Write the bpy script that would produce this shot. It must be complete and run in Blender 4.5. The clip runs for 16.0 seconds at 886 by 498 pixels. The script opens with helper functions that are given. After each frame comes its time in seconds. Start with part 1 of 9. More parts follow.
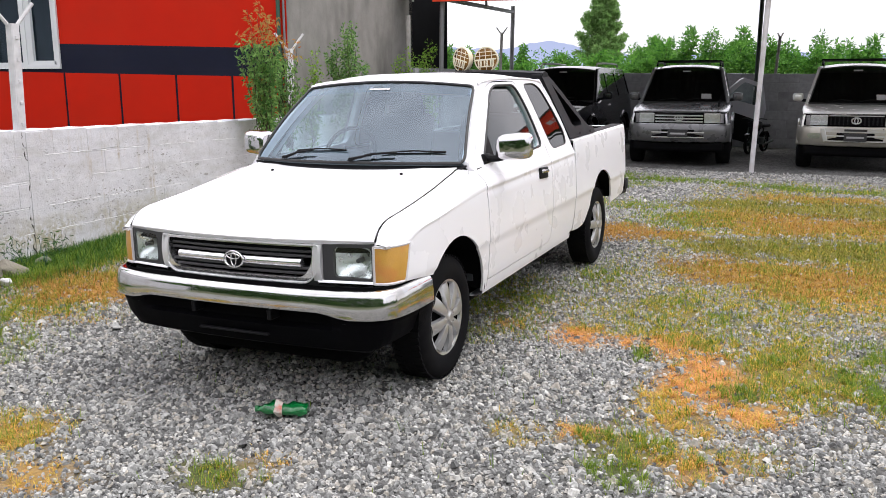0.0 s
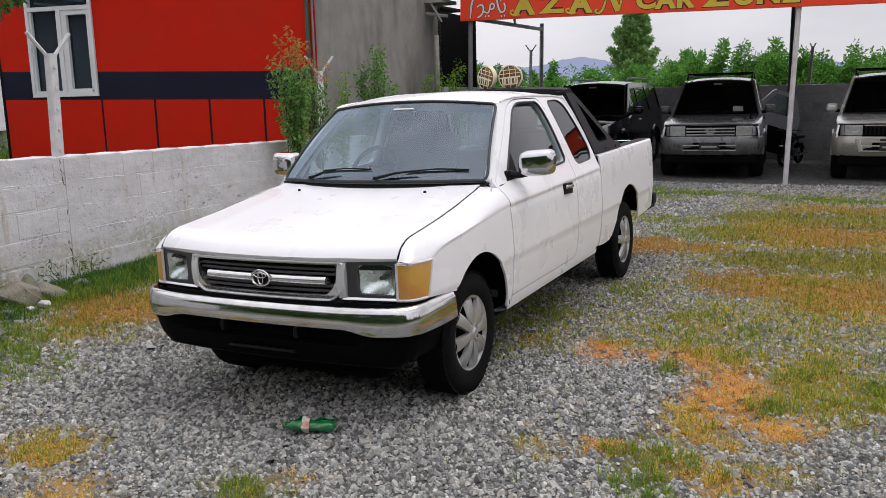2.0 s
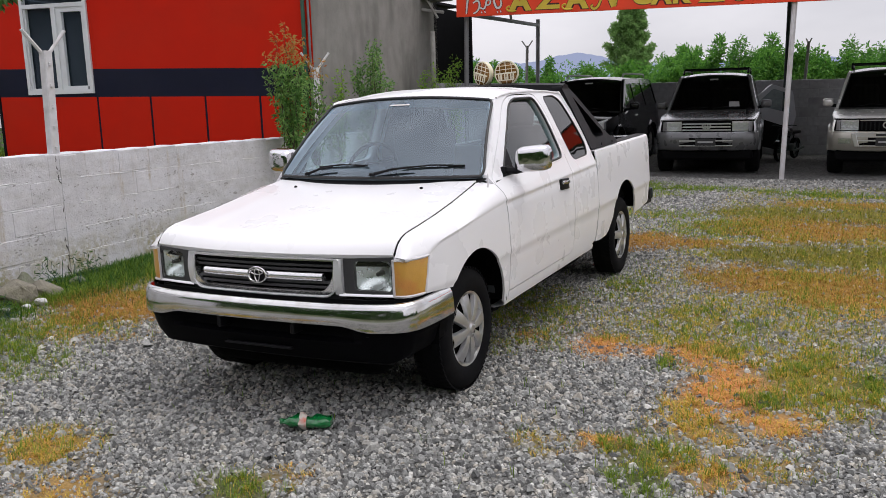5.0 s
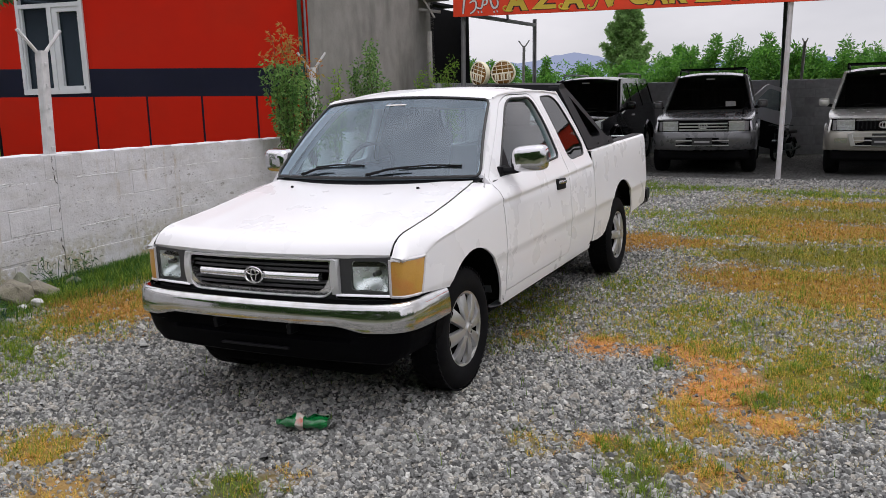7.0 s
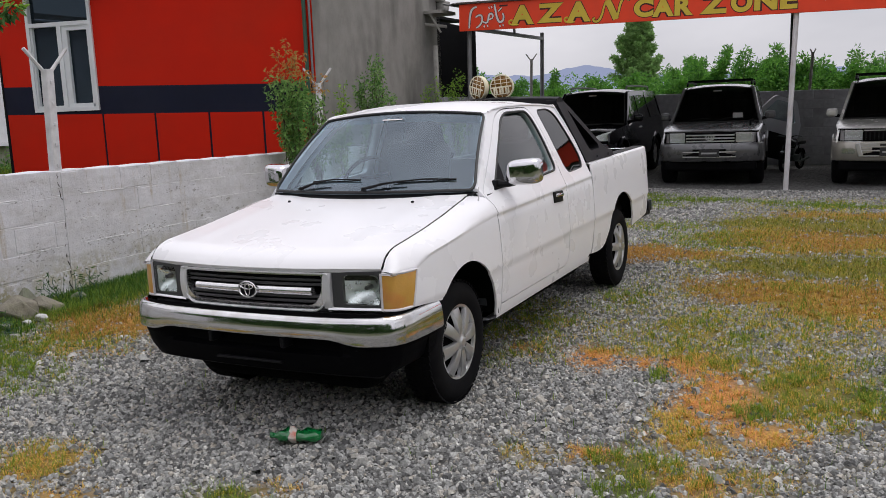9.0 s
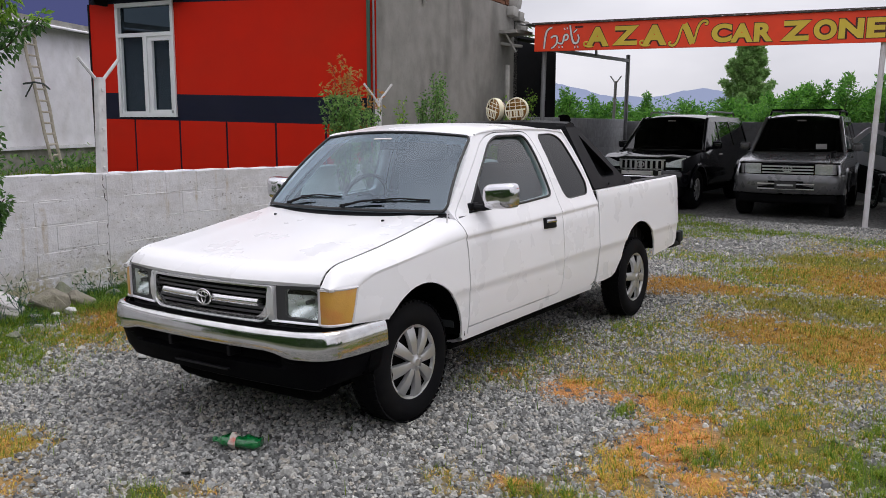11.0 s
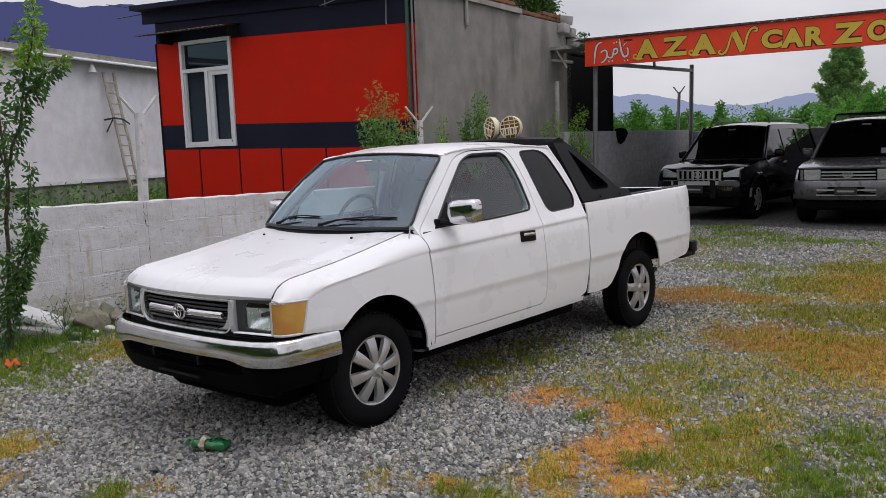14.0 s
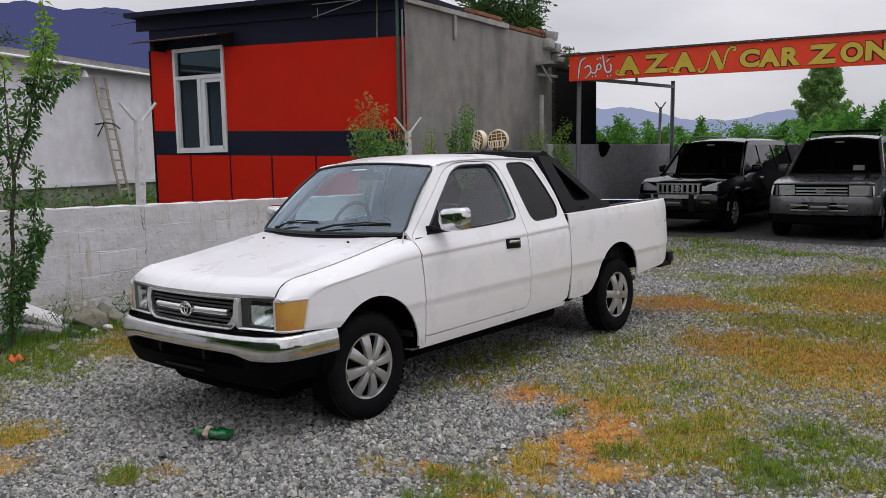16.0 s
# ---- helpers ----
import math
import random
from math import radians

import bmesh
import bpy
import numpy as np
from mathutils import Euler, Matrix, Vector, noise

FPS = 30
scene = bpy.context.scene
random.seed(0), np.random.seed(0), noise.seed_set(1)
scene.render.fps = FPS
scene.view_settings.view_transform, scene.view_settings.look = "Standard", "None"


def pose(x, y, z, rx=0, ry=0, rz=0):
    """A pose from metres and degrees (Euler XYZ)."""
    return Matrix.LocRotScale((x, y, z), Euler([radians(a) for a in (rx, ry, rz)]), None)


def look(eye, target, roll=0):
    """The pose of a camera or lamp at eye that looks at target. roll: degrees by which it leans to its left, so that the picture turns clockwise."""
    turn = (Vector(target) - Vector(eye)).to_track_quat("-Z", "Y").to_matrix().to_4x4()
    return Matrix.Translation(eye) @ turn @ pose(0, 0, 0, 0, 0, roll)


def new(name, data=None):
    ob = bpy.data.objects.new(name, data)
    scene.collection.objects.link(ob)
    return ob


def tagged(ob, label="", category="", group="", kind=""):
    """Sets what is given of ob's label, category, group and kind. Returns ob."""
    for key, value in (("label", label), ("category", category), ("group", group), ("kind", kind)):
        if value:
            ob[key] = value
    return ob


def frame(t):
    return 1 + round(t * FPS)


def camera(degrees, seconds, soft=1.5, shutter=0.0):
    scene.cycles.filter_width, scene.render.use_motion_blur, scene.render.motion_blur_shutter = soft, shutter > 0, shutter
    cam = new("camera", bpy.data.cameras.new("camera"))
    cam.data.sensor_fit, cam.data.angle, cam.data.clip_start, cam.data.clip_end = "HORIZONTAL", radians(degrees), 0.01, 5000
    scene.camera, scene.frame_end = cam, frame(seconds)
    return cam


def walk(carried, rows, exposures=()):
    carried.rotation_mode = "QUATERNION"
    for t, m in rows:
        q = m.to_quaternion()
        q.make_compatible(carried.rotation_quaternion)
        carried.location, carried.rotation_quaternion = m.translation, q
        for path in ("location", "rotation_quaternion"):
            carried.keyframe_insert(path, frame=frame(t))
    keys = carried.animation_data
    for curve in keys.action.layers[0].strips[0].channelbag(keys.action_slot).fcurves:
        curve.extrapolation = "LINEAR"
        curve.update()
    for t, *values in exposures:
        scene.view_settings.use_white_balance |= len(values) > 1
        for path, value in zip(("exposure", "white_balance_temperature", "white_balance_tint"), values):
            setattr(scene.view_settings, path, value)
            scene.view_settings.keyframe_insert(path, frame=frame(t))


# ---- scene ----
cam = camera(55.6, 16.0, soft=0.85)
PATH = [
    (0, (0.213, 0.066, 1.54), (-0.597, 1.851, 1.143), -0.1),
    (0.5, (0.249, 0.062, 1.541), (-0.591, 1.835, 1.153), -0.7),
    (1, (0.267, 0.045, 1.549), (-0.605, 1.804, 1.17), -1.0),
    (1.5, (0.279, 0.041, 1.551), (-0.614, 1.794, 1.193), -1.2),
    (2, (0.286, 0.049, 1.541), (-0.602, 1.806, 1.187), -1.4),
    (2.5, (0.278, 0.064, 1.54), (-0.607, 1.822, 1.183), -1.5),
    (3, (0.274, 0.078, 1.533), (-0.611, 1.834, 1.169), -1.6),
    (3.5, (0.274, 0.07, 1.537), (-0.6, 1.832, 1.171), -1.5),
    (4, (0.277, 0.059, 1.539), (-0.607, 1.816, 1.176), -1.5),
    (6.5, (0.299, 0.047, 1.538), (-0.576, 1.809, 1.176), -1.7),
    (7, (0.289, 0.052, 1.539), (-0.586, 1.814, 1.176), -1.6),
    (7.5, (0.3, 0.048, 1.547), (-0.585, 1.805, 1.19), -1.6),
    (8, (0.301, 0.073, 1.543), (-0.591, 1.827, 1.189), -1.6),
    (8.5, (0.321, 0.087, 1.54), (-0.571, 1.843, 1.189), -1.7),
    (9, (0.389, 0.077, 1.541), (-0.515, 1.83, 1.21), -2.1),
    (9.2, (0.46, 0.051, 1.547), (-0.452, 1.802, 1.227), -2.0),
    (11.3, (1.108, 0.557, 1.566), (-0.03, 2.177, 1.278), -0.1),
    (11.5, (1.149, 0.64, 1.577), (-0.004, 2.248, 1.291), -0.6),
    (12, (1.334, 0.825, 1.557), (0.012, 2.3, 1.282), -0.4),
    (12.5, (1.448, 0.918, 1.546), (0.104, 2.377, 1.292), 0.7),
    (13, (1.574, 0.84, 1.552), (0.257, 2.326, 1.311), -1.7),
    (13.5, (1.661, 0.759, 1.555), (0.373, 2.269, 1.306), -1.8),
    (14, (1.805, 0.697, 1.559), (0.504, 2.197, 1.316), -2.1),
    (14.5, (1.942, 0.637, 1.563), (0.628, 2.125, 1.322), -0.9),
    (15, (1.982, 0.593, 1.571), (0.66, 2.075, 1.337), -0.7),
    (15.5, (1.971, 0.496, 1.572), (0.66, 1.99, 1.348), -1.1),
    (16, (1.98, 0.411, 1.573), (0.71, 1.94, 1.351), -1.1),
]
walk(cam, [(t, look(eye, target, roll)) for t, eye, target, roll in PATH],
     [(0, 0.44, 6550, 8), (0.5, 0.25, 6550, 8), (1, 0.0, 6550, 8), (1.5, -0.20, 6550, 8), (2.5, -0.20, 6550, 8), (3, -0.12, 6550, 8), (3.5, -0.14, 6550, 8), (6.5, -0.19, 6550, 8), (8, -0.30, 6540, 8), (8.5, -0.31, 6530, 8), (9, -0.35, 6530, 8),
      (11.5, -0.22, 6450, 8), (12.5, -0.23, 6450, 8), (13, -0.35, 6450, 8), (14, -0.48, 6480, 8), (16, -0.45, 6480, 8)])

# ---- world and sun ----
SUN_EL, SUN_AZ = radians(68), radians(60)
world = bpy.data.worlds.new("overcast_sky")
scene.world = world
world.use_nodes = True
wn, wl = world.node_tree.nodes, world.node_tree.links
wn.clear()
w_out, w_bg = wn.new("ShaderNodeOutputWorld"), wn.new("ShaderNodeBackground")
w_sky = wn.new("ShaderNodeTexSky")
w_sky.sky_type, w_sky.sun_disc = "NISHITA", False
w_sky.sun_elevation, w_sky.sun_rotation = SUN_EL, SUN_AZ
w_co, w_sep = wn.new("ShaderNodeTexCoord"), wn.new("ShaderNodeSeparateXYZ")
w_noise = wn.new("ShaderNodeTexNoise")
w_noise.inputs["Scale"].default_value, w_noise.inputs["Detail"].default_value = 2.2, 5
w_map = wn.new("ShaderNodeMapping")
w_map.inputs["Scale"].default_value = (1, 1, 2.6)
w_ramp = wn.new("ShaderNodeValToRGB")
w_ramp.color_ramp.elements[0].position, w_ramp.color_ramp.elements[0].color = 0.34, (0.59, 0.577, 0.638, 1)
w_ramp.color_ramp.elements[1].position, w_ramp.color_ramp.elements[1].color = 0.66, (0.855, 0.825, 0.888, 1)
w_up = wn.new("ShaderNodeMapRange")
w_up.inputs["From Min"].default_value, w_up.inputs["From Max"].default_value = 0.12, 1.0
w_up.inputs["To Min"].default_value, w_up.inputs["To Max"].default_value = 1.54, 2.75
w_mul = wn.new("ShaderNodeVectorMath")
w_mul.operation = "SCALE"
w_dim = wn.new("ShaderNodeVectorMath")
w_dim.operation = "SCALE"
w_dim.inputs["Scale"].default_value = 0.10
w_mix = wn.new("ShaderNodeMix")
w_mix.data_type = "RGBA"
w_mix.inputs["Factor"].default_value = 0.92
wl.new(w_co.outputs["Generated"], w_map.inputs["Vector"])
wl.new(w_map.outputs["Vector"], w_noise.inputs["Vector"])
wl.new(w_co.outputs["Generated"], w_sep.inputs[0])
wl.new(w_sep.outputs["Z"], w_up.inputs["Value"])
wl.new(w_noise.outputs["Fac"], w_ramp.inputs["Fac"])
wl.new(w_ramp.outputs["Color"], w_mul.inputs[0])
wl.new(w_up.outputs["Result"], w_mul.inputs["Scale"])
wl.new(w_sky.outputs["Color"], w_dim.inputs[0])
wl.new(w_dim.outputs["Vector"], w_mix.inputs["A"])
wl.new(w_mul.outputs["Vector"], w_mix.inputs["B"])
wl.new(w_mix.outputs["Result"], w_bg.inputs["Color"])
w_bg.inputs["Strength"].default_value = 0.86
wl.new(w_bg.outputs[0], w_out.inputs[0])

sun_data = bpy.data.lights.new("sun", "SUN")
sun_data.energy, sun_data.angle, sun_data.color = 1.25, radians(40), (1.0, 0.98, 0.95)
sun = new("sun", sun_data)
sun.matrix_world = look((0, 0, 0), (-math.sin(SUN_AZ) * math.cos(SUN_EL), -math.cos(SUN_AZ) * math.cos(SUN_EL), -math.sin(SUN_EL)))
sun.location = (6, -8, 14)


# ---- materials ----
def nodes_of(name):
    m = bpy.data.materials.new(name)
    m.use_nodes = True
    return m, m.node_tree.nodes, m.node_tree.links, m.node_tree.nodes["Principled BSDF"]


def surf(name, col, rough=0.6, metal=0.0, var=0.12, scale=6.0, bump=0.15, bscale=60.0, coat=0.0, stain=None, stain_amt=0.35, stain_scale=1.3, per_object=0.0, bdist=0.01, spec=0.5, placed=False, specks=0.0, streak=0.0):
    """A worn surface: base colour broken up at a coarse and a fine scale, with fine relief."""
    m, n, l, b = nodes_of(name)
    co = n.new("ShaderNodeTexCoord")
    where = n.new("ShaderNodeNewGeometry").outputs["Position"] if placed else co.outputs["Object"]
    big, fine = n.new("ShaderNodeTexNoise"), n.new("ShaderNodeTexNoise")
    big.inputs["Scale"].default_value, big.inputs["Detail"].default_value = stain_scale, 6
    fine.inputs["Scale"].default_value, fine.inputs["Detail"].default_value = scale, 8
    if streak:
        mp = n.new("ShaderNodeMapping")
        mp.inputs["Scale"].default_value = (1, 1, streak)
        l.new(where, mp.inputs["Vector"])
        l.new(mp.outputs["Vector"], big.inputs["Vector"])
    else:
        l.new(where, big.inputs["Vector"])
    l.new(where, fine.inputs["Vector"])
    r1 = n.new("ShaderNodeMapRange")
    r1.inputs["From Min"].default_value, r1.inputs["From Max"].default_value = 0.25, 0.75
    r1.inputs["To Min"].default_value, r1.inputs["To Max"].default_value = 1 - var, 1 + var
    l.new(fine.outputs["Fac"], r1.inputs["Value"])
    mul = n.new("ShaderNodeVectorMath")
    mul.operation = "SCALE"
    base = n.new("ShaderNodeMix")
    base.data_type = "RGBA"
    base.inputs["A"].default_value = (*col, 1)
    base.inputs["B"].default_value = (*(stain or tuple(c * 0.7 for c in col)), 1)
    r2 = n.new("ShaderNodeMapRange")
    r2.inputs["From Min"].default_value, r2.inputs["From Max"].default_value = 0.48, 0.72
    r2.inputs["To Max"].default_value = stain_amt
    l.new(big.outputs["Fac"], r2.inputs["Value"])
    l.new(r2.outputs["Result"], base.inputs["Factor"])
    l.new(base.outputs["Result"], mul.inputs[0])
    last = r1.outputs["Result"]
    if per_object:
        info, r3, pm = n.new("ShaderNodeObjectInfo"), n.new("ShaderNodeMapRange"), n.new("ShaderNodeMath")
        r3.inputs["To Min"].default_value, r3.inputs["To Max"].default_value = 1 - per_object, 1 + per_object
        pm.operation = "MULTIPLY"
        l.new(info.outputs["Random"], r3.inputs["Value"])
        l.new(r3.outputs["Result"], pm.inputs[0])
        l.new(last, pm.inputs[1])
        last = pm.outputs[0]
    if specks:
        sn, sr, sm = n.new("ShaderNodeTexNoise"), n.new("ShaderNodeMapRange"), n.new("ShaderNodeMath")
        sn.inputs["Scale"].default_value, sn.inputs["Detail"].default_value, sn.inputs["Roughness"].default_value = 26, 9, 0.75
        sr.inputs["From Min"].default_value, sr.inputs["From Max"].default_value = 0.56, 0.66
        sr.inputs["To Min"].default_value, sr.inputs["To Max"].default_value = 1.0, 1.0 - specks
        sm.operation = "MULTIPLY"
        l.new(where, sn.inputs["Vector"])
        l.new(sn.outputs["Fac"], sr.inputs["Value"])
        l.new(sr.outputs["Result"], sm.inputs[0])
        l.new(last, sm.inputs[1])
        last = sm.outputs[0]
    l.new(last, mul.inputs["Scale"])
    l.new(mul.outputs["Vector"], b.inputs["Base Color"])
    rr = n.new("ShaderNodeMapRange")
    rr.inputs["To Min"].default_value, rr.inputs["To Max"].default_value = max(0.02, rough - 0.08), min(1, rough + 0.1)
    l.new(fine.outputs["Fac"], rr.inputs["Value"])
    l.new(rr.outputs["Result"], b.inputs["Roughness"])
    b.inputs["Metallic"].default_value = metal
    b.inputs["Coat Weight"].default_value = coat
    b.inputs["Coat Roughness"].default_value = 0.06
    b.inputs["Specular IOR Level"].default_value = spec
    if bump:
        bn, bp = n.new("ShaderNodeTexNoise"), n.new("ShaderNodeBump")
        bn.inputs["Scale"].default_value, bn.inputs["Detail"].default_value = bscale, 5
        bp.inputs["Strength"].default_value, bp.inputs["Distance"].default_value = bump, bdist
        l.new(where, bn.inputs["Vector"])
        l.new(bn.outputs["Fac"], bp.inputs["Height"])
        l.new(bp.outputs["Normal"], b.inputs["Normal"])
    return m


def glass(name, tint, f0=0.06, rough=0.02, sheen=(1, 1, 1)):
    """Thin window glass: tinted see-through with a mirror sheen that grows towards grazing."""
    m, n, l, b = nodes_of(name)
    n.remove(b)
    out = n["Material Output"]
    tr, gl, mx, lw = n.new("ShaderNodeBsdfTransparent"), n.new("ShaderNodeBsdfGlossy"), n.new("ShaderNodeMixShader"), n.new("ShaderNodeLayerWeight")
    pw, mr = n.new("ShaderNodeMath"), n.new("ShaderNodeMapRange")
    tr.inputs["Color"].default_value = (*tint, 1)
    gl.inputs["Roughness"].default_value = rough
    gl.inputs["Color"].default_value = (*sheen, 1)
    pw.operation, pw.inputs[1].default_value = "POWER", 5.0
    mr.inputs["To Min"].default_value, mr.inputs["To Max"].default_value = f0, 1.0
    lw.inputs["Blend"].default_value = 0.5
    l.new(lw.outputs["Facing"], pw.inputs[0])
    l.new(pw.outputs[0], mr.inputs["Value"])
    l.new(mr.outputs["Result"], mx.inputs[0])
    l.new(tr.outputs[0], mx.inputs[1])
    l.new(gl.outputs[0], mx.inputs[2])
    l.new(mx.outputs[0], out.inputs["Surface"])
    return m


def leaf_mat(name, a, b_col, rough=0.5, trans=0.35, spread=1.0):
    m, n, l, b = nodes_of(name)
    geo, ramp = n.new("ShaderNodeNewGeometry"), n.new("ShaderNodeValToRGB")
    ramp.color_ramp.elements[0].color = (*a, 1)
    ramp.color_ramp.elements[1].color = (*b_col, 1)
    l.new(geo.outputs["Random Per Island"], ramp.inputs["Fac"])
    l.new(ramp.outputs["Color"], b.inputs["Base Color"])
    b.inputs["Roughness"].default_value = rough
    b.inputs["Specular IOR Level"].default_value = 0.3
    tl, mx = n.new("ShaderNodeBsdfTranslucent"), n.new("ShaderNodeMixShader")
    l.new(ramp.outputs["Color"], tl.inputs["Color"])
    mx.inputs[0].default_value = trans
    l.new(b.outputs[0], mx.inputs[1])
    l.new(tl.outputs[0], mx.inputs[2])
    l.new(mx.outputs[0], n["Material Output"].inputs["Surface"])
    return m


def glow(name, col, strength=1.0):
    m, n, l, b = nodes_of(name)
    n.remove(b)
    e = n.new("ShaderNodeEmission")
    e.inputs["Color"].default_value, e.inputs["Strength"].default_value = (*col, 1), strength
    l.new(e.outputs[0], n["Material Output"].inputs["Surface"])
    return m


def whitewash(name):
    """Old lime wash over blocks: cloudy greys, smears along the courses, clustered chips, brown runs and moss."""
    m, n, l, b = nodes_of(name)
    where = n.new("ShaderNodeNewGeometry").outputs["Position"]

    def cloud(size, lo, hi, stretch=(1, 1, 1), detail=7, rough=0.6):
        mp, t, r = n.new("ShaderNodeMapping"), n.new("ShaderNodeTexNoise"), n.new("ShaderNodeMapRange")
        mp.inputs["Scale"].default_value = stretch
        t.inputs["Scale"].default_value, t.inputs["Detail"].default_value, t.inputs["Roughness"].default_value = size, detail, rough
        r.inputs["From Min"].default_value, r.inputs["From Max"].default_value = lo, hi
        l.new(where, mp.inputs["Vector"])
        l.new(mp.outputs["Vector"], t.inputs["Vector"])
        l.new(t.outputs["Fac"], r.inputs["Value"])
        return r.outputs["Result"]

    def times(a, c):
        k = n.new("ShaderNodeMath")
        k.operation = "MULTIPLY"
        l.new(a, k.inputs[0])
        if isinstance(c, float):
            k.inputs[1].default_value = c
        else:
            l.new(c, k.inputs[1])
        return k.outputs[0]

    def over(last, colour, fac):
        mx = n.new("ShaderNodeMix")
        mx.data_type = "RGBA"
        mx.inputs["B"].default_value = (*colour, 1)
        l.new(fac, mx.inputs["Factor"])
        if isinstance(last, tuple):
            mx.inputs["A"].default_value = (*last, 1)
        else:
            l.new(last, mx.inputs["A"])
        return mx.outputs["Result"]

    c = over((0.67, 0.665, 0.70), (0.50, 0.49, 0.50), times(cloud(2.0, 0.42, 0.72), 0.7))
    c = over(c, (0.52, 0.51, 0.51), times(cloud(1.6, 0.48, 0.64, (1, 1.3, 5)), 0.65))
    c = over(c, (0.78, 0.775, 0.80), times(cloud(7, 0.50, 0.75, (1, 1, 2)), 0.5))
    chips = times(cloud(42, 0.57, 0.64, (1, 0.6, 1.2), 8, 0.75), cloud(1.9, 0.44, 0.55, (1, 1, 2.2)))
    c = over(c, (0.25, 0.24, 0.24), times(chips, 0.9))
    run = times(cloud(9, 0.54, 0.66, (1, 1.6, 0.10)), times(cloud(1.3, 0.46, 0.56), cloud(14, 0.35, 0.60)))
    c = over(c, (0.47, 0.41, 0.34), times(run, 0.95))
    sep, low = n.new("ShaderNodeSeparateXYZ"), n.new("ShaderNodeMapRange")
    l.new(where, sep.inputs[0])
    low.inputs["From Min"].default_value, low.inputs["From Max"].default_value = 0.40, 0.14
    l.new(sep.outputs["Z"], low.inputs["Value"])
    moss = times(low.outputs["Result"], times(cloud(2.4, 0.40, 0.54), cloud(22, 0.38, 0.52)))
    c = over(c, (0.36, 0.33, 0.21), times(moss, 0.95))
    l.new(c, b.inputs["Base Color"])
    b.inputs["Roughness"].default_value, b.inputs["Specular IOR Level"].default_value = 0.92, 0.15
    t, t2, add, bp = n.new("ShaderNodeTexNoise"), n.new("ShaderNodeTexNoise"), n.new("ShaderNodeMath"), n.new("ShaderNodeBump")
    t.inputs["Scale"].default_value, t.inputs["Detail"].default_value = 11, 6
    t2.inputs["Scale"].default_value, t2.inputs["Detail"].default_value = 70, 6
    add.operation = "MULTIPLY_ADD"
    add.inputs[1].default_value = 0.35
    for q in (t, t2):
        l.new(where, q.inputs["Vector"])
    l.new(t2.outputs["Fac"], add.inputs[0])
    l.new(t.outputs["Fac"], add.inputs[2])
    bp.inputs["Strength"].default_value, bp.inputs["Distance"].default_value = 0.8, 0.014
    l.new(add.outputs[0], bp.inputs["Height"])
    l.new(bp.outputs["Normal"], b.inputs["Normal"])
    return m


PAINT_WHITE = surf("white_car_paint", (0.83, 0.82, 0.845), 0.28, var=0.01, scale=3, bump=0, coat=0.25, spec=0.4, stain=(0.77, 0.755, 0.755), stain_amt=0.03, stain_scale=2.5, bdist=0.001)
TRIM_SILVER = surf("dark_satin_trim", (0.085, 0.088, 0.092), 0.35, 0.5, var=0.06, bump=0.05)
CHROME = surf("chrome", (0.66, 0.66, 0.66), 0.08, 1.0, var=0.08, scale=14, bump=0.05, bscale=30, stain=(0.45, 0.42, 0.38), stain_amt=0.5, stain_scale=9, bdist=0.002)
GRILLE_CHROME = surf("dulled_chrome", (0.74, 0.74, 0.75), 0.17, 0.9, var=0.06, bump=0.02)
CHROME_CLEAN = surf("clean_chrome", (0.68, 0.68, 0.70), 0.05, 1.0, var=0.02, bump=0)
BLACK_PLASTIC = surf("black_plastic", (0.007, 0.007, 0.0085), 0.5, var=0.2, bump=0.1, bscale=200, bdist=0.001, spec=0.14)
DAM_BLACK = surf("dull_black_plastic", (0.0035, 0.0035, 0.0045), 0.55, var=0.2, bump=0.1, spec=0.03)
BLACK_MATTE = surf("black_underbody_and_shade", (0.004, 0.004, 0.0045), 0.9, var=0.3, bump=0.2, spec=0.05)
RUBBER = surf("tyre_rubber", (0.0045, 0.0045, 0.0055), 0.8, var=0.25, scale=20, bump=0.2, bscale=120, stain=(0.016, 0.015, 0.014), stain_amt=0.4, stain_scale=6, bdist=0.002, spec=0.1)
SEAL = surf("rubber_seal", (0.015, 0.015, 0.016), 0.5, var=0.1, bump=0)
RIM_SILVER = surf("silver_wheel_paint", (0.52, 0.52, 0.53), 0.32, 0.75, var=0.08, scale=10, bump=0.03, stain=(0.28, 0.26, 0.24), stain_amt=0.4, stain_scale=5)
AMBER = surf("faded_amber_lens", (0.58, 0.31, 0.06), 0.3, var=0.1, scale=12, bump=0.35, bscale=140, coat=0.5, stain=(0.60, 0.20, 0.05), stain_amt=0.8, stain_scale=9, bdist=0.004)
LAMP_GLASS = glass("lamp_glass", (0.92, 0.95, 0.95), 0.06)
WINDSCREEN = glass("windscreen_glass", (0.64, 0.78, 0.85), 0.165, 0.02, (0.76, 0.89, 1.0))
TINT_BAND = glass("tinted_glass_band", (0.45, 0.62, 0.85), 0.02)
SIDE_GLASS = glass("side_glass", (0.66, 0.80, 0.80), 0.10)
DARK_GLASS = glass("tinted_glass", (0.02, 0.023, 0.027), 0.028)
REFLECTOR = surf("lamp_reflector", (0.92, 0.95, 0.94), 0.28, 0.85, var=0.1, scale=25, bump=0.35, bscale=38, bdist=0.004)
SEAT_GREY = surf("grey_seat_cloth", (0.10, 0.11, 0.12), 0.9, var=0.15, bump=0)
DASH_GREY = surf("grey_dashboard_plastic", (0.05, 0.055, 0.06), 0.6, var=0.1, bump=0.1, bscale=200)
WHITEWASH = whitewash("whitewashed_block")

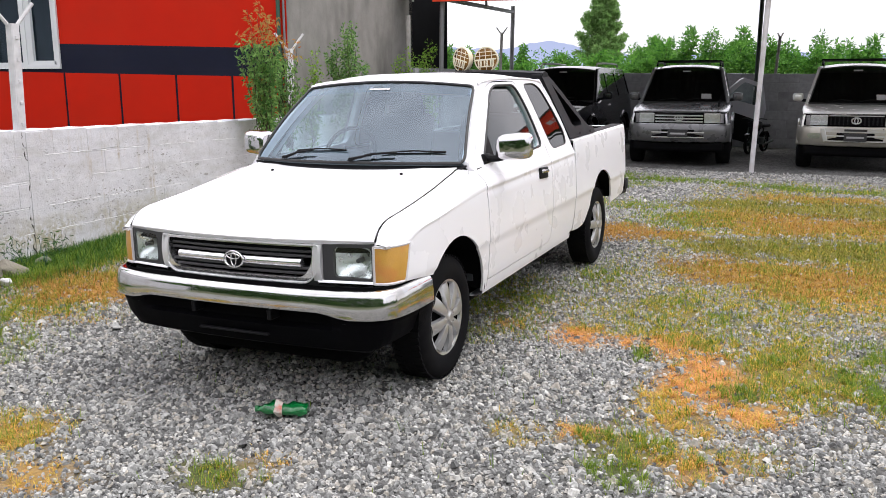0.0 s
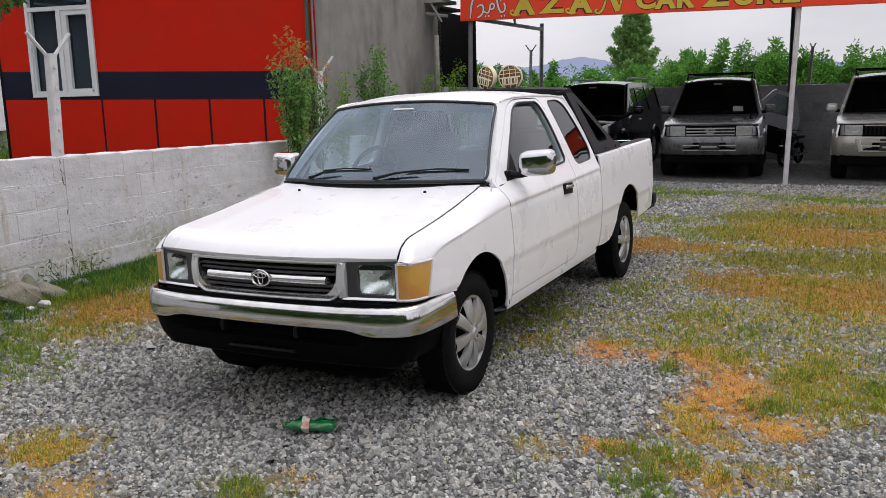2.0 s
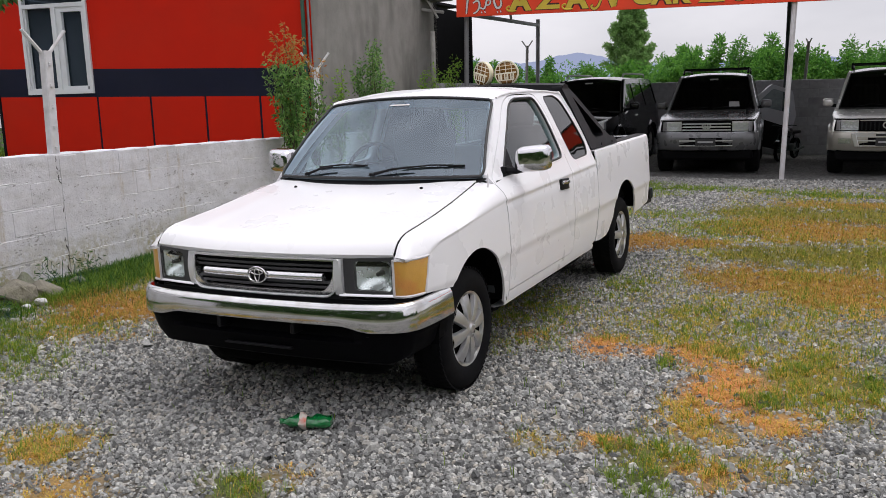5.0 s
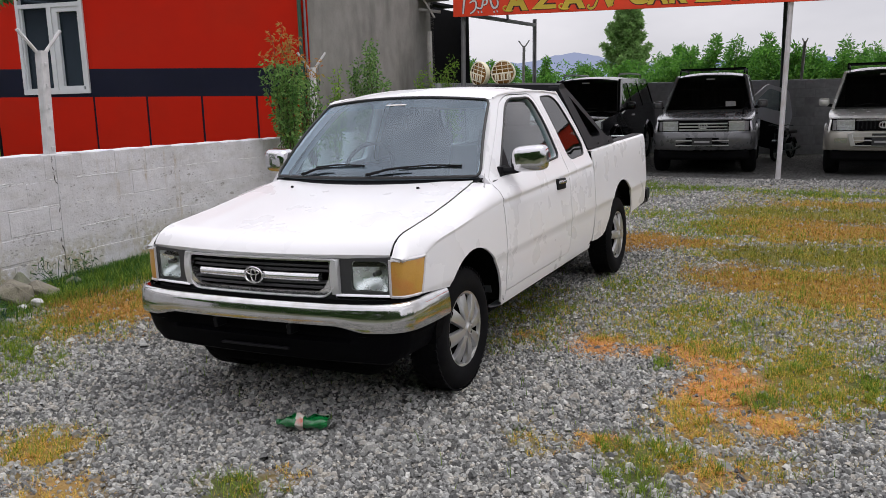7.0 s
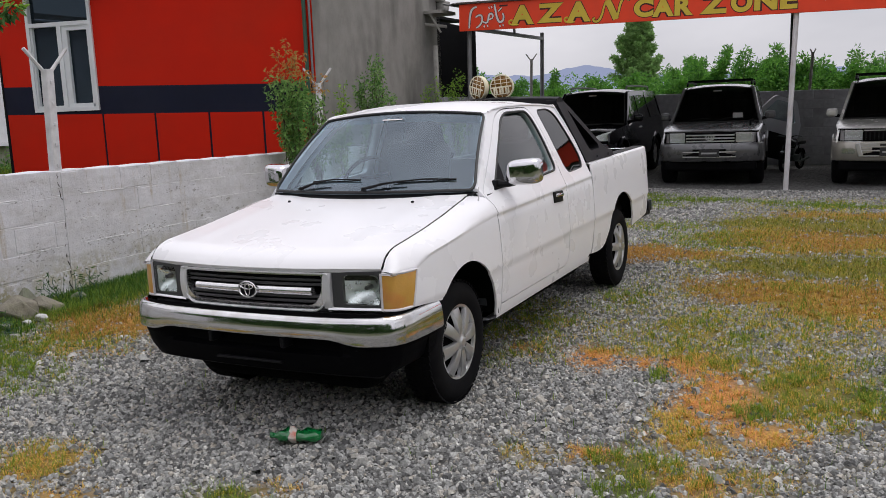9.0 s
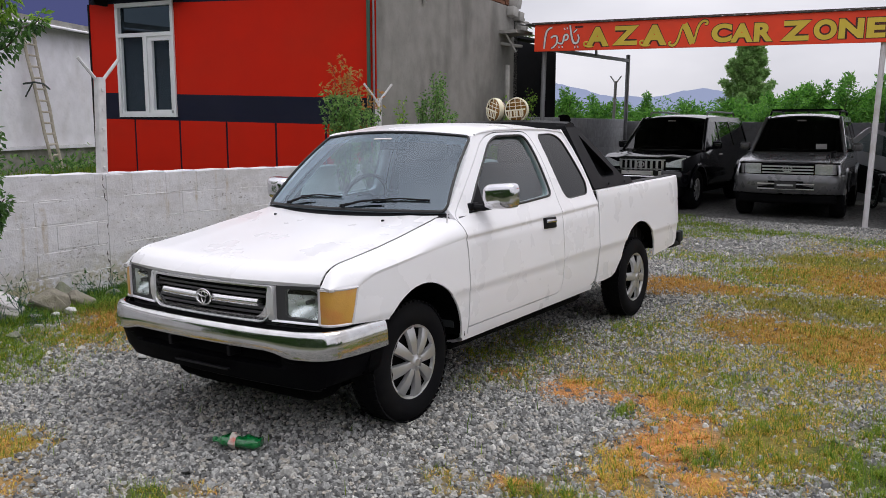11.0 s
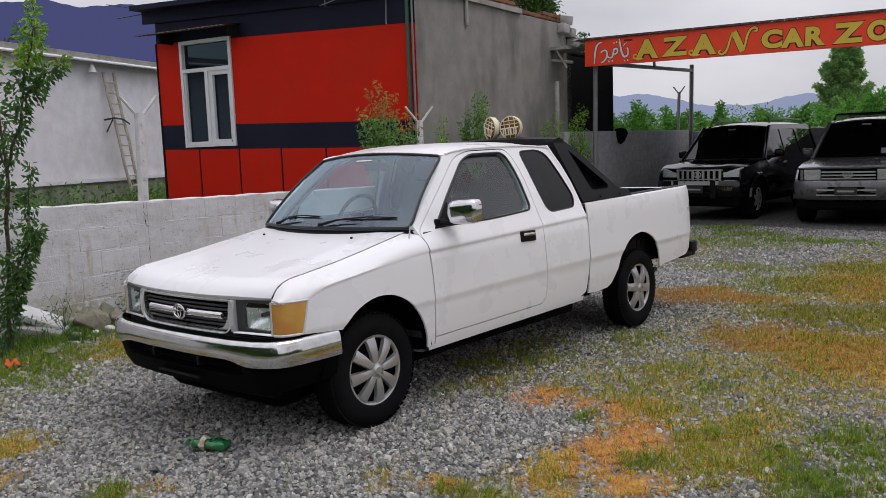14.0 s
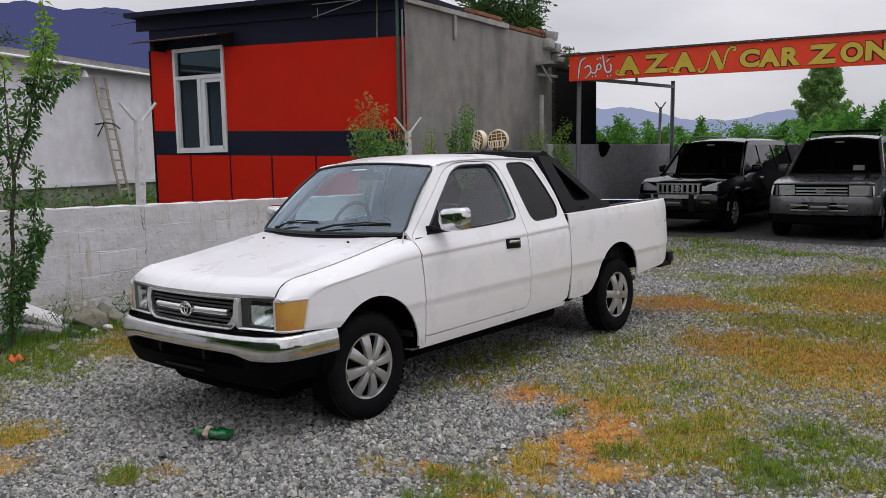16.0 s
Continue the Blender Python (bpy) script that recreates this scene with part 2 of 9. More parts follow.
RIDGE_WHITE = surf("fresh_white_joint", (0.84, 0.84, 0.85), 0.9, var=0.1, scale=12, bump=0.4, spec=0.1, placed=True)
CRACK_DARK = surf("crack_shade", (0.09, 0.085, 0.08), 0.95, var=0.3, spec=0.05, bump=0)
FLAKED = surf("bare_cement", (0.38, 0.375, 0.37), 0.95, var=0.3, scale=40, spec=0.05, bump=0.3, placed=True)
GREY_BLOCK = surf("grey_concrete_block", (0.40, 0.405, 0.425), 0.95, var=0.18, scale=10, bump=0.5, bscale=50, per_object=0.012, stain_amt=0.6, stain_scale=0.8, bdist=0.01, spec=0.1, placed=True)
GREY_MORTAR = surf("grey_mortar", (0.37, 0.374, 0.39), 0.95, var=0.2, bump=0.5, spec=0.1)
PLASTER = surf("grey_cement_plaster", (0.25, 0.24, 0.225), 0.92, var=0.16, scale=3.5, bump=0.35, bscale=30, stain=(0.13, 0.125, 0.115), stain_amt=1.0, stain_scale=1.6, bdist=0.01, spec=0.15, specks=0.15, streak=0.3)
RED_PAINT = surf("red_wall_paint", (0.57, 0.016, 0.004), 0.72, var=0.05, scale=3, bump=0.15, bscale=25, stain=(0.50, 0.024, 0.008), stain_amt=0.5, stain_scale=0.9, bdist=0.006, spec=0.15)
NAVY_PAINT = surf("navy_wall_paint", (0.008, 0.010, 0.026), 0.7, var=0.15, scale=4, bump=0.15, bscale=25, stain=(0.016, 0.018, 0.036), stain_amt=0.6, stain_scale=1.2, spec=0.2)
BLACK_WALL = surf("plain_black_wall", (0.012, 0.012, 0.014), 0.85, var=0.2, spec=0.1)
WHITE_FRAME = surf("white_window_frame", (0.72, 0.74, 0.76), 0.4, var=0.04, bump=0.03)
WINDOW_GLASS = glass("window_glass", (0.03, 0.04, 0.06), 0.06, 0.02, (0.6, 0.82, 1.0))
OLD_WHITE = surf("old_white_plaster", (0.90, 0.88, 0.94), 0.95, var=0.08, scale=4, bump=0.8, bscale=9, stain=(0.76, 0.73, 0.75), stain_amt=0.6, stain_scale=2.2, bdist=0.01, spec=0.1, specks=0.12, streak=0.5)
CONCRETE = surf("weathered_concrete", (0.36, 0.35, 0.33), 0.92, var=0.18, scale=9, bump=0.5, bscale=50, stain=(0.18, 0.17, 0.16), stain_amt=0.7, stain_scale=2, bdist=0.01, spec=0.15)
MOSSY = surf("mossy_concrete", (0.33, 0.32, 0.29), 0.95, var=0.25, scale=7, bump=0.6, bscale=40, stain=(0.10, 0.13, 0.045), stain_amt=1.0, stain_scale=1.4, bdist=0.01, spec=0.1, specks=0.3)
WHITE_POST = surf("whitewashed_post", (0.64, 0.63, 0.64), 0.85, var=0.12, scale=14, bump=0.4, bscale=60, stain=(0.34, 0.32, 0.3), stain_amt=0.6, stain_scale=4, spec=0.15)
BRICK = surf("red_brick", (0.20, 0.095, 0.06), 0.9, var=0.2, scale=14, bump=0.5, per_object=0.2, spec=0.15)
STEEL_GREY = surf("grey_painted_steel", (0.22, 0.22, 0.23), 0.55, 0.2, var=0.15, bump=0.1)
STEEL_WHITE = surf("white_painted_steel", (0.66, 0.64, 0.66), 0.5, var=0.1, bump=0.1, stain=(0.4, 0.34, 0.28), stain_amt=0.4, stain_scale=5)
STEEL_DARK = surf("dark_green_steel", (0.035, 0.05, 0.045), 0.5, 0.2, var=0.2, bump=0.1)
RUST_TIN = surf("rusty_tin", (0.13, 0.09, 0.08), 0.7, 0.4, var=0.3, scale=12, bump=0.2)
SIGN_RED = surf("red_sign_sheet", (0.86, 0.055, 0.010), 0.55, var=0.06, bump=0.05, stain=(0.74, 0.05, 0.015), stain_amt=0.5, stain_scale=1.5)
SIGN_YELLOW = surf("yellow_sign_paint", (0.68, 0.50, 0.05), 0.55, var=0.06, bump=0)
SIGN_WHITE = surf("white_sign_paint", (0.72, 0.70, 0.70), 0.55, var=0.05, bump=0)
SIGN_DARK = surf("dark_sign_outline", (0.06, 0.01, 0.008), 0.6, var=0.05, bump=0)
LADDER_WOOD = surf("pale_ladder_wood", (0.55, 0.49, 0.41), 0.85, var=0.2, scale=15, bump=0.4, bscale=60, spec=0.2)
BARK = surf("bark", (0.09, 0.07, 0.055), 0.95, var=0.3, scale=25, bump=0.7, bscale=70, spec=0.1)
GREEN_PIPE = surf("green_pipe_plastic", (0.03, 0.09, 0.06), 0.5, var=0.1, bump=0)


# ---- geometry helpers ----
from mathutils.geometry import delaunay_2d_cdt

def mesh_of(name, verts, faces, angle=35):
    me = bpy.data.meshes.new(name)
    me.from_pydata([tuple(v) for v in verts], [], faces)
    bm = bmesh.new()
    bm.from_mesh(me)
    bmesh.ops.remove_doubles(bm, verts=bm.verts, dist=0.0004)
    bmesh.ops.recalc_face_normals(bm, faces=bm.faces)
    bm.to_mesh(me)
    bm.free()
    me.polygons.foreach_set("use_smooth", [True] * len(me.polygons))
    me.set_sharp_from_angle(angle=radians(angle))
    return me


def part(name, geo, material, parent, label="", angle=35):
    """One mesh object under a thing or a part; geo is (verts, faces) in the thing's own space."""
    me = geo if isinstance(geo, bpy.types.Mesh) else mesh_of(name, geo[0], geo[1], angle)
    if not me.materials:
        me.materials.append(material)
    ob = new(name, me)
    ob.parent = parent
    if label:
        ob["label"] = label
    return ob


def thing(name, m, label, category, group="", kind=""):
    ob = new(name)
    ob.matrix_world = m
    ob.empty_display_size = 0.1
    return tagged(ob, label, category, group, kind)


def solid(name, geo, material, label, category="", group="", kind="", angle=35):
    """A thing that is one mesh."""
    me = mesh_of(name, geo[0], geo[1], angle)
    me.materials.append(material)
    return tagged(new(name, me), label, category, group, kind)


def join(*geos):
    vs, fs = [], []
    for v, f in geos:
        k = len(vs)
        vs += [tuple(p) for p in v]
        fs += [tuple(i + k for i in q) for q in f]
    return vs, fs


def moved(geo, m):
    return [tuple(m @ Vector(v)) for v in geo[0]], geo[1]


def grid(rows, close_u=False, close_v=False):
    """Quads over rows of points; close_v joins the ends of a row, close_u the last row to the first."""
    n, k = len(rows), len(rows[0])
    vs = [p for row in rows for p in row]
    fs = []
    for i in range(n if close_u else n - 1):
        for j in range(k if close_v else k - 1):
            a, b = i, (i + 1) % n
            c, d = j, (j + 1) % k
            fs.append((a * k + c, a * k + d, b * k + d, b * k + c))
    return vs, fs


def capped(rows, close_u=False):
    vs, fs = grid(rows, close_u, True)
    k = len(rows[0])
    fs.append(tuple(range(k))[::-1])
    fs.append(tuple(range(len(vs) - k, len(vs))))
    return vs, fs


def box(x0, x1, y0, y1, z0, z1, bevel=0.0, seg=2):
    bm = bmesh.new()
    bmesh.ops.create_cube(bm, size=1)
    for v in bm.verts:
        v.co = Vector(((x0 + x1) / 2 + v.co.x * (x1 - x0), (y0 + y1) / 2 + v.co.y * (y1 - y0), (z0 + z1) / 2 + v.co.z * (z1 - z0)))
    if bevel:
        bmesh.ops.bevel(bm, geom=list(bm.edges), offset=bevel, segments=seg, affect="EDGES", profile=0.5)
    bm.verts.index_update()
    out = [tuple(v.co) for v in bm.verts], [tuple(v.index for v in f.verts) for f in bm.faces]
    bm.free()
    return out


def tube(pts, r, n=8, cap=True):
    """A round bar along a line of points; r is one radius or one for each point."""
    pts = [Vector(p) for p in pts]
    rs = [float(k) for k in r] if isinstance(r, (list, tuple)) else [float(r)] * len(pts)
    rows, side = [], None
    for i, p in enumerate(pts):
        d = (pts[min(i + 1, len(pts) - 1)] - pts[max(i - 1, 0)]).normalized()
        if side is None:
            side = d.orthogonal().normalized()
        side = (side - d * side.dot(d)).normalized()
        up = d.cross(side)
        rows.append([tuple(p + rs[i] * (math.cos(a) * side + math.sin(a) * up)) for a in (2 * math.pi * k / n for k in range(n))])
    return capped(rows) if cap else grid(rows, False, True)


def lathe(profile, n=32, axis="x"):
    """Turns (radius, along) points round an axis."""
    rows = []
    for r, a in profile:
        ring = []
        for k in range(n):
            c, s = math.cos(2 * math.pi * k / n) * r, math.sin(2 * math.pi * k / n) * r
            ring.append({"x": (a, c, s), "y": (c, a, s), "z": (c, s, a)}[axis])
        rows.append(ring)
    return grid(rows, False, True)


def inside(p, poly):
    hit, j = False, len(poly) - 1
    for i in range(len(poly)):
        (xi, yi), (xj, yj) = poly[i], poly[j]
        if (yi > p[1]) != (yj > p[1]) and p[0] < (xj - xi) * (p[1] - yi) / (yj - yi) + xi:
            hit = not hit
        j = i
    return hit


def refined(poly, step):
    out = []
    for i, a in enumerate(poly):
        b = poly[(i + 1) % len(poly)]
        k = max(1, int(math.hypot(b[0] - a[0], b[1] - a[1]) / step))
        out += [(a[0] + (b[0] - a[0]) * j / k, a[1] + (b[1] - a[1]) * j / k) for j in range(k)]
    return out


def rounded(poly, r, seg=5):
    """A polygon with its corners rounded; r is one radius or one for each corner."""
    out = []
    for i, p in enumerate(poly):
        ri = r[i] if isinstance(r, (list, tuple)) else r
        p, a, b = Vector(p), Vector(poly[i - 1]), Vector(poly[(i + 1) % len(poly)])
        da, db = (a - p), (b - p)
        k = min(ri, da.length * 0.48, db.length * 0.48)
        if k <= 0:
            out.append(tuple(p))
            continue
        s, e = p + da.normalized() * k, p + db.normalized() * k
        for j in range(seg + 1):
            t = j / seg
            out.append(tuple(s * (1 - t) ** 2 + p * 2 * t * (1 - t) + e * t * t))
    return out


def near_edge(p, poly, d):
    for i, a in enumerate(poly):
        b = poly[(i + 1) % len(poly)]
        vx, vy = b[0] - a[0], b[1] - a[1]
        t = max(0, min(1, ((p[0] - a[0]) * vx + (p[1] - a[1]) * vy) / max(1e-9, vx * vx + vy * vy)))
        if math.hypot(p[0] - a[0] - t * vx, p[1] - a[1] - t * vy) < d:
            return True
    return False


def sheet(outline, holes, step, place, inward=None, lines=()):
    """A trimmed skin: a flat outline with holes, filled with points and laid out in space by place(a, b).
    inward: a vector by which its edges turn in, for thickness; lines: straight lines along which its faces meet."""
    loops = [refined(q, step) for q in (outline, *holes)]
    pts, edges = [], []
    for q in loops:
        k = len(pts)
        pts += q
        edges += [(k + i, k + (i + 1) % len(q)) for i in range(len(q))]
    xs, ys = [p[0] for p in outline], [p[1] for p in outline]
    y = min(ys) + step / 2
    while y < max(ys):
        x = min(xs) + step / 2
        while x < max(xs):
            if inside((x, y), loops[0]) and not any(inside((x, y), q) for q in loops[1:]) and not any(near_edge((x, y), q, step * 0.45) for q in loops) and all(abs(y - ip(x, (q[0][0], q[-1][0]), (q[0][1], q[-1][1]))) > step * 0.3 for q in lines):
                pts.append((x, y))
            x += step
        y += step
    for q in lines:
        n = max(2, int((q[-1][0] - q[0][0]) / step) + 1)
        k = len(pts)
        pts += [(q[0][0] + (q[-1][0] - q[0][0]) * i / n, q[0][1] + (q[-1][1] - q[0][1]) * i / n) for i in range(n + 1)]
        edges += [(k + i, k + i + 1) for i in range(n)]
    vs, es, fs, *_ = delaunay_2d_cdt([Vector(p) for p in pts], edges, [], 0, 1e-5)
    keep = []
    for f in fs:
        c = (sum(vs[i].x for i in f) / len(f), sum(vs[i].y for i in f) / len(f))
        if inside(c, loops[0]) and not any(inside(c, q) for q in loops[1:]):
            keep.append(tuple(f))
    verts = [tuple(place(v.x, v.y)) for v in vs]
    if inward:
        count = {}
        for f in keep:
            for i in range(len(f)):
                e = (f[i], f[(i + 1) % len(f)])
                key = tuple(sorted(e))
                count[key] = None if key in count else e
        twin = {}
        for e in [e for e in count.values() if e]:
            for i in e:
                if i not in twin:
                    twin[i] = len(verts)
                    verts.append(tuple(Vector(verts[i]) + Vector(inward)))
            keep.append((e[1], e[0], twin[e[0]], twin[e[1]]))
    used = sorted({i for f in keep for i in f})
    at = {i: k for k, i in enumerate(used)}
    return [verts[i] for i in used], [tuple(at[i] for i in f) for f in keep]


def flip(geo):
    """The mirror image across the thing's own middle plane x = 0."""
    return [(-x, y, z) for x, y, z in geo[0]], [tuple(reversed(f)) for f in geo[1]]


def ip(x, xs, ys):
    return float(np.interp(x, xs, ys))


# ---- ground ----
# Patches of the yard: x, y, half-width, half-length, and how much straw, red-brown dead grass and green each holds.
BY_PICKUP = [
    (-1.08, 4.95, 0.15, 0.2, 0.1, 0.9, 0), (-0.77, 4.95, 0.08, 0.12, 0.1, 0.6, 0), (-0.52, 4.93, 0.13, 0.22, 0.2, 0.9, 0), (-0.28, 4.44, 0.18, 0.42, 0.2, 1, 0), (-0.41, 4.05, 0.1, 0.2, 0.7, 0.2, 0.1),
    (-0.31, 3.83, 0.2, 0.16, 0.7, 0.3, 0.15), (0.03, 4.05, 0.15, 0.18, 0.6, 0.6, 0), (-0.66, 4.66, 0.06, 0.14, 0.1, 0, 1), (-0.41, 3.41, 0.16, 0.17, 0.6, 0, 0.7), (-0.17, 3.4, 0.14, 0.13, 0.6, 0.5, 0.3),
    (-0.47, 3.2, 0.11, 0.13, 0, 0, 1.1), (-0.56, 3.5, 0.04, 0.1, 0, 0, 1.2), (-0.65, 3.51, 0.08, 0.07, 0.4, 0.6, 0),
    (-0.94, 3.43, 0.12, 0.1, 0.5, 0.1, 0.2), (-0.1, 3.56, 0.22, 0.12, 0.5, 0.15, 0.25), (-1.6, 4.98, 0.1, 0.1, 0.1, 0.6, 0), (-0.02, 4.05, 0.12, 0.1, 0.3, 0.8, 0),
]
OPEN_SIDE = [
    (-0.38, 5.05, 0.18, 0.16, 0.8, 0.1, 0.4), (-0.07, 4.31, 0.11, 0.09, 0.1, 0, 0.9), (0.1, 4.75, 0.24, 0.42, 0.9, 0.15, 0.55), (0.3, 4.6, 0.22, 0.34, 0.85, 0.1, 0.6), (0.44, 4.7, 0.08, 0.16, 0, 0, 1.4),
    (0.68, 4.5, 0.2, 0.24, 0.05, 0, 1.4), (0.68, 5.04, 0.24, 0.3, 0.2, 0, 0.9), (1.08, 4.62, 0.14, 0.2, 0.4, 0, 0.5), (-0.25, 5.66, 0.13, 0.18, 0.2, 0, 0.7), (-0.57, 5.72, 0.16, 0.28, 0.6, 0.1, 0.4),
    (0.1, 5.2, 0.1, 0.2, 0.6, 0.1, 0.1), (-1.55, 5, 0.2, 0.4, 0.2, 0.05, 0.3), (1.4, 3.6, 0.5, 0.4, 0.4, 0, 0.5),
]
MIDDLE = [
    (0.9, 5.75, 0.3, 0.25, 0.3, 0.1, 0.3), (-0.71, 5.92, 0.22, 0.32, 0.5, 0.05, 0.4), (-0.55, 5.35, 0.2, 0.2, 0.3, 0, 0.3), (-1.75, 5.73, 0.3, 0.5, 0.25, 0.05, 0.4), (0.1, 6.05, 0.3, 0.2, 0.35, 0.1, 0.3),
    (0.5, 6.4, 0.5, 0.3, 0.5, 0.3, 0.2), (-1.3, 6.5, 0.2, 0.4, 0.3, 0, 0.4),
]
FAR = [
    (-3.9, 14.6, 0.4, 0.45, 0, 0, 0.9), (-3.1, 13.9, 0.6, 0.3, 0.1, 0, 1.1), (-2.2, 13.35, 0.7, 0.26, 0.1, 0, 1.2), (-1.1, 13.15, 0.45, 0.16, 0, 0, 0.9), (-0.2, 13.0, 0.6, 0.3, 0.1, 0, 1.3),
    (1.0, 12.9, 0.7, 0.22, 0.1, 0, 1.1), (-2.6, 12.5, 0.5, 0.25, 0.2, 0, 0.5), (-1.9, 10.6, 0.7, 0.4, 0.25, 0, 0.45), (-1.1, 9.6, 0.6, 0.7, 0.3, 0, 0.5),
]
TURF_BROWN = [(-4.8, 4.6, 0.42, 0.42), (-4.6, 5.3, 0.4, 0.5), (-1.75, 8.6, 0.5, 0.4), (-1.15, 8.5, 0.4, 0.16), (-0.25, 9.85, 0.8, 0.65), (0.7, 9.7, 0.6, 0.5), (-0.35, 7.2, 0.42, 0.45), (0.3, 7.05, 0.55, 0.5), (1.0, 7.2, 0.55, 0.5), (0.2, 11.9, 0.8, 0.3), (1.7, 8.6, 0.6, 0.6)]
TURF_OLIVE = [(0.2, 8.35, 0.6, 0.5), (0.8, 8.3, 0.6, 0.5), (-0.5, 11.0, 0.7, 0.4), (0.6, 11.0, 0.8, 0.6), (1.6, 7.5, 0.7, 0.6), (1.8, 10.2, 0.8, 1.0), (-0.5, 8.2, 0.35, 0.4)]
WALL_SIDE = [
    (-5.0, 3.2, 0.75, 0.6, 0.25, 0, 1.0), (-4.6, 4, 0.4, 0.3, 0.35, 0.25, 0.3), (-3.4, 12.8, 1, 0.6, 0.1, 0, 0.7), (-5.7, 5.2, 0.40, 2.6, 0, 0, 1), (-5.5, 2.6, 0.65, 1.6, 0.1, 0, 1),
    (-4.85, 3.5, 0.5, 0.35, 0.2, 0, 0.7), (-4.75, 4.55, 0.4, 0.45, 0.15, 0.3, 0), (-4.3, 5.4, 0.5, 0.8, 0.3, 0.3, 0.1), (-5, 7.5, 0.9, 2.4, 0.4, 0.3, 0.5), (-4.2, 2.4, 0.5, 0.4, 0.5, 0.1, 0.4),
    (-4.4, 11.5, 1.2, 1.6, 0.4, 0.1, 0.6),
]
BEFORE_PICKUP = [
    (0.62, 4.56, 0.2, 0.15, 0.1, 0, 1.7), (0.72, 5.15, 0.3, 0.16, 0.2, 0, 1.1), (-1.93, 2.53, 0.16, 0.09, 0.5, 0, 1.4), (-3.05, 2.48, 0.24, 0.2, 0.9, 0.3, 0.3), (-1.85, 2.68, 0.1, 0.1, 0.6, 0.2, 0), (-2.6, 2.25, 0.2, 0.15, 0.6, 0.3, 0),
]
PATCHES = BY_PICKUP + OPEN_SIDE + MIDDLE + FAR + WALL_SIDE + BEFORE_PICKUP


def cover(x, y):
    """Straw, dead and green cover of the yard at a place, 0 to 1 each; works on arrays."""
    x, y = np.asarray(x, float), np.asarray(y, float)
    wx = x + 0.035 * np.sin(8.1 * y + 2.3 * x) + 0.03 * np.sin(23.0 * x + 14 * y) + 0.015 * np.sin(51 * y - 37 * x)
    wy = y + 0.035 * np.sin(7.3 * x + 2.0) + 0.03 * np.sin(21.0 * y - 17 * x) + 0.015 * np.sin(47 * x + 33 * y)
    s, d, g = np.zeros_like(x), np.zeros_like(x), np.zeros_like(x)
    for px, py, a, b, ps, pd, pg in PATCHES:
        w = np.clip(1.45 - 0.85 * np.sqrt(((wx - px) / a) ** 2 + ((wy - py) / b) ** 2), 0, 1) ** 1.4
        s, d, g = np.maximum(s, w * ps), np.maximum(d, w * pd), np.maximum(g, w * pg)
    thin = np.clip((y - 3.6) / 1.5, 0, 1) * np.clip((x + 1.5) / 0.5, 0, 1) * np.clip((14.2 - y) / 1.2, 0, 1) * np.where(y < 5.0, np.clip((x + 0.6) / 0.3, 0, 1), 1.0)
    tuft = np.clip(0.45 + 0.9 * np.sin(4.7 * wx + 1.9 * np.sin(3.1 * wy)) * np.sin(4.1 * wy + 1.3 * np.sin(2.7 * wx)), 0, 1)
    s, g = np.maximum(s, thin * (0.12 + 0.34 * tuft)), np.maximum(g, thin * (0.05 + 0.18 * tuft))
    far = np.clip((0.6 - y) / 1.2, 0, 1)
    side = np.clip((-x - 6.1 - 0.08 * (y - 5.18)) / 0.2, 0, 1)
    back = np.clip((y - 21.0) / 1.0, 0, 1)
    right = np.clip((x - 5.0) / 3.0, 0, 1)
    g = np.maximum(g, np.maximum(np.maximum(far, side), np.maximum(back, right * 0.8)) * 0.9)
    s = np.maximum(s, 0.15 * right)
    return s, d, g


def turf(x, y):
    """Brown and olive matted turf of the far yard, 0 to 1 each."""
    x, y = np.asarray(x, float), np.asarray(y, float)
    wx = x + 0.07 * np.sin(3.1 * y + 1.3 * x) + 0.07 * np.sin(11.0 * x + 6 * y)
    wy = y + 0.07 * np.sin(3.3 * x + 2.0) + 0.07 * np.sin(9.0 * y - 7 * x)
    out = []
    for zones in (TURF_BROWN, TURF_OLIVE):
        k = np.zeros_like(x)
        for px, py, a, b in zones:
            k = np.maximum(k, np.clip(1.7 - 1.05 * np.sqrt(((wx - px) / a) ** 2 + ((wy - py) / b) ** 2), 0, 1))
        out.append(k)
    return out


def ground_z(x, y):
    """The yard is level; behind the side wall the land rises to a low bank."""
    x, y = np.asarray(x, float), np.asarray(y, float)
    bank = np.clip((-x - 7.6) / 3.5, 0, 1)
    return 0.62 * bank * bank * (3 - 2 * bank) - 0.020 * np.clip((-1.85 - x) / 1.1, 0, 1) * np.clip((x + 5.0) / 1.4, 0, 1) * np.clip((y - 1.0) / 1.2, 0, 1) * np.clip((12 - y) / 2, 0, 1) + 0.012 * np.sin(1.7 * x + 0.6) * np.sin(1.3 * y) - 0.012


def in_view(x, y):
    """The part of the yard that lies before the walk."""
    return (y > 0.9) & (x > -5.99 - 0.08 * (y - 5.18)) & (x < 3.6) & (y < 18) & (x < 0.6 + 0.50 * y) & (x > -0.9 - 1.55 * (y - 0.6))


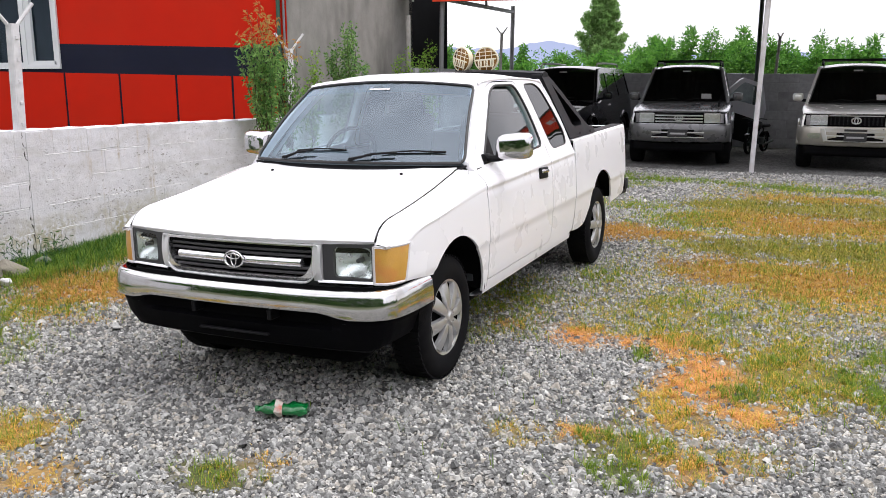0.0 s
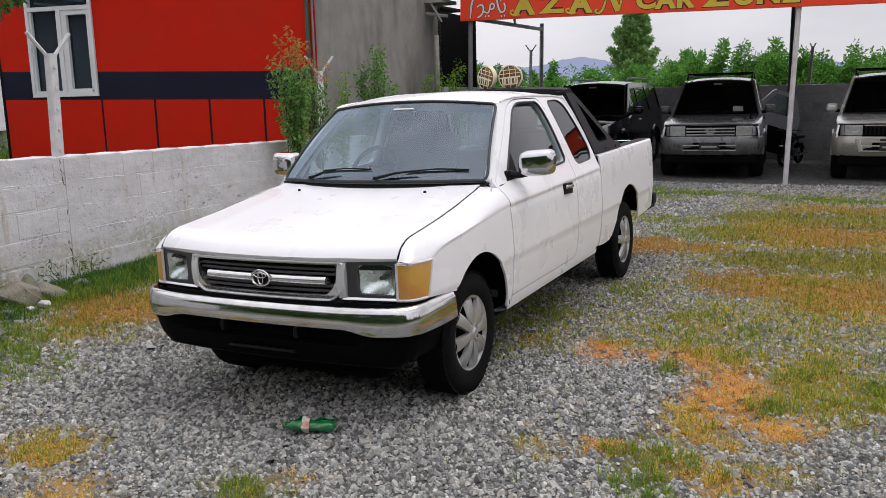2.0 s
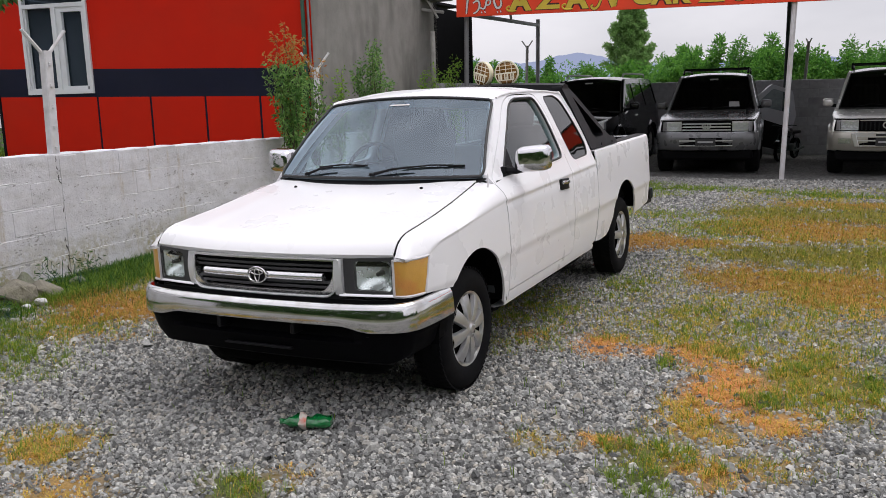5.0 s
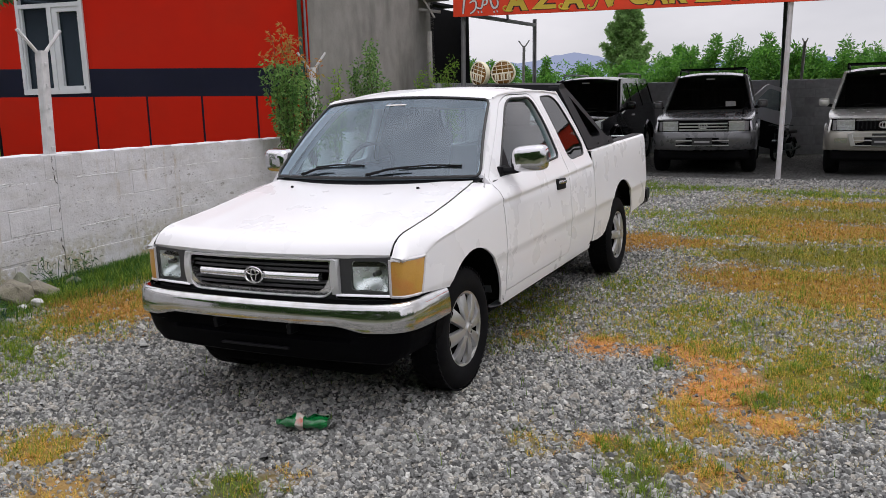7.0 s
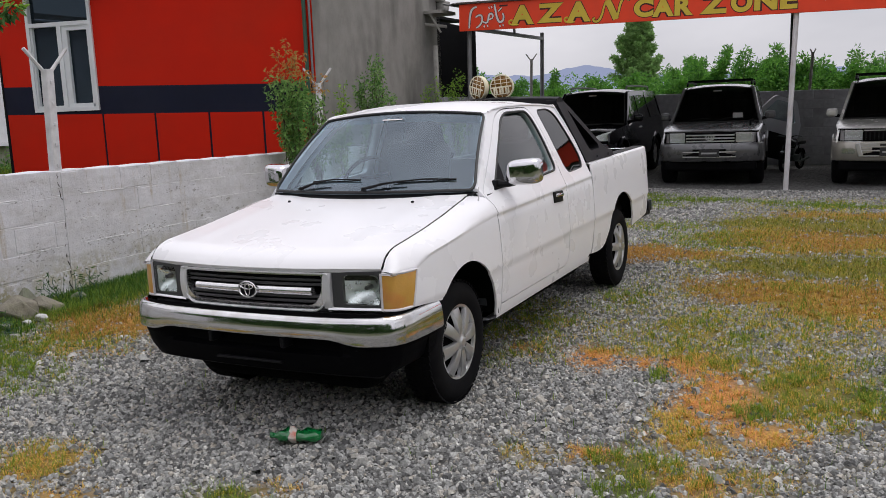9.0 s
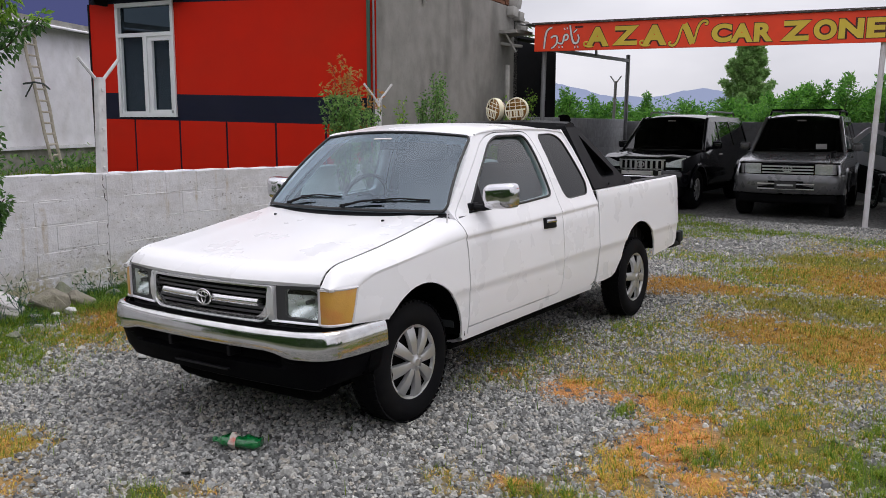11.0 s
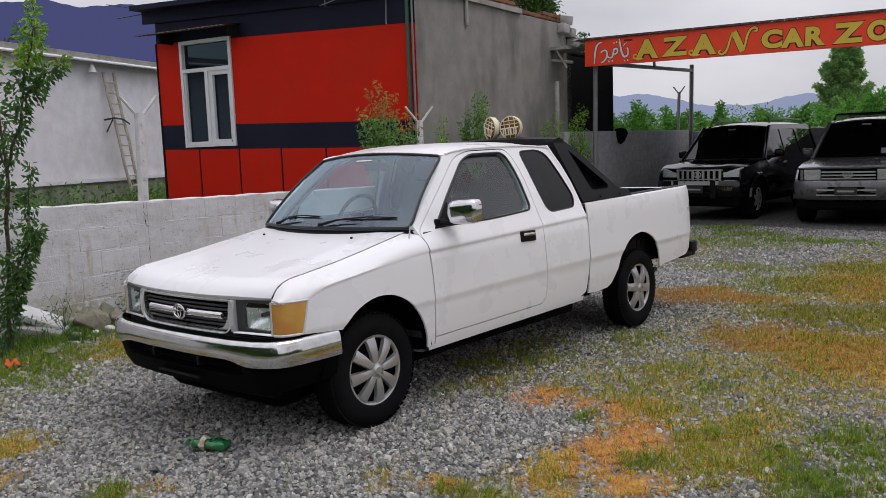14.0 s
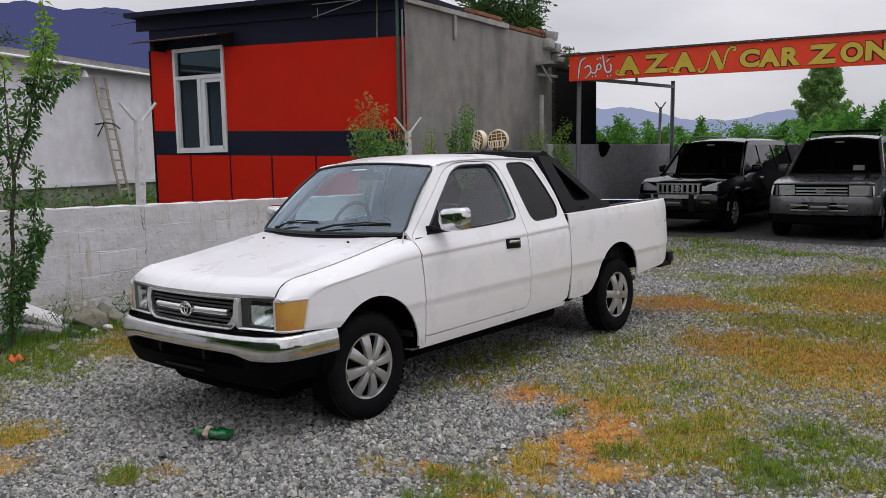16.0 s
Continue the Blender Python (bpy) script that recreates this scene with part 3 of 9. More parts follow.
def build_ground():
    near_x, near_y = np.arange(-8, 4.01, 0.09), np.arange(-1.5, 15.01, 0.09)
    out_a = np.array([-3200, -1800, -900, -450, -220, -110, -60, -36, -24, -17, -13, -11, -9.5])
    xs = np.concatenate([out_a, near_x, [4.6, 5.6, 7, 9, 13, 20, 32, 60, 120, 300, 800, 1800, 3200]])
    ys = np.concatenate([[-3200, -1500, -600, -250, -100, -50, -25, -13, -8, -5, -3.2, -2.2], near_y, [15.6, 16.5, 18, 20, 22, 25, 30, 40, 60, 100, 200, 500, 1200, 3200]])
    gx, gy = np.meshgrid(xs, ys)
    gz = ground_z(gx, gy)
    nx, ny = len(xs), len(ys)
    verts = np.stack([gx.ravel(), gy.ravel(), gz.ravel()], 1)
    i = np.arange(nx * ny).reshape(ny, nx)
    faces = np.stack([i[:-1, :-1].ravel(), i[:-1, 1:].ravel(), i[1:, 1:].ravel(), i[1:, :-1].ravel()], 1)
    me = bpy.data.meshes.new("ground")
    me.from_pydata(verts.tolist(), [], faces.tolist())
    s, d, g = cover(verts[:, 0], verts[:, 1])
    col = me.color_attributes.new("cover", "FLOAT_COLOR", "POINT")
    col.data.foreach_set("color", np.stack([s, d, g, np.ones_like(s)], 1).ravel())
    tb, to = turf(verts[:, 0], verts[:, 1])
    col = me.color_attributes.new("turf", "FLOAT_COLOR", "POINT")
    col.data.foreach_set("color", np.stack([tb, to, 0.55 * (~in_view(verts[:, 0], verts[:, 1]) & (verts[:, 1] < 14.3)), np.ones_like(tb)], 1).ravel())
    me.polygons.foreach_set("use_smooth", [True] * len(me.polygons))
    m, n, l, b = nodes_of("gravel_and_soil")
    at, co = n.new("ShaderNodeAttribute"), n.new("ShaderNodeTexCoord")
    at.attribute_name = "cover"
    sep = n.new("ShaderNodeSeparateColor")
    l.new(at.outputs["Color"], sep.inputs[0])
    vor, tone, big = n.new("ShaderNodeTexVoronoi"), n.new("ShaderNodeValToRGB"), n.new("ShaderNodeTexNoise")
    vor.inputs["Scale"].default_value = 38
    big.inputs["Scale"].default_value, big.inputs["Detail"].default_value = 3, 8
    for t in (vor, big):
        l.new(co.outputs["Object"], t.inputs["Vector"])
    sv = n.new("ShaderNodeSeparateColor")
    l.new(vor.outputs["Color"], sv.inputs[0])
    tone.color_ramp.elements[0].color, tone.color_ramp.elements[1].color = (0.055, 0.054, 0.052, 1), (0.19, 0.187, 0.18, 1)
    l.new(sv.outputs[0], tone.inputs["Fac"])
    last = tone.outputs["Color"]
    at2, sep2 = n.new("ShaderNodeAttribute"), n.new("ShaderNodeSeparateColor")
    at2.attribute_name = "turf"
    l.new(at2.outputs["Color"], sep2.inputs[0])
    for channel, c in ((sep2.outputs[2], (0.40, 0.398, 0.385)), (sep2.outputs[0], (0.26, 0.135, 0.030)), (sep2.outputs[1], (0.12, 0.115, 0.025)), (sep.outputs[0], (0.33, 0.24, 0.045)), (sep.outputs[1], (0.50, 0.235, 0.085)), (sep.outputs[2], (0.085, 0.10, 0.035))):
        mx, mr, mm = n.new("ShaderNodeMix"), n.new("ShaderNodeMapRange"), n.new("ShaderNodeMath")
        mx.data_type, mm.operation = "RGBA", "MULTIPLY"
        mr.inputs["From Min"].default_value, mr.inputs["From Max"].default_value = 0.22, 0.50
        l.new(big.outputs["Fac"], mr.inputs["Value"])
        l.new(mr.outputs["Result"], mm.inputs[0])
        l.new(channel, mm.inputs[1])
        l.new(mm.outputs[0], mx.inputs["Factor"])
        l.new(last, mx.inputs["A"])
        mx.inputs["B"].default_value = (*c, 1)
        last = mx.outputs["Result"]
    l.new(last, b.inputs["Base Color"])
    b.inputs["Roughness"].default_value = 0.95
    b.inputs["Specular IOR Level"].default_value = 0.15
    bp = n.new("ShaderNodeBump")
    bp.inputs["Strength"].default_value, bp.inputs["Distance"].default_value = 0.9, 0.02
    bp.invert = True
    l.new(vor.outputs["Distance"], bp.inputs["Height"])
    l.new(bp.outputs["Normal"], b.inputs["Normal"])
    me.materials.append(m)
    return tagged(new("ground", me), "grey gravel yard with straw and grass patches", "ground", kind="structure")


build_ground()


# ---- far hills ----
def ridge(name, material, label, pts, depth):
    rows = []
    for k, (x, y, z) in enumerate(pts):
        d = Vector((x, y, 0)).normalized() * depth
        rows.append([(x - d.x * 0.4, y - d.y * 0.4, -20), (x - d.x * 0.15, y - d.y * 0.15, z * 0.55), (x, y, z), (x + d.x, y + d.y, -20)])
    return solid(name, grid(rows), material, label, "mountain", kind="structure", angle=180)


def hill_line(a0, a1, dist, heights, seed, rough):
    """Ridge points on an arc about the yard, azimuths in degrees from +y towards +x."""
    out, n = [], 220
    rng = np.random.RandomState(seed)
    ph = rng.rand(8) * 6.28
    for i in range(n + 1):
        a = a0 + (a1 - a0) * i / n
        h = ip(a, [p[0] for p in heights], [p[1] for p in heights])
        h += rough * sum(math.sin(a * f + ph[k]) / (k + 1) for k, f in enumerate((0.5, 1.1, 2.3, 4.1, 9.0, 17.0)))
        out.append((dist * math.sin(radians(a)), dist * math.cos(radians(a)), h))
    return out


# Haze and daylight are put into these colours; the hills glow by themselves.
HILL_PALE = glow("pale_blue_haze_glow", (0.40, 0.45, 0.68), 0.95)
HILL_DEEP = glow("deep_blue_haze_glow", (0.088, 0.098, 0.25), 1.0)
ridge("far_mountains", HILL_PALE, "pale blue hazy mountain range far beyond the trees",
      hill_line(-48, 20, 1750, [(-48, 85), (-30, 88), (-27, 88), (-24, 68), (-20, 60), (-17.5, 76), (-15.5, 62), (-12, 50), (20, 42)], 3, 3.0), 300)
ridge("dark_mountain", HILL_DEEP, "forested mountain glowing in deep blue haze behind the white building",
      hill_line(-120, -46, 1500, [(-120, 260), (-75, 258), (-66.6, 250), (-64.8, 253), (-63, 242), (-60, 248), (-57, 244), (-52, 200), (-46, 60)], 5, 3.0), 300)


# ---- side wall of whitewashed blocks ----
def block_mesh(name, lx, ly, lz, material, bev=0.012):
    me = mesh_of(name, *box(-lx / 2, lx / 2, -ly / 2, ly / 2, -lz / 2, lz / 2, bev, 1), 30)
    me.materials.append(material)
    return me


def block_wall(name, p0, p1, h0, h1, thick, courses, blen, mat_block, mat_mortar, label, seed, proud=0.006, joint=0.012):
    """A wall from p0 to p1 of separate blocks over a mortar core; its height runs from h0 to h1."""
    rng = random.Random(seed)
    a, b = Vector((*p0, 0)), Vector((*p1, 0))
    d = (b - a)
    length = d.length
    d.normalize()
    ang = math.atan2(d.y, d.x)
    root = new(name)
    root.matrix_world = pose(a.x, a.y, 0, 0, 0, math.degrees(ang))
    tagged(root, label, "wall", kind="structure")
    t2 = thick / 2
    core = [(0, -t2 + proud, -0.1), (length, -t2 + proud, -0.1), (length, t2 - proud, -0.1), (0, t2 - proud, -0.1),
            (0, -t2 + proud, h0 - 0.012), (length, -t2 + proud, h1 - 0.012), (length, t2 - proud, h1 - 0.012), (0, t2 - proud, h0 - 0.012)]
    part("mortar", (core, [(0, 1, 2, 3), (4, 5, 6, 7), (0, 1, 5, 4), (1, 2, 6, 5), (2, 3, 7, 6), (3, 0, 4, 7)]), mat_mortar, root)
    ch = (h0 + h1) / 2 / courses
    shapes = [block_mesh("block", blen - joint, thick, ch - joint, mat_block, 0.008) for _ in range(3)]
    half = block_mesh("block", blen / 2 - joint, thick, ch - joint, mat_block, 0.008)
    for c in range(courses):
        x = 0.0
        while x < length - 0.05:
            me, w = (half, blen / 2) if (c % 2 and x == 0.0) or length - x < blen * 0.75 else (rng.choice(shapes), blen)
            f = (x + w / 2) / length
            ob = new("block", me)
            ob.parent = root
            ob.matrix_basis = pose(x + w / 2, rng.uniform(-0.003, 0.003), (c + 0.5) * (h0 + (h1 - h0) * f) / courses, 0, rng.uniform(-0.3, 0.3) - math.degrees(math.atan2((h1 - h0) * c / courses, length)) * -1, rng.uniform(-0.25, 0.25))
            x += w
    return root


# ---- the red and navy building ----
TH = radians(12)
CORNER = Vector((-6.60, 9.95, 0))
FU = Vector((math.cos(TH), math.sin(TH), 0))       # along the front, towards the pipe corner
FN = Vector((math.sin(TH), -math.cos(TH), 0))      # out of the front
SD = Vector((-math.sin(radians(8.8)), math.cos(radians(8.8)), 0))  # along the grey side


def front_pt(s, z, out=0.0):
    return tuple(CORNER + FU * s + FN * out + Vector((0, 0, z)))


def front_slab(s0, s1, z00, z01, z10, z11, out0, out1):
    """A slab on the front: from s0 to s1, its lower edge z00 to z10, its upper z01 to z11."""
    v = [front_pt(s0, z00, out0), front_pt(s1, z10, out0), front_pt(s1, z11, out0), front_pt(s0, z01, out0),
         front_pt(s0, z00, out1), front_pt(s1, z10, out1), front_pt(s1, z11, out1), front_pt(s0, z01, out1)]
    return v, [(0, 1, 2, 3), (4, 5, 6, 7), (0, 1, 5, 4), (1, 2, 6, 5), (2, 3, 7, 6), (3, 0, 4, 7)]


building = tagged(new("painted_building"), "single-storey building painted red and navy with a bare cement side", "building")
SL = -5.238  # the left corner
W0, W1 = -4.685, -3.532  # the window


def line(z_left, z_right):
    return lambda s: z_left + (z_right - z_left) * (s - SL) / (0 - SL)


top_red, top_band, bot_band = line(3.505, 3.358), line(2.099, 1.951), line(1.673, 1.565)
win_lo, win_hi = 1.695, 3.49


def strip(s0, s1, lo, hi, out0, out1):
    return front_slab(s0, s1, lo(s0), hi(s0), lo(s1), hi(s1), out0, out1)


zero, roof_line = line(0.3, -0.1), line(4.097, 3.951)
at_lo = line(win_lo, win_lo)
part("red_upper_wall", join(strip(SL, W0, top_band, top_red, -0.22, 0), strip(W1, 0, top_band, top_red, -0.22, 0)), RED_PAINT, building, angle=20)
part("navy_band", join(strip(SL, W0, bot_band, top_band, -0.22, 0.003), strip(W1, 0, bot_band, top_band, -0.22, 0.003), strip(W0, W1, bot_band, at_lo, -0.22, 0.003)), NAVY_PAINT, building, angle=20)
part("navy_parapet", strip(SL, 0, top_red, roof_line, -0.22, 0.004), NAVY_PAINT, building, angle=20)
JOINTS = [SL, -4.40, -3.501, -2.603, -1.707, -0.843, 0.0]
for a, b in zip(JOINTS, JOINTS[1:]):
    part("red_panel", strip(a + 0.018, b - 0.018, zero, bot_band, -0.02, 0.004), RED_PAINT, building, angle=20)
part("lower_wall", strip(SL, 0, zero, bot_band, -0.22, -0.006), NAVY_PAINT, building, angle=20)
part("corner_strip", front_slab(SL - 0.03, SL, 0.3, 3.51, 0.3, 3.51, -0.22, 0.012), BLACK_WALL, building, angle=20)
part("roof_slab", join(front_slab(SL - 0.28, 0.05, 4.07, 4.15, 3.944, 4.02, -4.0, 0.30), front_slab(SL - 0.26, 0.0, 3.86, 4.07, 3.74, 3.944, 0.005, 0.05)), NAVY_PAINT, building, angle=20)
# grey cement side, back and end walls
END = CORNER + SD * 5.64


def wall_block(a, b, z0, za, zb, t, side):
    """A wall from a to b of thickness t towards side, its top running from za to zb."""
    s = Vector(side) * t
    v = [(a.x, a.y, z0), (b.x, b.y, z0), (b.x, b.y, zb), (a.x, a.y, za)]
    return v + [(x + s.x, y + s.y, z) for x, y, z in v], [(0, 1, 2, 3), (4, 5, 6, 7), (0, 1, 5, 4), (1, 2, 6, 5), (2, 3, 7, 6), (3, 0, 4, 7)]


LEFT_IN = Vector((-SD.y, SD.x, 0))
part("cement_side_wall", wall_block(CORNER, END, -0.1, 3.835, 3.86, 0.22, LEFT_IN), PLASTER, building, "patchy grey cement plaster", angle=20)
part("end_wall", wall_block(END, END + LEFT_IN * 4.6, -0.1, 3.84, 3.9, 0.2, -SD), BLACK_WALL, building, angle=20)
LC = CORNER + FU * SL
part("left_wall", wall_block(LC + SD * 0.24, LC + SD * 5.0, -0.1, 3.85, 3.85, 0.2, -LEFT_IN), NAVY_PAINT, building, angle=20)
part("coping", wall_block(CORNER - LEFT_IN * 0.07, CORNER + SD * 3.4 - LEFT_IN * 0.05, 3.84, 3.905, 3.93, 0.35, LEFT_IN), CONCRETE, building, "crumbling cement coping", angle=20)
# brick edge of the roof, breaking away towards the far end
brick_me = block_mesh("brick", 0.215, 0.105, 0.065, BRICK, 0.006)
rng = random.Random(4)
for c in range(2):
    for k in range(22):
        f = 0.5 + k * 0.235 + 0.11 * (c % 2)
        if f > 5.5 or (c == 1 and rng.random() < 0.35):
            continue
        p = CORNER + SD * f + LEFT_IN * (0.10 + rng.uniform(-0.01, 0.01))
        ob = new("brick", brick_me)
        ob.parent = building
        base = (3.90 + 0.008 * f) if f < 3.4 else 3.90
        ob.matrix_basis = pose(p.x, p.y, base + 0.02 + c * 0.072, rng.uniform(-2, 2), rng.uniform(-2, 2), 94 + rng.uniform(-4, 4))
# broken blocks at the far top corner
for k, (f, z, s) in enumerate([(5.13, 3.75, 0.24), (5.47, 3.70, 0.2), (5.58, 3.50, 0.22), (5.32, 3.93, 0.2), (5.72, 3.56, 0.2)]):
    p = CORNER + SD * f - LEFT_IN * 0.06
    part("broken_block", moved(box(-s / 2, s / 2, -0.1, 0.1, -0.09, 0.09, 0.02, 2), pose(p.x, p.y, z, 4 * k, 7 - 3 * k, 94)), CONCRETE, building)
# window with its awning
# The black sheet behind the panes stands in for the unlit room.
window = part("window", front_slab(W0, W1, win_lo, win_hi, win_lo, win_hi, -0.20, -0.16), BLACK_WALL, building, "white-framed window with a fixed top light")


def bar(s0, s1, z0, z1, o0=-0.07, o1=0.035):
    return front_slab(s0, s1, z0, z1, z0, z1, o0, o1)


part("window_frame", join(bar(W0, W0 + 0.055, win_lo, win_hi), bar(W1 - 0.055, W1, win_lo, win_hi), bar(W0 + 0.055, W1 - 0.055, win_lo, win_lo + 0.06), bar(W0 + 0.055, W1 - 0.055, win_hi - 0.06, win_hi),
                          bar(W0 + 0.055, W1 - 0.055, 2.96, 3.02), bar(-4.132, -4.07, win_lo + 0.06, 2.96)), WHITE_FRAME, window)
part("sash", join(bar(W0 + 0.055, W0 + 0.085, 1.755, 2.96, -0.06, 0.01), bar(-4.164, -4.132, 1.755, 2.96, -0.06, 0.01), bar(W0 + 0.085, -4.164, 1.755, 1.785, -0.06, 0.01)), WHITE_FRAME, window)
part("sash", join(bar(-4.07, -3.981, 1.755, 2.96, -0.06, 0.015), bar(-3.636, W1 - 0.055, 1.80, 2.96, -0.06, 0.015), bar(-3.981, -3.636, 1.755, 1.81, -0.06, 0.015), bar(-3.981, -3.636, 2.89, 2.96, -0.06, 0.015)), WHITE_FRAME, window)
for s0, s1, z0, z1 in ((W0 + 0.055, W1 - 0.055, 3.02, 3.43), (W0 + 0.085, -4.164, 1.785, 2.96), (-3.981, -3.636, 1.81, 2.89)):
    part("pane", bar(s0, s1, z0, z1, -0.045, -0.04), WINDOW_GLASS, window)
rows = []
for k in range(61):
    s = W0 - 0.61 + k * (2.0 / 60)
    w = 0.012 * math.sin(k * 2.1)
    rows.append([front_pt(s, 3.68 + w, 0.005), front_pt(s, 3.61 + w, 0.42), front_pt(s, 3.602 + w, 0.42), front_pt(s, 3.672 + w, 0.005)])
part("awning", grid(rows, False, True), RUST_TIN, building, "rusty corrugated tin awning")
part("awning_bracket", bar(W0 - 0.20, W0 - 0.16, 3.46, 3.645, 0, 0.28), BLACK_WALL, building)
part("awning_bracket", bar(W1 + 0.16, W1 + 0.20, 3.46, 3.645, 0, 0.28), BLACK_WALL, building)
part("drain_pipe", tube([front_pt(-0.10, 0.3, 0.05), front_pt(-0.10, 4.15, 0.05)], 0.028, 10), GREEN_PIPE, building, "dark green drain pipe")
part("pale_pipe", tube([front_pt(-0.03, 0.3, 0.03), front_pt(-0.03, 3.85, 0.03)], 0.016, 8), STEEL_GREY, building)
part("aerial", join(tube([front_pt(-1.5, 3.72, 0.25), front_pt(-0.45, 3.93, 0.25)], 0.008, 6), tube([front_pt(-1.5, 3.92, 0.25), front_pt(-0.12, 3.90, 0.25)], 0.007, 6), tube([front_pt(-1.40, 3.70, 0.25), front_pt(-1.40, 3.86, 0.25)], 0.006, 6), tube([front_pt(-0.46, 3.37, 0.05), front_pt(-0.44, 3.99, 0.05)], 0.010, 6)), STEEL_GREY, building)
part("rebar", join(tube([front_pt(SL + 0.1, 4.05, 0.1), front_pt(SL - 1.0, 4.27, 0.15)], 0.008, 6), tube([front_pt(SL - 0.1, 4.0, 0.2), front_pt(SL - 0.6, 3.97, 0.3)], 0.008, 6)), STEEL_DARK, building, "bare steel rods")
p = CORNER + SD * 1.45 - LEFT_IN * 0.03
part("spout", tube([(p.x, p.y, 3.45), (p.x, p.y, 3.84)], 0.03, 8), CONCRETE, building)
# dark lean-to beyond the cement side
lean = tagged(new("dark_outbuilding"), "black outbuilding behind the block wall", "building")
part("wall", wall_block(Vector((-7.95, 15.7, 0)), Vector((-7.45, 17.2, 0)), -0.1, 3.38, 3.2, 0.25, (-1, 0.2, 0)), BLACK_WALL, lean, angle=20)
part("wall", wall_block(Vector((-10.5, 15.5, 0)), Vector((-7.70, 15.55, 0)), -0.1, 3.38, 3.38, 0.2, (0, 1, 0)), BLACK_WALL, lean, angle=20)
part("roof", wall_block(Vector((-10.5, 15.4, 0)), Vector((-7.80, 15.4, 0)), 3.38, 3.43, 3.43, 1.9, (0, 1, 0)), BLACK_WALL, lean, angle=20)

# ---- the long white building on the bank ----
WD = Vector((-0.41, 0.912, 0)).normalized()
WN = Vector((WD.y, -WD.x, 0))
WP = Vector((-13.57, 6.42, 0))


def white_pt(s, z, out=0.0):
    return WP + WD * s + WN * out + Vector((0, 0, z))


def white_slab(s0, s1, z0, z1, o0, o1):
    v = [tuple(white_pt(s, z, o)) for o in (o0, o1) for s, z in ((s0, z0), (s1, z0), (s1, z1), (s0, z1))]
    return v, [(0, 1, 2, 3), (4, 5, 6, 7), (0, 1, 5, 4), (1, 2, 6, 5), (2, 3, 7, 6), (3, 0, 4, 7)]


white_house = tagged(new("white_building"), "long low white-plastered building with a flat roof on a grassy bank", "building")
part("wall", join(white_slab(-9, 1.42, 1.15, 3.50, -0.25, 0), white_slab(1.70, 11, 1.15, 3.50, -0.25, 0), white_slab(1.42, 1.70, 1.15, 2.83, -0.25, 0), white_slab(1.42, 1.70, 3.09, 3.50, -0.25, 0)), OLD_WHITE, white_house, angle=20)
part("plinth_ledge", white_slab(-9, 11, 1.09, 1.15, 0.06, 0.10), OLD_WHITE, white_house)
part("plinth", white_slab(-9, 11, 0.2, 1.15, -0.25, 0.06), MOSSY, white_house, "bare mossy concrete plinth", angle=20)
part("roof", white_slab(-9, 11, 3.52, 3.64, -4, 0.20), CONCRETE, white_house, angle=20)
part("gutter", tube([tuple(white_pt(-9, 3.50, 0.22)), tuple(white_pt(11, 3.50, 0.22))], 0.03, 8), OLD_WHITE, white_house)
part("vent_frame", join(white_slab(1.40, 1.72, 3.07, 3.11, -0.05, 0.03), white_slab(1.40, 1.72, 2.80, 2.84, -0.05, 0.03), white_slab(1.38, 1.42, 2.80, 3.11, -0.05, 0.03), white_slab(1.70, 1.74, 2.80, 3.11, -0.05, 0.03)), OLD_WHITE, white_house)
part("vent_pane", white_slab(1.42, 1.70, 2.84, 3.07, -0.08, -0.06), DARK_GLASS, white_house)
part("lamp_holder", moved(lathe([(0.02, 0.16), (0.05, 0.12), (0.09, 0.0), (0.0, 0.0)], 12, "z"), Matrix.Translation(white_pt(2.95, 3.28, 0.12))), OLD_WHITE, white_house)

# leafy growth at the foot of its plinth
def bank_growth():
    rng = np.random.RandomState(44)
    pts = []
    for k in range(34):
        c = white_pt(rng.uniform(-5, 6), 0.55, rng.uniform(0.25, 0.9))
        h, w = rng.uniform(0.12, 0.42), rng.uniform(0.12, 0.30)
        pts.append(np.array(c) + rng.normal(0, 1, (70, 3)) * np.array([w, w, h * 0.4]) + np.array([0, 0, h * 0.6]))
    at_ = np.concatenate(pts)
    v, f = leaf_cloud(at_, rng.normal(0, 1, (len(at_), 3)) + np.array([0, 0, 0.6]), 0.11, rng, 0.45)
    me = fast_mesh("bank_weeds", v, f)
    me.materials.append(LEAF_BUSH)
    tagged(new("bank_weeds", me), "leafy green weeds along a mossy plinth", "weeds", kind="stuff")


# wooden ladder against it
ladder = thing("ladder", pose(0, 0, 0), "weathered wooden ladder leaning on a white wall", "ladder")


def ladder_pt(side, z):
    f = (z - 0.45) / (3.33 - 0.45)
    s0, s1 = (3.66, 3.34) if side == 0 else (3.94, 3.66)
    return white_pt(s0 + (s1 - s0) * f, z, 0.36 - 0.30 * f)


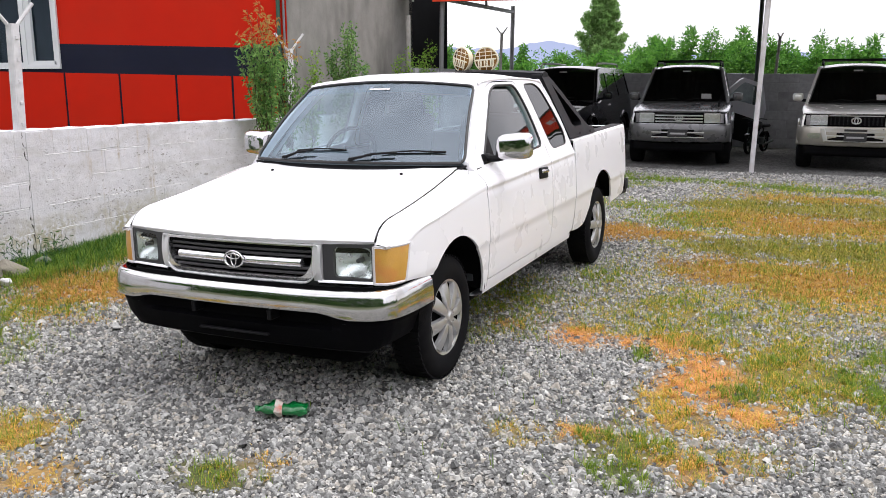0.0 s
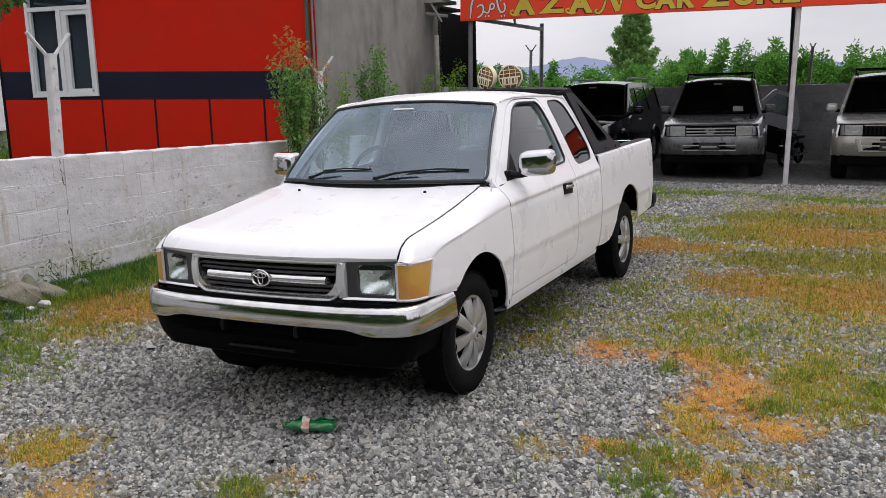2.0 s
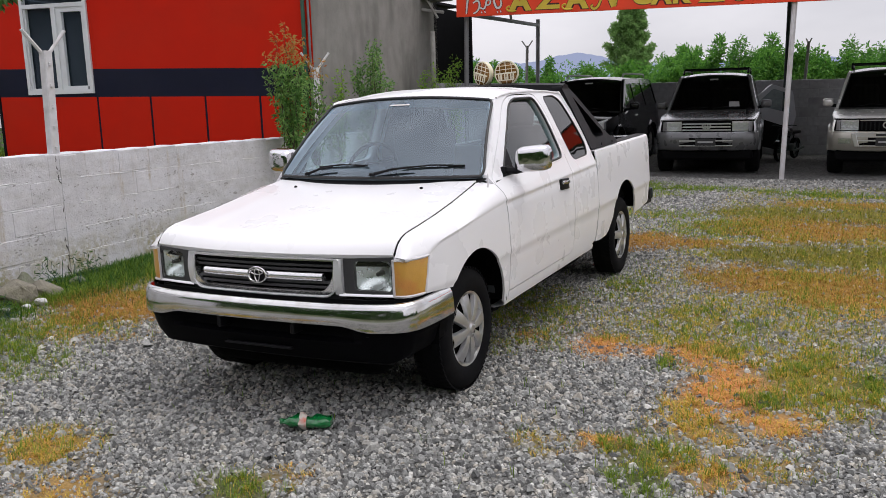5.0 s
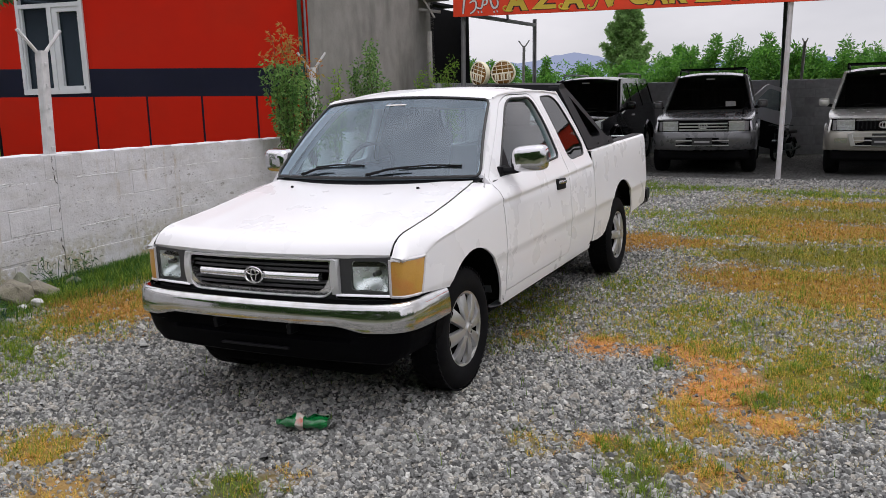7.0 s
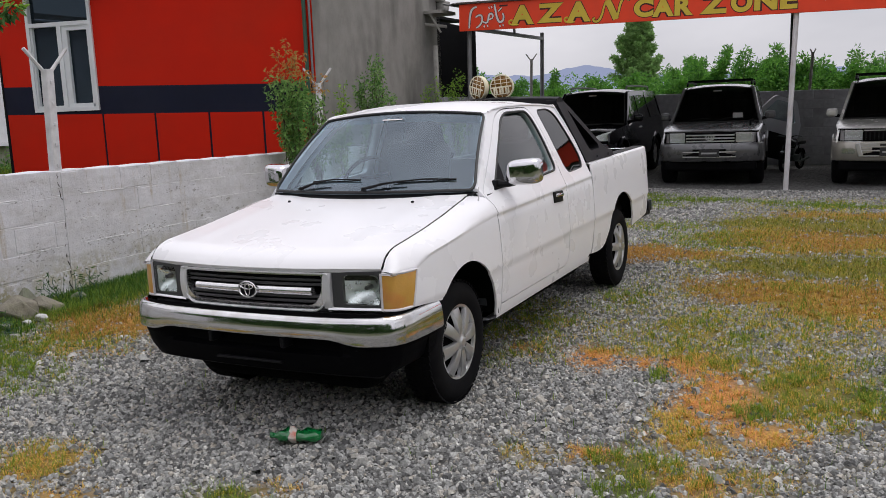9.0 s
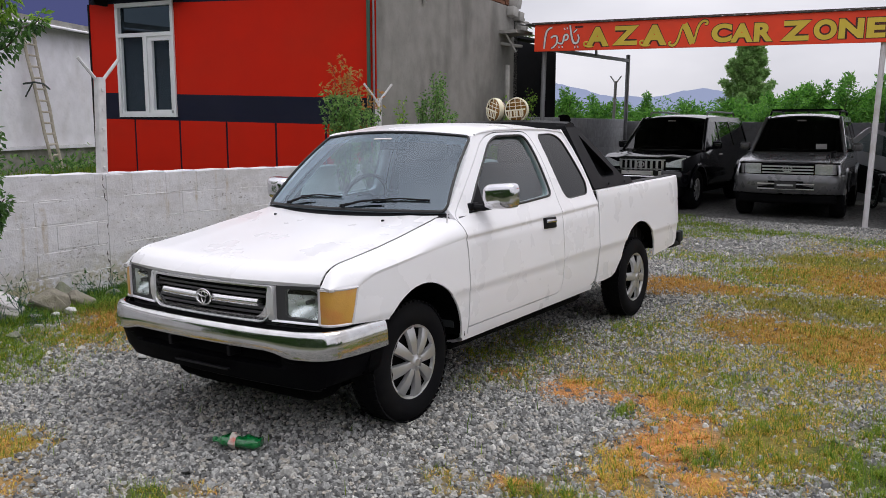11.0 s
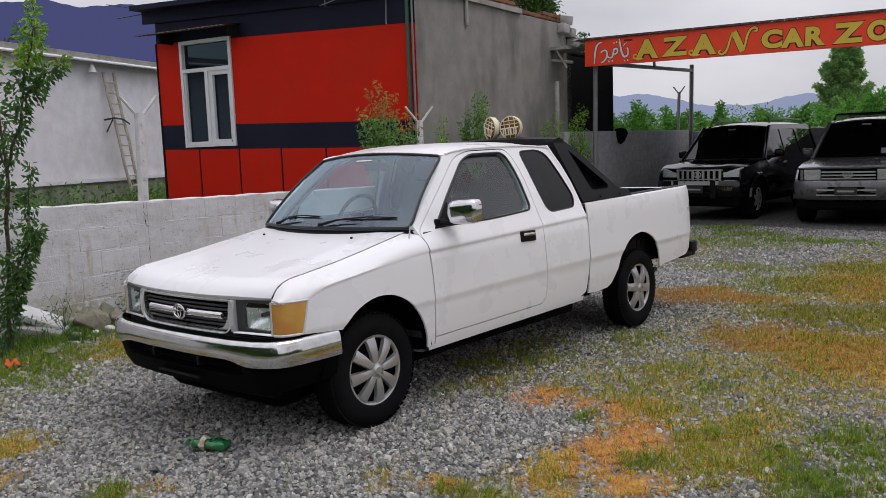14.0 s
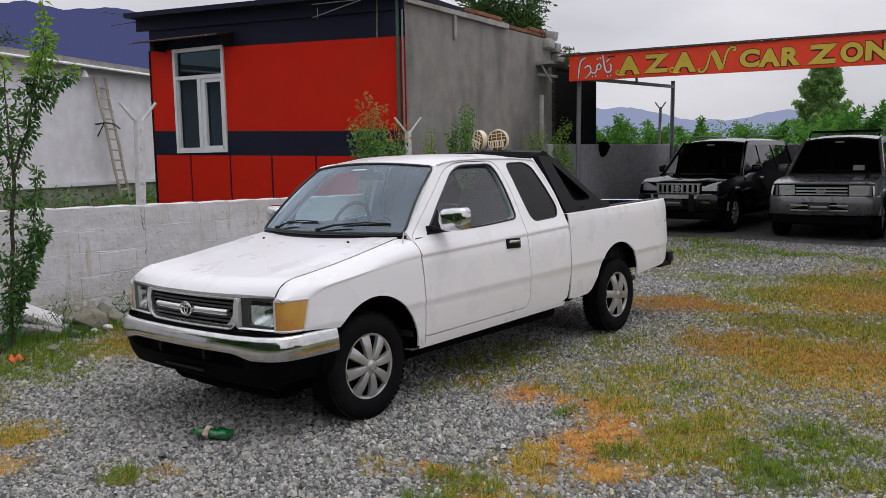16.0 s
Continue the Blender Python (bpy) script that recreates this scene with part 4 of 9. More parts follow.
for sd in (0, 1):
    part("rail", tube([tuple(ladder_pt(sd, 0.45 + (3.33 - 0.45) * i / 6) + Vector((0, 0.012 * math.sin(i * 2.2 + sd), 0))) for i in range(7)], 0.032, 8), LADDER_WOOD, ladder)
for k in range(12):
    z = 0.75 + k * 0.215
    part("rung", tube([tuple(ladder_pt(0, z)), tuple(ladder_pt(1, z + 0.01 * math.sin(k)))], 0.02, 6), LADDER_WOOD, ladder)
solid("wall_bracket", join(tube([tuple(white_pt(3.33, 2.35, 0.02)), tuple(white_pt(3.35, 2.38, 0.25)), tuple(white_pt(3.62, 2.36, 0.25)), tuple(white_pt(4.1, 2.28, 0.04))], 0.018, 6), tube([tuple(white_pt(3.36, 2.1, 0.03)), tuple(white_pt(3.36, 2.36, 0.20))], 0.014, 6)), STEEL_DARK, "bent iron bracket fixed to the white wall", "bracket")


# ---- wall posts with forked tops ----
def fork_post(x, y, z0, z1, r, spread, material, lean_x=0.0, lean_y=0.0, along=(0, 1), nubs=True, label=""):
    ob = thing("fence_post", pose(x, y, 0), label or "whitewashed concrete fence post with a forked top on the wall", "post", "posts along the walls")
    top = Vector((lean_x, lean_y, z1))
    part("shaft", grid([[(sx * r + top.x * f, sy * r + top.y * f, z0 + (z1 - z0) * f) for sx, sy in ((-1, -0.8), (-0.8, -1), (0.8, -1), (1, -0.8), (1, 0.8), (0.8, 1), (-0.8, 1), (-1, 0.8))] for f in (0, 0.33, 0.66, 1)], False, True), material, ob)
    a = Vector((*along, 0))
    for sgn in (-1, 1):
        part("arm", tube([tuple(top - Vector((0, 0, 0.06))), tuple(top + a * sgn * spread + Vector((0, 0, spread * 0.95)))], 0.016, 6), material, ob)
    if nubs:
        for k in range(5):
            f = 0.12 + 0.19 * k
            part("wire_lug", box(top.x * f + r - 0.01, top.x * f + r + 0.012, top.y * f - 0.012, top.y * f + 0.012, z0 + (z1 - z0) * f - 0.016, z0 + (z1 - z0) * f + 0.016, 0.004, 1), material, ob)
    return ob


fork_post(-6.09, 5.18, 1.05, 2.0, 0.040, 0.185, WHITE_POST, 0, 0.03, (0.25, 0.97))
fork_post(-6.53, 9.89, 0.95, 1.945, 0.036, 0.21, WHITE_POST, 0, 0.0, (0.5, 0.87))
fork_post(-7.28, 20.03, 1.6, 2.65, 0.028, 0.13, CONCRETE, 0.03, 0, (1, 0.2), True, "grey concrete post with a forked top above the back wall")
fork_post(-0.95, 20.65, 1.5, 2.46, 0.03, 0.07, CONCRETE, 0.05, 0, (0.8, 0.2), True, "slim grey concrete post above the back wall")
solid("plain_post", tube([(-6.69, 13.80, 0.0), (-6.69, 13.80, 2.645)], [0.05, 0.045], 8), CONCRETE, "bare grey concrete post standing along the wall", "post")

# ---- canopy with its sign ----
canopy = tagged(new("canopy"), "open steel canopy with a corrugated roof over parked cars", "canopy")
# The roof's right end is added out of view, to keep cars dark.
rows = []
for k in range(321):
    x = -6.95 + k * (15.2 / 320)
    w = 0.012 * math.sin(k * 2 * math.pi / 4.0)
    zf = 3.435 - 0.0185 * (x + 6.63)
    yf = 14.70 + (x + 6.63) * 0.052
    rows.append([(x, yf - 0.06, zf + 0.01 + w), (x - 0.42, 20.4, 3.65 + w), (x - 0.42, 20.4, 3.642 + w), (x, yf - 0.06, zf + 0.002 + w)])
part("roof", grid(rows, False, True), STEEL_GREY, canopy, "corrugated steel sheets")


def steel(name, a, b, w, material=STEEL_GREY):
    return part(name, tube([a, b], w, 4), material, canopy)


front_post = tube([(-0.90, 15.12, -0.05), (-0.86, 15.10, 1.4), (-0.815, 15.08, 2.85)], 0.042, 12)
part("post", front_post, STEEL_WHITE, canopy, "white painted steel tube")
part("post", tube([(-6.56, 14.85, -0.05), (-6.50, 14.85, 2.98)], 0.045, 12), STEEL_GREY, canopy)
part("post", tube([(-7.16, 20.45, -0.05), (-7.12, 20.45, 3.3)], 0.05, 12), STEEL_GREY, canopy)
part("post", tube([(-1.32, 20.3, -0.05), (-1.30, 20.3, 3.5)], 0.045, 12), STEEL_DARK, canopy, "dark green steel tube")
part("post", tube([(4.3, 15.3, -0.05), (4.3, 15.3, 2.8)], 0.045, 12), STEEL_WHITE, canopy)
steel("beam", (-6.6, 14.8, 3.02), (-7.12, 20.45, 3.16), 0.05)
steel("beam", (-0.80, 15.1, 2.98), (-1.30, 20.3, 3.42), 0.05)
steel("beam", (4.3, 15.3, 2.9), (3.9, 20.3, 3.4), 0.05)
steel("strut", (-6.82, 17.9, 3.10), (-6.85, 17.9, 3.45), 0.03)
part("post", tube([(7.9, 15.45, -0.05), (7.9, 15.45, 2.75)], 0.045, 12), STEEL_WHITE, canopy)
steel("rafter", (-7.2, 20.45, 3.58), (7.9, 20.45, 3.58), 0.04)
steel("rafter", (-6.9, 17.6, 3.42), (4.4, 17.8, 3.40), 0.04)
part("old_eave", join(box(-7.95, -6.95, 14.55, 15.2, 3.30, 3.36), tube([(-7.5, 14.6, 3.15), (-6.9, 14.7, 3.05)], 0.03, 6), tube([(-7.2, 14.6, 3.3), (-7.0, 14.65, 2.95)], 0.02, 6)), CONCRETE, canopy)

sign = thing("sign_board", Matrix.Translation((-6.63, 14.70, 2.94)) @ Euler((0, radians(1.06), radians(2.98)), "XYZ").to_matrix().to_4x4(), "long red shop sign with yellow and white painted lettering", "sign")
SIGN_L, SIGN_H = 14.6, 0.485
part("board", box(0, SIGN_L, -0.02, 0.02, 0, SIGN_H, 0.004, 1), SIGN_RED, sign)


def letters(text, x, z, size, stretch, material, name, depth=0.006, bold=0.0, shear=0.0, out=-0.022):
    cu = bpy.data.curves.new(name, "FONT")
    cu.body, cu.size, cu.extrude, cu.offset, cu.shear = text, size, depth, bold, shear
    tmp = new(name, cu)
    dg = bpy.context.evaluated_depsgraph_get()
    me = bpy.data.meshes.new_from_object(tmp.evaluated_get(dg))
    bpy.data.objects.remove(tmp)
    me.transform(pose(x, out, z, 90, 0, 0) @ Matrix.Diagonal((stretch, 1, 1, 1)))
    me.materials.clear()
    me.materials.append(material)
    ob = new(name, me)
    ob.parent = sign
    return ob


# ---- the white pickup ----
truck = thing("pickup_truck", pose(-2.268, 3.9, -0.0065, 0, -0.9, 0), "white extended-cab pickup with chrome bumper parked on gravel", "truck")
LOW_Z = [0.30, 0.36, 0.45, 0.58, 0.634, 0.650, 0.668, 0.80, 0.90, 0.95, 0.995, 1.05]
LOW_X = [0.775, 0.798, 0.815, 0.827, 0.829, 0.8355, 0.8355, 0.831, 0.826, 0.8215, 0.812, 0.786]
CREASES = [[(u, z + 0.0128 * (u - 0.5)) for u in (-0.6, 2.35)] for z in LOW_Z[1:8]]
UPPER_CREASE = [[(u, z + 0.030 * (u - 0.45)) for u in (-0.6, 2.35)] for z in (0.905, 0.920, 0.932, 0.941, 0.950, 0.962, 0.985)]
BED_CREASES = [[(u, z + 0.0128 * (u - 0.5)) for u in (2.15, 4.15)] for z in (0.50, 0.60, 0.634, 0.650, 0.668, 0.80, 0.95, 1.03)]


def lift(u):
    """The body lines rise a little towards the back."""
    return 0.016 * (u - 0.5)


def side_x(u, z):
    """Half-width of the cab and front wings."""
    zz = z - lift(u) * 0.8
    if zz <= 1.05:
        x = ip(zz, LOW_Z, LOW_X)
    else:
        t = (zz - 1.05) / 0.47
        x = 0.786 - 0.17 * t - 0.035 * t * t
    rise = z - 0.939 - 0.030 * (u - 0.45)
    if u > 0.25:
        x += min(1.0, (u - 0.25) / 0.2) * (0.0050 * math.exp(-((rise - 0.008) / 0.013) ** 2) - 0.0050 * math.exp(-((rise + 0.012) / 0.014) ** 2))
    if u < -0.1:
        x -= 0.055 * ((-0.1 - u) / 0.5) ** 2
    if zz > 0.96 and u < 1.2:
        r = min(1.0, (zz - 0.96) / 0.13)
        x -= 0.072 * ((1.2 - u) / 0.8) ** 2 * r * r * (3 - 2 * r)
    return x


def bed_x(u, z):
    x = ip(z - lift(u) * 0.8, [0.30, 0.40, 0.50, 0.60, 0.634, 0.650, 0.668, 0.80, 0.95, 1.03, 1.075, 1.09], [0.785, 0.803, 0.820, 0.827, 0.829, 0.837, 0.836, 0.830, 0.824, 0.816, 0.806, 0.79])
    if u > 3.75:
        x -= 0.10 * ((u - 3.75) / 0.34) ** 2.4 * 0.6
    return x


def on_side(u, z):
    return (side_x(u, z), u, z)


def both(name, geo, material, parent, label="", angle=35):
    return part(name, geo, material, parent, label, angle), part(name, flip(geo), material, parent, label, angle)


def shrink(poly, d):
    """A polygon moved inwards by d."""
    cx = sum(p[0] for p in poly) / len(poly)
    area = sum(poly[i][0] * poly[(i + 1) % len(poly)][1] - poly[(i + 1) % len(poly)][0] * poly[i][1] for i in range(len(poly)))
    s = 1 if area > 0 else -1
    out = []
    for i, p in enumerate(poly):
        a, b = Vector(poly[i - 1]), Vector(poly[(i + 1) % len(poly)])
        p = Vector(p)
        e1, e2 = (p - a), (b - p)
        n1, n2 = Vector((-e1.y, e1.x)).normalized(), Vector((-e2.y, e2.x)).normalized()
        n = (n1 + n2)
        n = n.normalized() if n.length > 1e-6 else n1
        out.append(tuple(p + n * d * s / max(0.5, n.dot(n1))))
    return out


EDGE_U, EDGE_Z = [0.88, 0.96, 1.12, 1.45, 1.80, 2.00, 2.08], [1.497, 1.515, 1.530, 1.537, 1.533, 1.520, 1.505]
roof_edge = [(u, ip(u, EDGE_U, EDGE_Z)) for u in (0.88, 0.92, 0.96, 1.04, 1.12, 1.28, 1.45, 1.62, 1.80, 1.90, 2.00, 2.08)]
door_line = rounded([(0.470, 0.425), (0.455, 0.80), (0.440, 1.035), (0.66, 1.235), (0.95, 1.475), (1.10, 1.518), (1.55, 1.522), (1.605, 1.36), (1.625, 1.08), (1.640, 0.80), (1.652, 0.50), (1.61, 0.438)],
                    [0.02, 0.3, 0.05, 0.1, 0.12, 0.10, 0.10, 0.2, 0.2, 0.2, 0.10, 0.08], 4)
door_window = rounded([(0.600, 1.070), (0.775, 1.250), (1.015, 1.455), (1.13, 1.495), (1.50, 1.498), (1.545, 1.35), (1.565, 1.10), (1.10, 1.075)], [0.03, 0.1, 0.10, 0.05, 0.07, 0.2, 0.05, 0.3], 4)
rear_window = rounded([(1.672, 1.500), (1.90, 1.506), (2.00, 1.470), (2.075, 1.31), (2.135, 1.15), (2.10, 1.075), (1.755, 1.060), (1.715, 1.20)], [0.05, 0.05, 0.12, 0.1, 0.09, 0.06, 0.07, 0.2], 4)
cab_line = [(0.475, 0.372), (2.10, 0.395), (2.19, 0.43), (2.215, 0.60), (2.215, 0.90), (2.205, 1.10), (2.175, 1.26), (2.13, 1.40)] + roof_edge[::-1] + [(0.72, 1.352), (0.56, 1.205), (0.435, 1.085), (0.440, 1.035), (0.455, 0.80)]
cab_side = sheet(cab_line, [shrink(door_line, -0.004), rear_window], 0.07, on_side, (-0.035, 0, 0), CREASES + UPPER_CREASE)
both("cab_side", cab_side, PAINT_WHITE, truck, "", 45)


def arch(cu, cz, r, a0, a1, n=16, sq=1.0):
    return [(cu + r * math.cos(radians(a0 + (a1 - a0) * k / n)), cz + sq * r * math.sin(radians(a0 + (a1 - a0) * k / n))) for k in range(n + 1)]


SW_U, SW_Z = [-0.66, -0.51, -0.475, -0.455, -0.43, -0.39, -0.336, -0.17, 0.069, 0.25, 0.44], [0.812, 0.812, 0.812, 0.822, 0.836, 0.851, 0.864, 0.886, 0.917, 0.935, 0.951]
wing_line = [(0.466, 0.372), (0.448, 0.80), (0.436, 0.936)] + [(u, ip(u, SW_U, SW_Z) - 0.015) for u in (0.35, 0.25, 0.15, 0.05, -0.05, -0.14, -0.20, -0.26, -0.31, -0.36, -0.40, -0.43, -0.475)]
wing_line += [(-0.545, 0.632), (-0.335, 0.618)] + arch(0.02, 0.335, 0.392, 138, 5, 18, 1.055)
wing_low = sheet(wing_line, [], 0.05, on_side, (-0.012, 0, 0), CREASES)


def hood_edge_x(u):
    return ip(u, [-0.66, -0.4, 0.0, 0.30, 0.40, 0.46], [0.712, 0.712, 0.702, 0.682, 0.668, 0.64])


HOOD_U = [-0.735, -0.725, -0.70, -0.66, -0.60, -0.45, -0.20, 0.0, 0.20, 0.40, 0.50]
HOOD_Z = [0.800, 0.824, 0.855, 0.880, 0.900, 0.925, 0.968, 1.003, 1.038, 1.072, 1.085]


def hood_z(u, x):
    a = abs(x) / 0.70
    shift = 0.095 * a ** 2.4 * max(0.0, min(1.0, (0.1 - u) / 0.7))
    z = ip(u - shift, HOOD_U, HOOD_Z)
    z += 0.020 * (a ** 2.4) * max(0.0, min(1.0, (0.1 - u) / 0.7)) - 0.014 * a * a * max(0.0, min(1.0, (u + 0.7) / 0.5))
    return z + 0.0035 * math.exp(-((abs(x) - 0.50) / 0.05) ** 2) * max(0.0, min(1.0, (u + 0.62) / 0.2))


rows = []
for u in (-0.640, -0.60, -0.56, -0.52, -0.475, -0.43, -0.40, -0.36, -0.31, -0.26, -0.20, -0.14, -0.05, 0.05, 0.15, 0.25, 0.35, 0.436):
    z0 = ip(u, SW_U, SW_Z)
    xl = side_x(u, z0 - 0.015)
    x0, xh = xl + 0.0035, hood_edge_x(u) + 0.003
    zh = hood_z(min(u, 0.36), hood_edge_x(u)) - 0.002
    row = []
    for k in range(9):
        t = math.pi / 2 * k / 8
        f = k / 8
        row.append((xh + (x0 - xh) * (0.45 * math.cos(t) + 0.55 * (1 - f)), u, z0 + (zh - z0) * (0.45 * math.sin(t) + 0.55 * f)))
    row = [(xl, u, z0 - 0.015)] + row + [(xh, u, zh - 0.03)]
    back = ip(u, [0.02, 0.30], [0.0, 1.0])  # towards the door the wing takes on the door's own shape
    row = [(x + back * ((side_x(u, z) + 0.001 if k < 7 else xh + 0.5 * (side_x(u, z) - xh) if k == 7 else xh) - x), u, z) for k, (x, u, z) in enumerate(row[1:-1])]
    row = [(xl, u, z0 - 0.015)] + row + [(xh, u, zh - 0.03)]
    rows.append(row)
wing_top = grid(rows)
wing_nose = grid([[(side_x(-0.640, 0.812) - 0.02, -0.640, 0.80), (0.712, -0.648, 0.80)], [rows[0][0], rows[0][-2]]])
both("front_wing", join(wing_low, wing_top, wing_nose), PAINT_WHITE, truck, "", 45)

# bonnet
rows = []
for k in range(29):
    v = k / 28
    row = []
    for j in range(33):
        a = -1 + 2 * j / 32
        uf = -0.722 + 0.088 * abs(a) ** 2.4
        ur = 0.268 + 0.128 * a * a
        u = uf + (ur - uf) * (v ** 1.35)
        x = a * (hood_edge_x(u) - 0.006)
        row.append((x, u, hood_z(u, x)))
    rows.append(row)
lip = [(x, u + 0.014, z - 0.020) for x, u, z in rows[0]]
side_l = [[r[0], (r[0][0] + 0.001, r[0][1], r[0][2] - 0.03)] for r in rows]
side_r = [[r[-1], (r[-1][0] - 0.001, r[-1][1], r[-1][2] - 0.03)] for r in rows]
part("bonnet", join(grid([lip] + rows), grid(side_l), grid(side_r)), PAINT_WHITE, truck)
both("bonnet_washer_jet", moved(lathe([(0, 0.012), (0.008, 0.010), (0.010, 0.0)], 10, "z"), pose(0.42, 0.20, 1.032)), BLACK_PLASTIC, truck)
# Black bars laid in the side seams stand for the shade there.
both("bonnet_seam_shade", tube([(hood_edge_x(u) - 0.001, u, hood_z(min(u, 0.36), hood_edge_x(u)) - 0.0075) for u in np.linspace(-0.630, 0.395, 22)], 0.0075, 6), BLACK_MATTE, truck)
# Black strip set under the bonnet lip, for the shade in its gap.
part("bonnet_gap_shade", grid([[(x * 0.985, -0.695 + 0.088 * abs(x / 0.7) ** 2.4, z) for z in (0.77, 0.835)] for x in np.linspace(-0.70, 0.70, 21)]), BLACK_MATTE, truck)

# roof
rows = []
for k in range(21):
    v = k / 20
    row = []
    for j in range(25):
        a = -1 + 2 * j / 24
        uf, ur = 0.80 + 0.08 * a * a, 2.085
        u = uf + (ur - uf) * v
        ue = 0.88 + (ur - 0.88) * v
        ze = ip(ue, EDGE_U, EDGE_Z)
        x = a * side_x(ue, ze)
        crown = 0.050 * min(1.0, 0.62 + 1.6 * v) * min(1.0, 0.55 + 2.2 * (1 - v))
        row.append((x, u, ze + crown * (1 - abs(a) ** 3.0)))
    rows.append(row)
part("roof", grid(rows), PAINT_WHITE, truck)
# roof gutters
gut = [(side_x(u, z) + 0.002, u, z + 0.004) for u, z in ((ip(t, [0, 1], [0.90, 2.06]), ip(ip(t, [0, 1], [0.90, 2.06]), EDGE_U, EDGE_Z)) for t in np.linspace(0, 1, 20))]
both("roof_gutter", tube(gut, 0.007, 6), PAINT_WHITE, truck)

# cab back
rows = []
for z, u in ((0.60, 2.205), (0.90, 2.205), (1.10, 2.195), (1.26, 2.165), (1.40, 2.12), (1.505, 2.075), (1.545, 2.06)):
    rows.append([(side_x(min(u, 2.1), min(z, 1.50)) * a, u, z) for a in np.linspace(-1, 1, 13)])
back_hole = rounded([(-0.51, 1.15), (0.51, 1.15), (0.46, 1.43), (-0.46, 1.43)], 0.06)
part("cab_back", sheet([(-0.79, 0.60), (0.79, 0.60), (0.79, 1.05), (0.74, 1.20), (0.655, 1.40), (0.59, 1.535), (-0.59, 1.535), (-0.655, 1.40), (-0.74, 1.20), (-0.79, 1.05)], [back_hole], 0.12, lambda x, z: (x, ip(z, [0.60, 1.10, 1.26, 1.40, 1.505, 1.545], [2.205, 2.195, 2.165, 2.12, 2.075, 2.06]), z), (0, -0.02, 0)), PAINT_WHITE, truck)
part("back_window", sheet(rounded([(-0.52, 1.14), (0.52, 1.14), (0.47, 1.44), (-0.47, 1.44)], 0.06), [], 0.15, lambda x, z: (x, 2.205 - (z - 1.10) * 0.28 + 0.006, z), (0, -0.004, 0)), SIDE_GLASS, truck)


# doors
def door(sign_):
    fl = (lambda g: g) if sign_ > 0 else flip
    d = part("door", fl(sheet(shrink(door_line, 0.002), [door_window], 0.04, on_side, (-0.05, 0, 0), CREASES + UPPER_CREASE)), PAINT_WHITE, truck, "", 45)
    part("window_pane", fl(sheet(shrink(door_window, -0.008), [], 0.10, lambda u, z: (side_x(u, z) - 0.022, u, z))), SIDE_GLASS, d)
    ring = refined(door_window, 0.05)
    part("window_seal", fl(tube([(side_x(u, z) - 0.002, u, z) for u, z in ring + ring[:2]], 0.0085, 6)), SEAL, d)
    part("quarter_trim", fl(sheet([(0.582, 1.060), (0.735, 1.068), (0.750, 1.222), (0.700, 1.176), (0.615, 1.092)], [], 0.04, lambda u, z: (side_x(u, z) + 0.004, u, z), (-0.02, 0, 0))), BLACK_PLASTIC, d)
    h = part("handle", fl(moved(join(box(-0.004, 0.006, -0.085, 0.085, -0.036, 0.036, 0.005, 2), box(0.004, 0.012, -0.075, 0.075, 0.020, 0.034, 0.003, 1)), pose(side_x(1.44, 0.93) + 0.002, 1.44, 0.930, -2, -6, 0))), BLACK_PLASTIC, d, "black door handle")
    part("handle_grip", fl(moved(box(0.0, 0.022, -0.066, 0.066, -0.004, 0.020, 0.008, 2), pose(side_x(1.44, 0.93) + 0.003, 1.44, 0.933, -2, -6, 0))), CHROME_CLEAN, h, "chrome grip")
    # mirror
    arm = part("mirror_arm", fl(join(moved(box(-0.008, 0.022, -0.045, 0.045, -0.024, 0.022, 0.009, 2), pose(side_x(0.62, 1.09) - 0.006, 0.645, 1.095, 0, 0, 0)), tube([(side_x(0.62, 1.09) + 0.01, 0.645, 1.092), (0.80, 0.665, 1.088), (0.86, 0.69, 1.10)], [0.022, 0.018, 0.016], 8))), BLACK_PLASTIC, d, "black mirror arm")
    shell = []
    for k in range(15):
        t = (k / 14) ** 2.2
        w = (1 - (1 - t) ** 4.5) ** (1 / 3.4)
        rr = []
        for q in np.linspace(0, 2 * math.pi, 29)[:-1]:
            c, sn_ = math.cos(q), math.sin(q)
            rx, rz = math.copysign(abs(c) ** 0.45, c), math.copysign(abs(sn_) ** 0.45, sn_)
            rr.append((0.885 + 0.102 * rx * max(0.02, w) * (1 - 0.10 * (rz > 0) * (rx < 0) * rz), 0.640 + 0.105 * t + 0.02 * rx * (1 - t) * w, 1.155 + 0.076 * rz * max(0.02, w) + 0.004 * rx))
        shell.append(rr)
    part("mirror_shell", fl(capped(shell)), CHROME_CLEAN, d, "chrome mirror housing", 70)
    return d


door(1)
door(-1)
# rear side windows
both("rear_side_window", sheet(shrink(rear_window, 0.001), [], 0.10, lambda u, z: (side_x(u, z) - 0.006, u, z)), DARK_GLASS, truck, "dark tinted glass")
ring = refined(rear_window, 0.05)
both("rear_window_seal", tube([(side_x(u, z) - 0.003, u, z) for u, z in ring + ring[:2]], 0.005, 6), SEAL, truck)


# windscreen
def screen(a, b, out=0.0):
    xb, xt = side_x(0.435, 1.085) - 0.012, side_x(0.88, 1.497) - 0.012
    ub, ut = 0.268 + 0.160 * a * a, 0.796 + 0.082 * a * a
    zb, zt = 1.082 - 0.004 * a * a, 1.527 - 0.034 * a * a
    bow = 0.018 * math.sin(math.pi * b)
    return Vector((a * (xb + (xt - xb) * b), ub + (ut - ub) * b - bow - out * 0.7, zb + (zt - zb) * b + bow * 0.8 + out * 0.7))


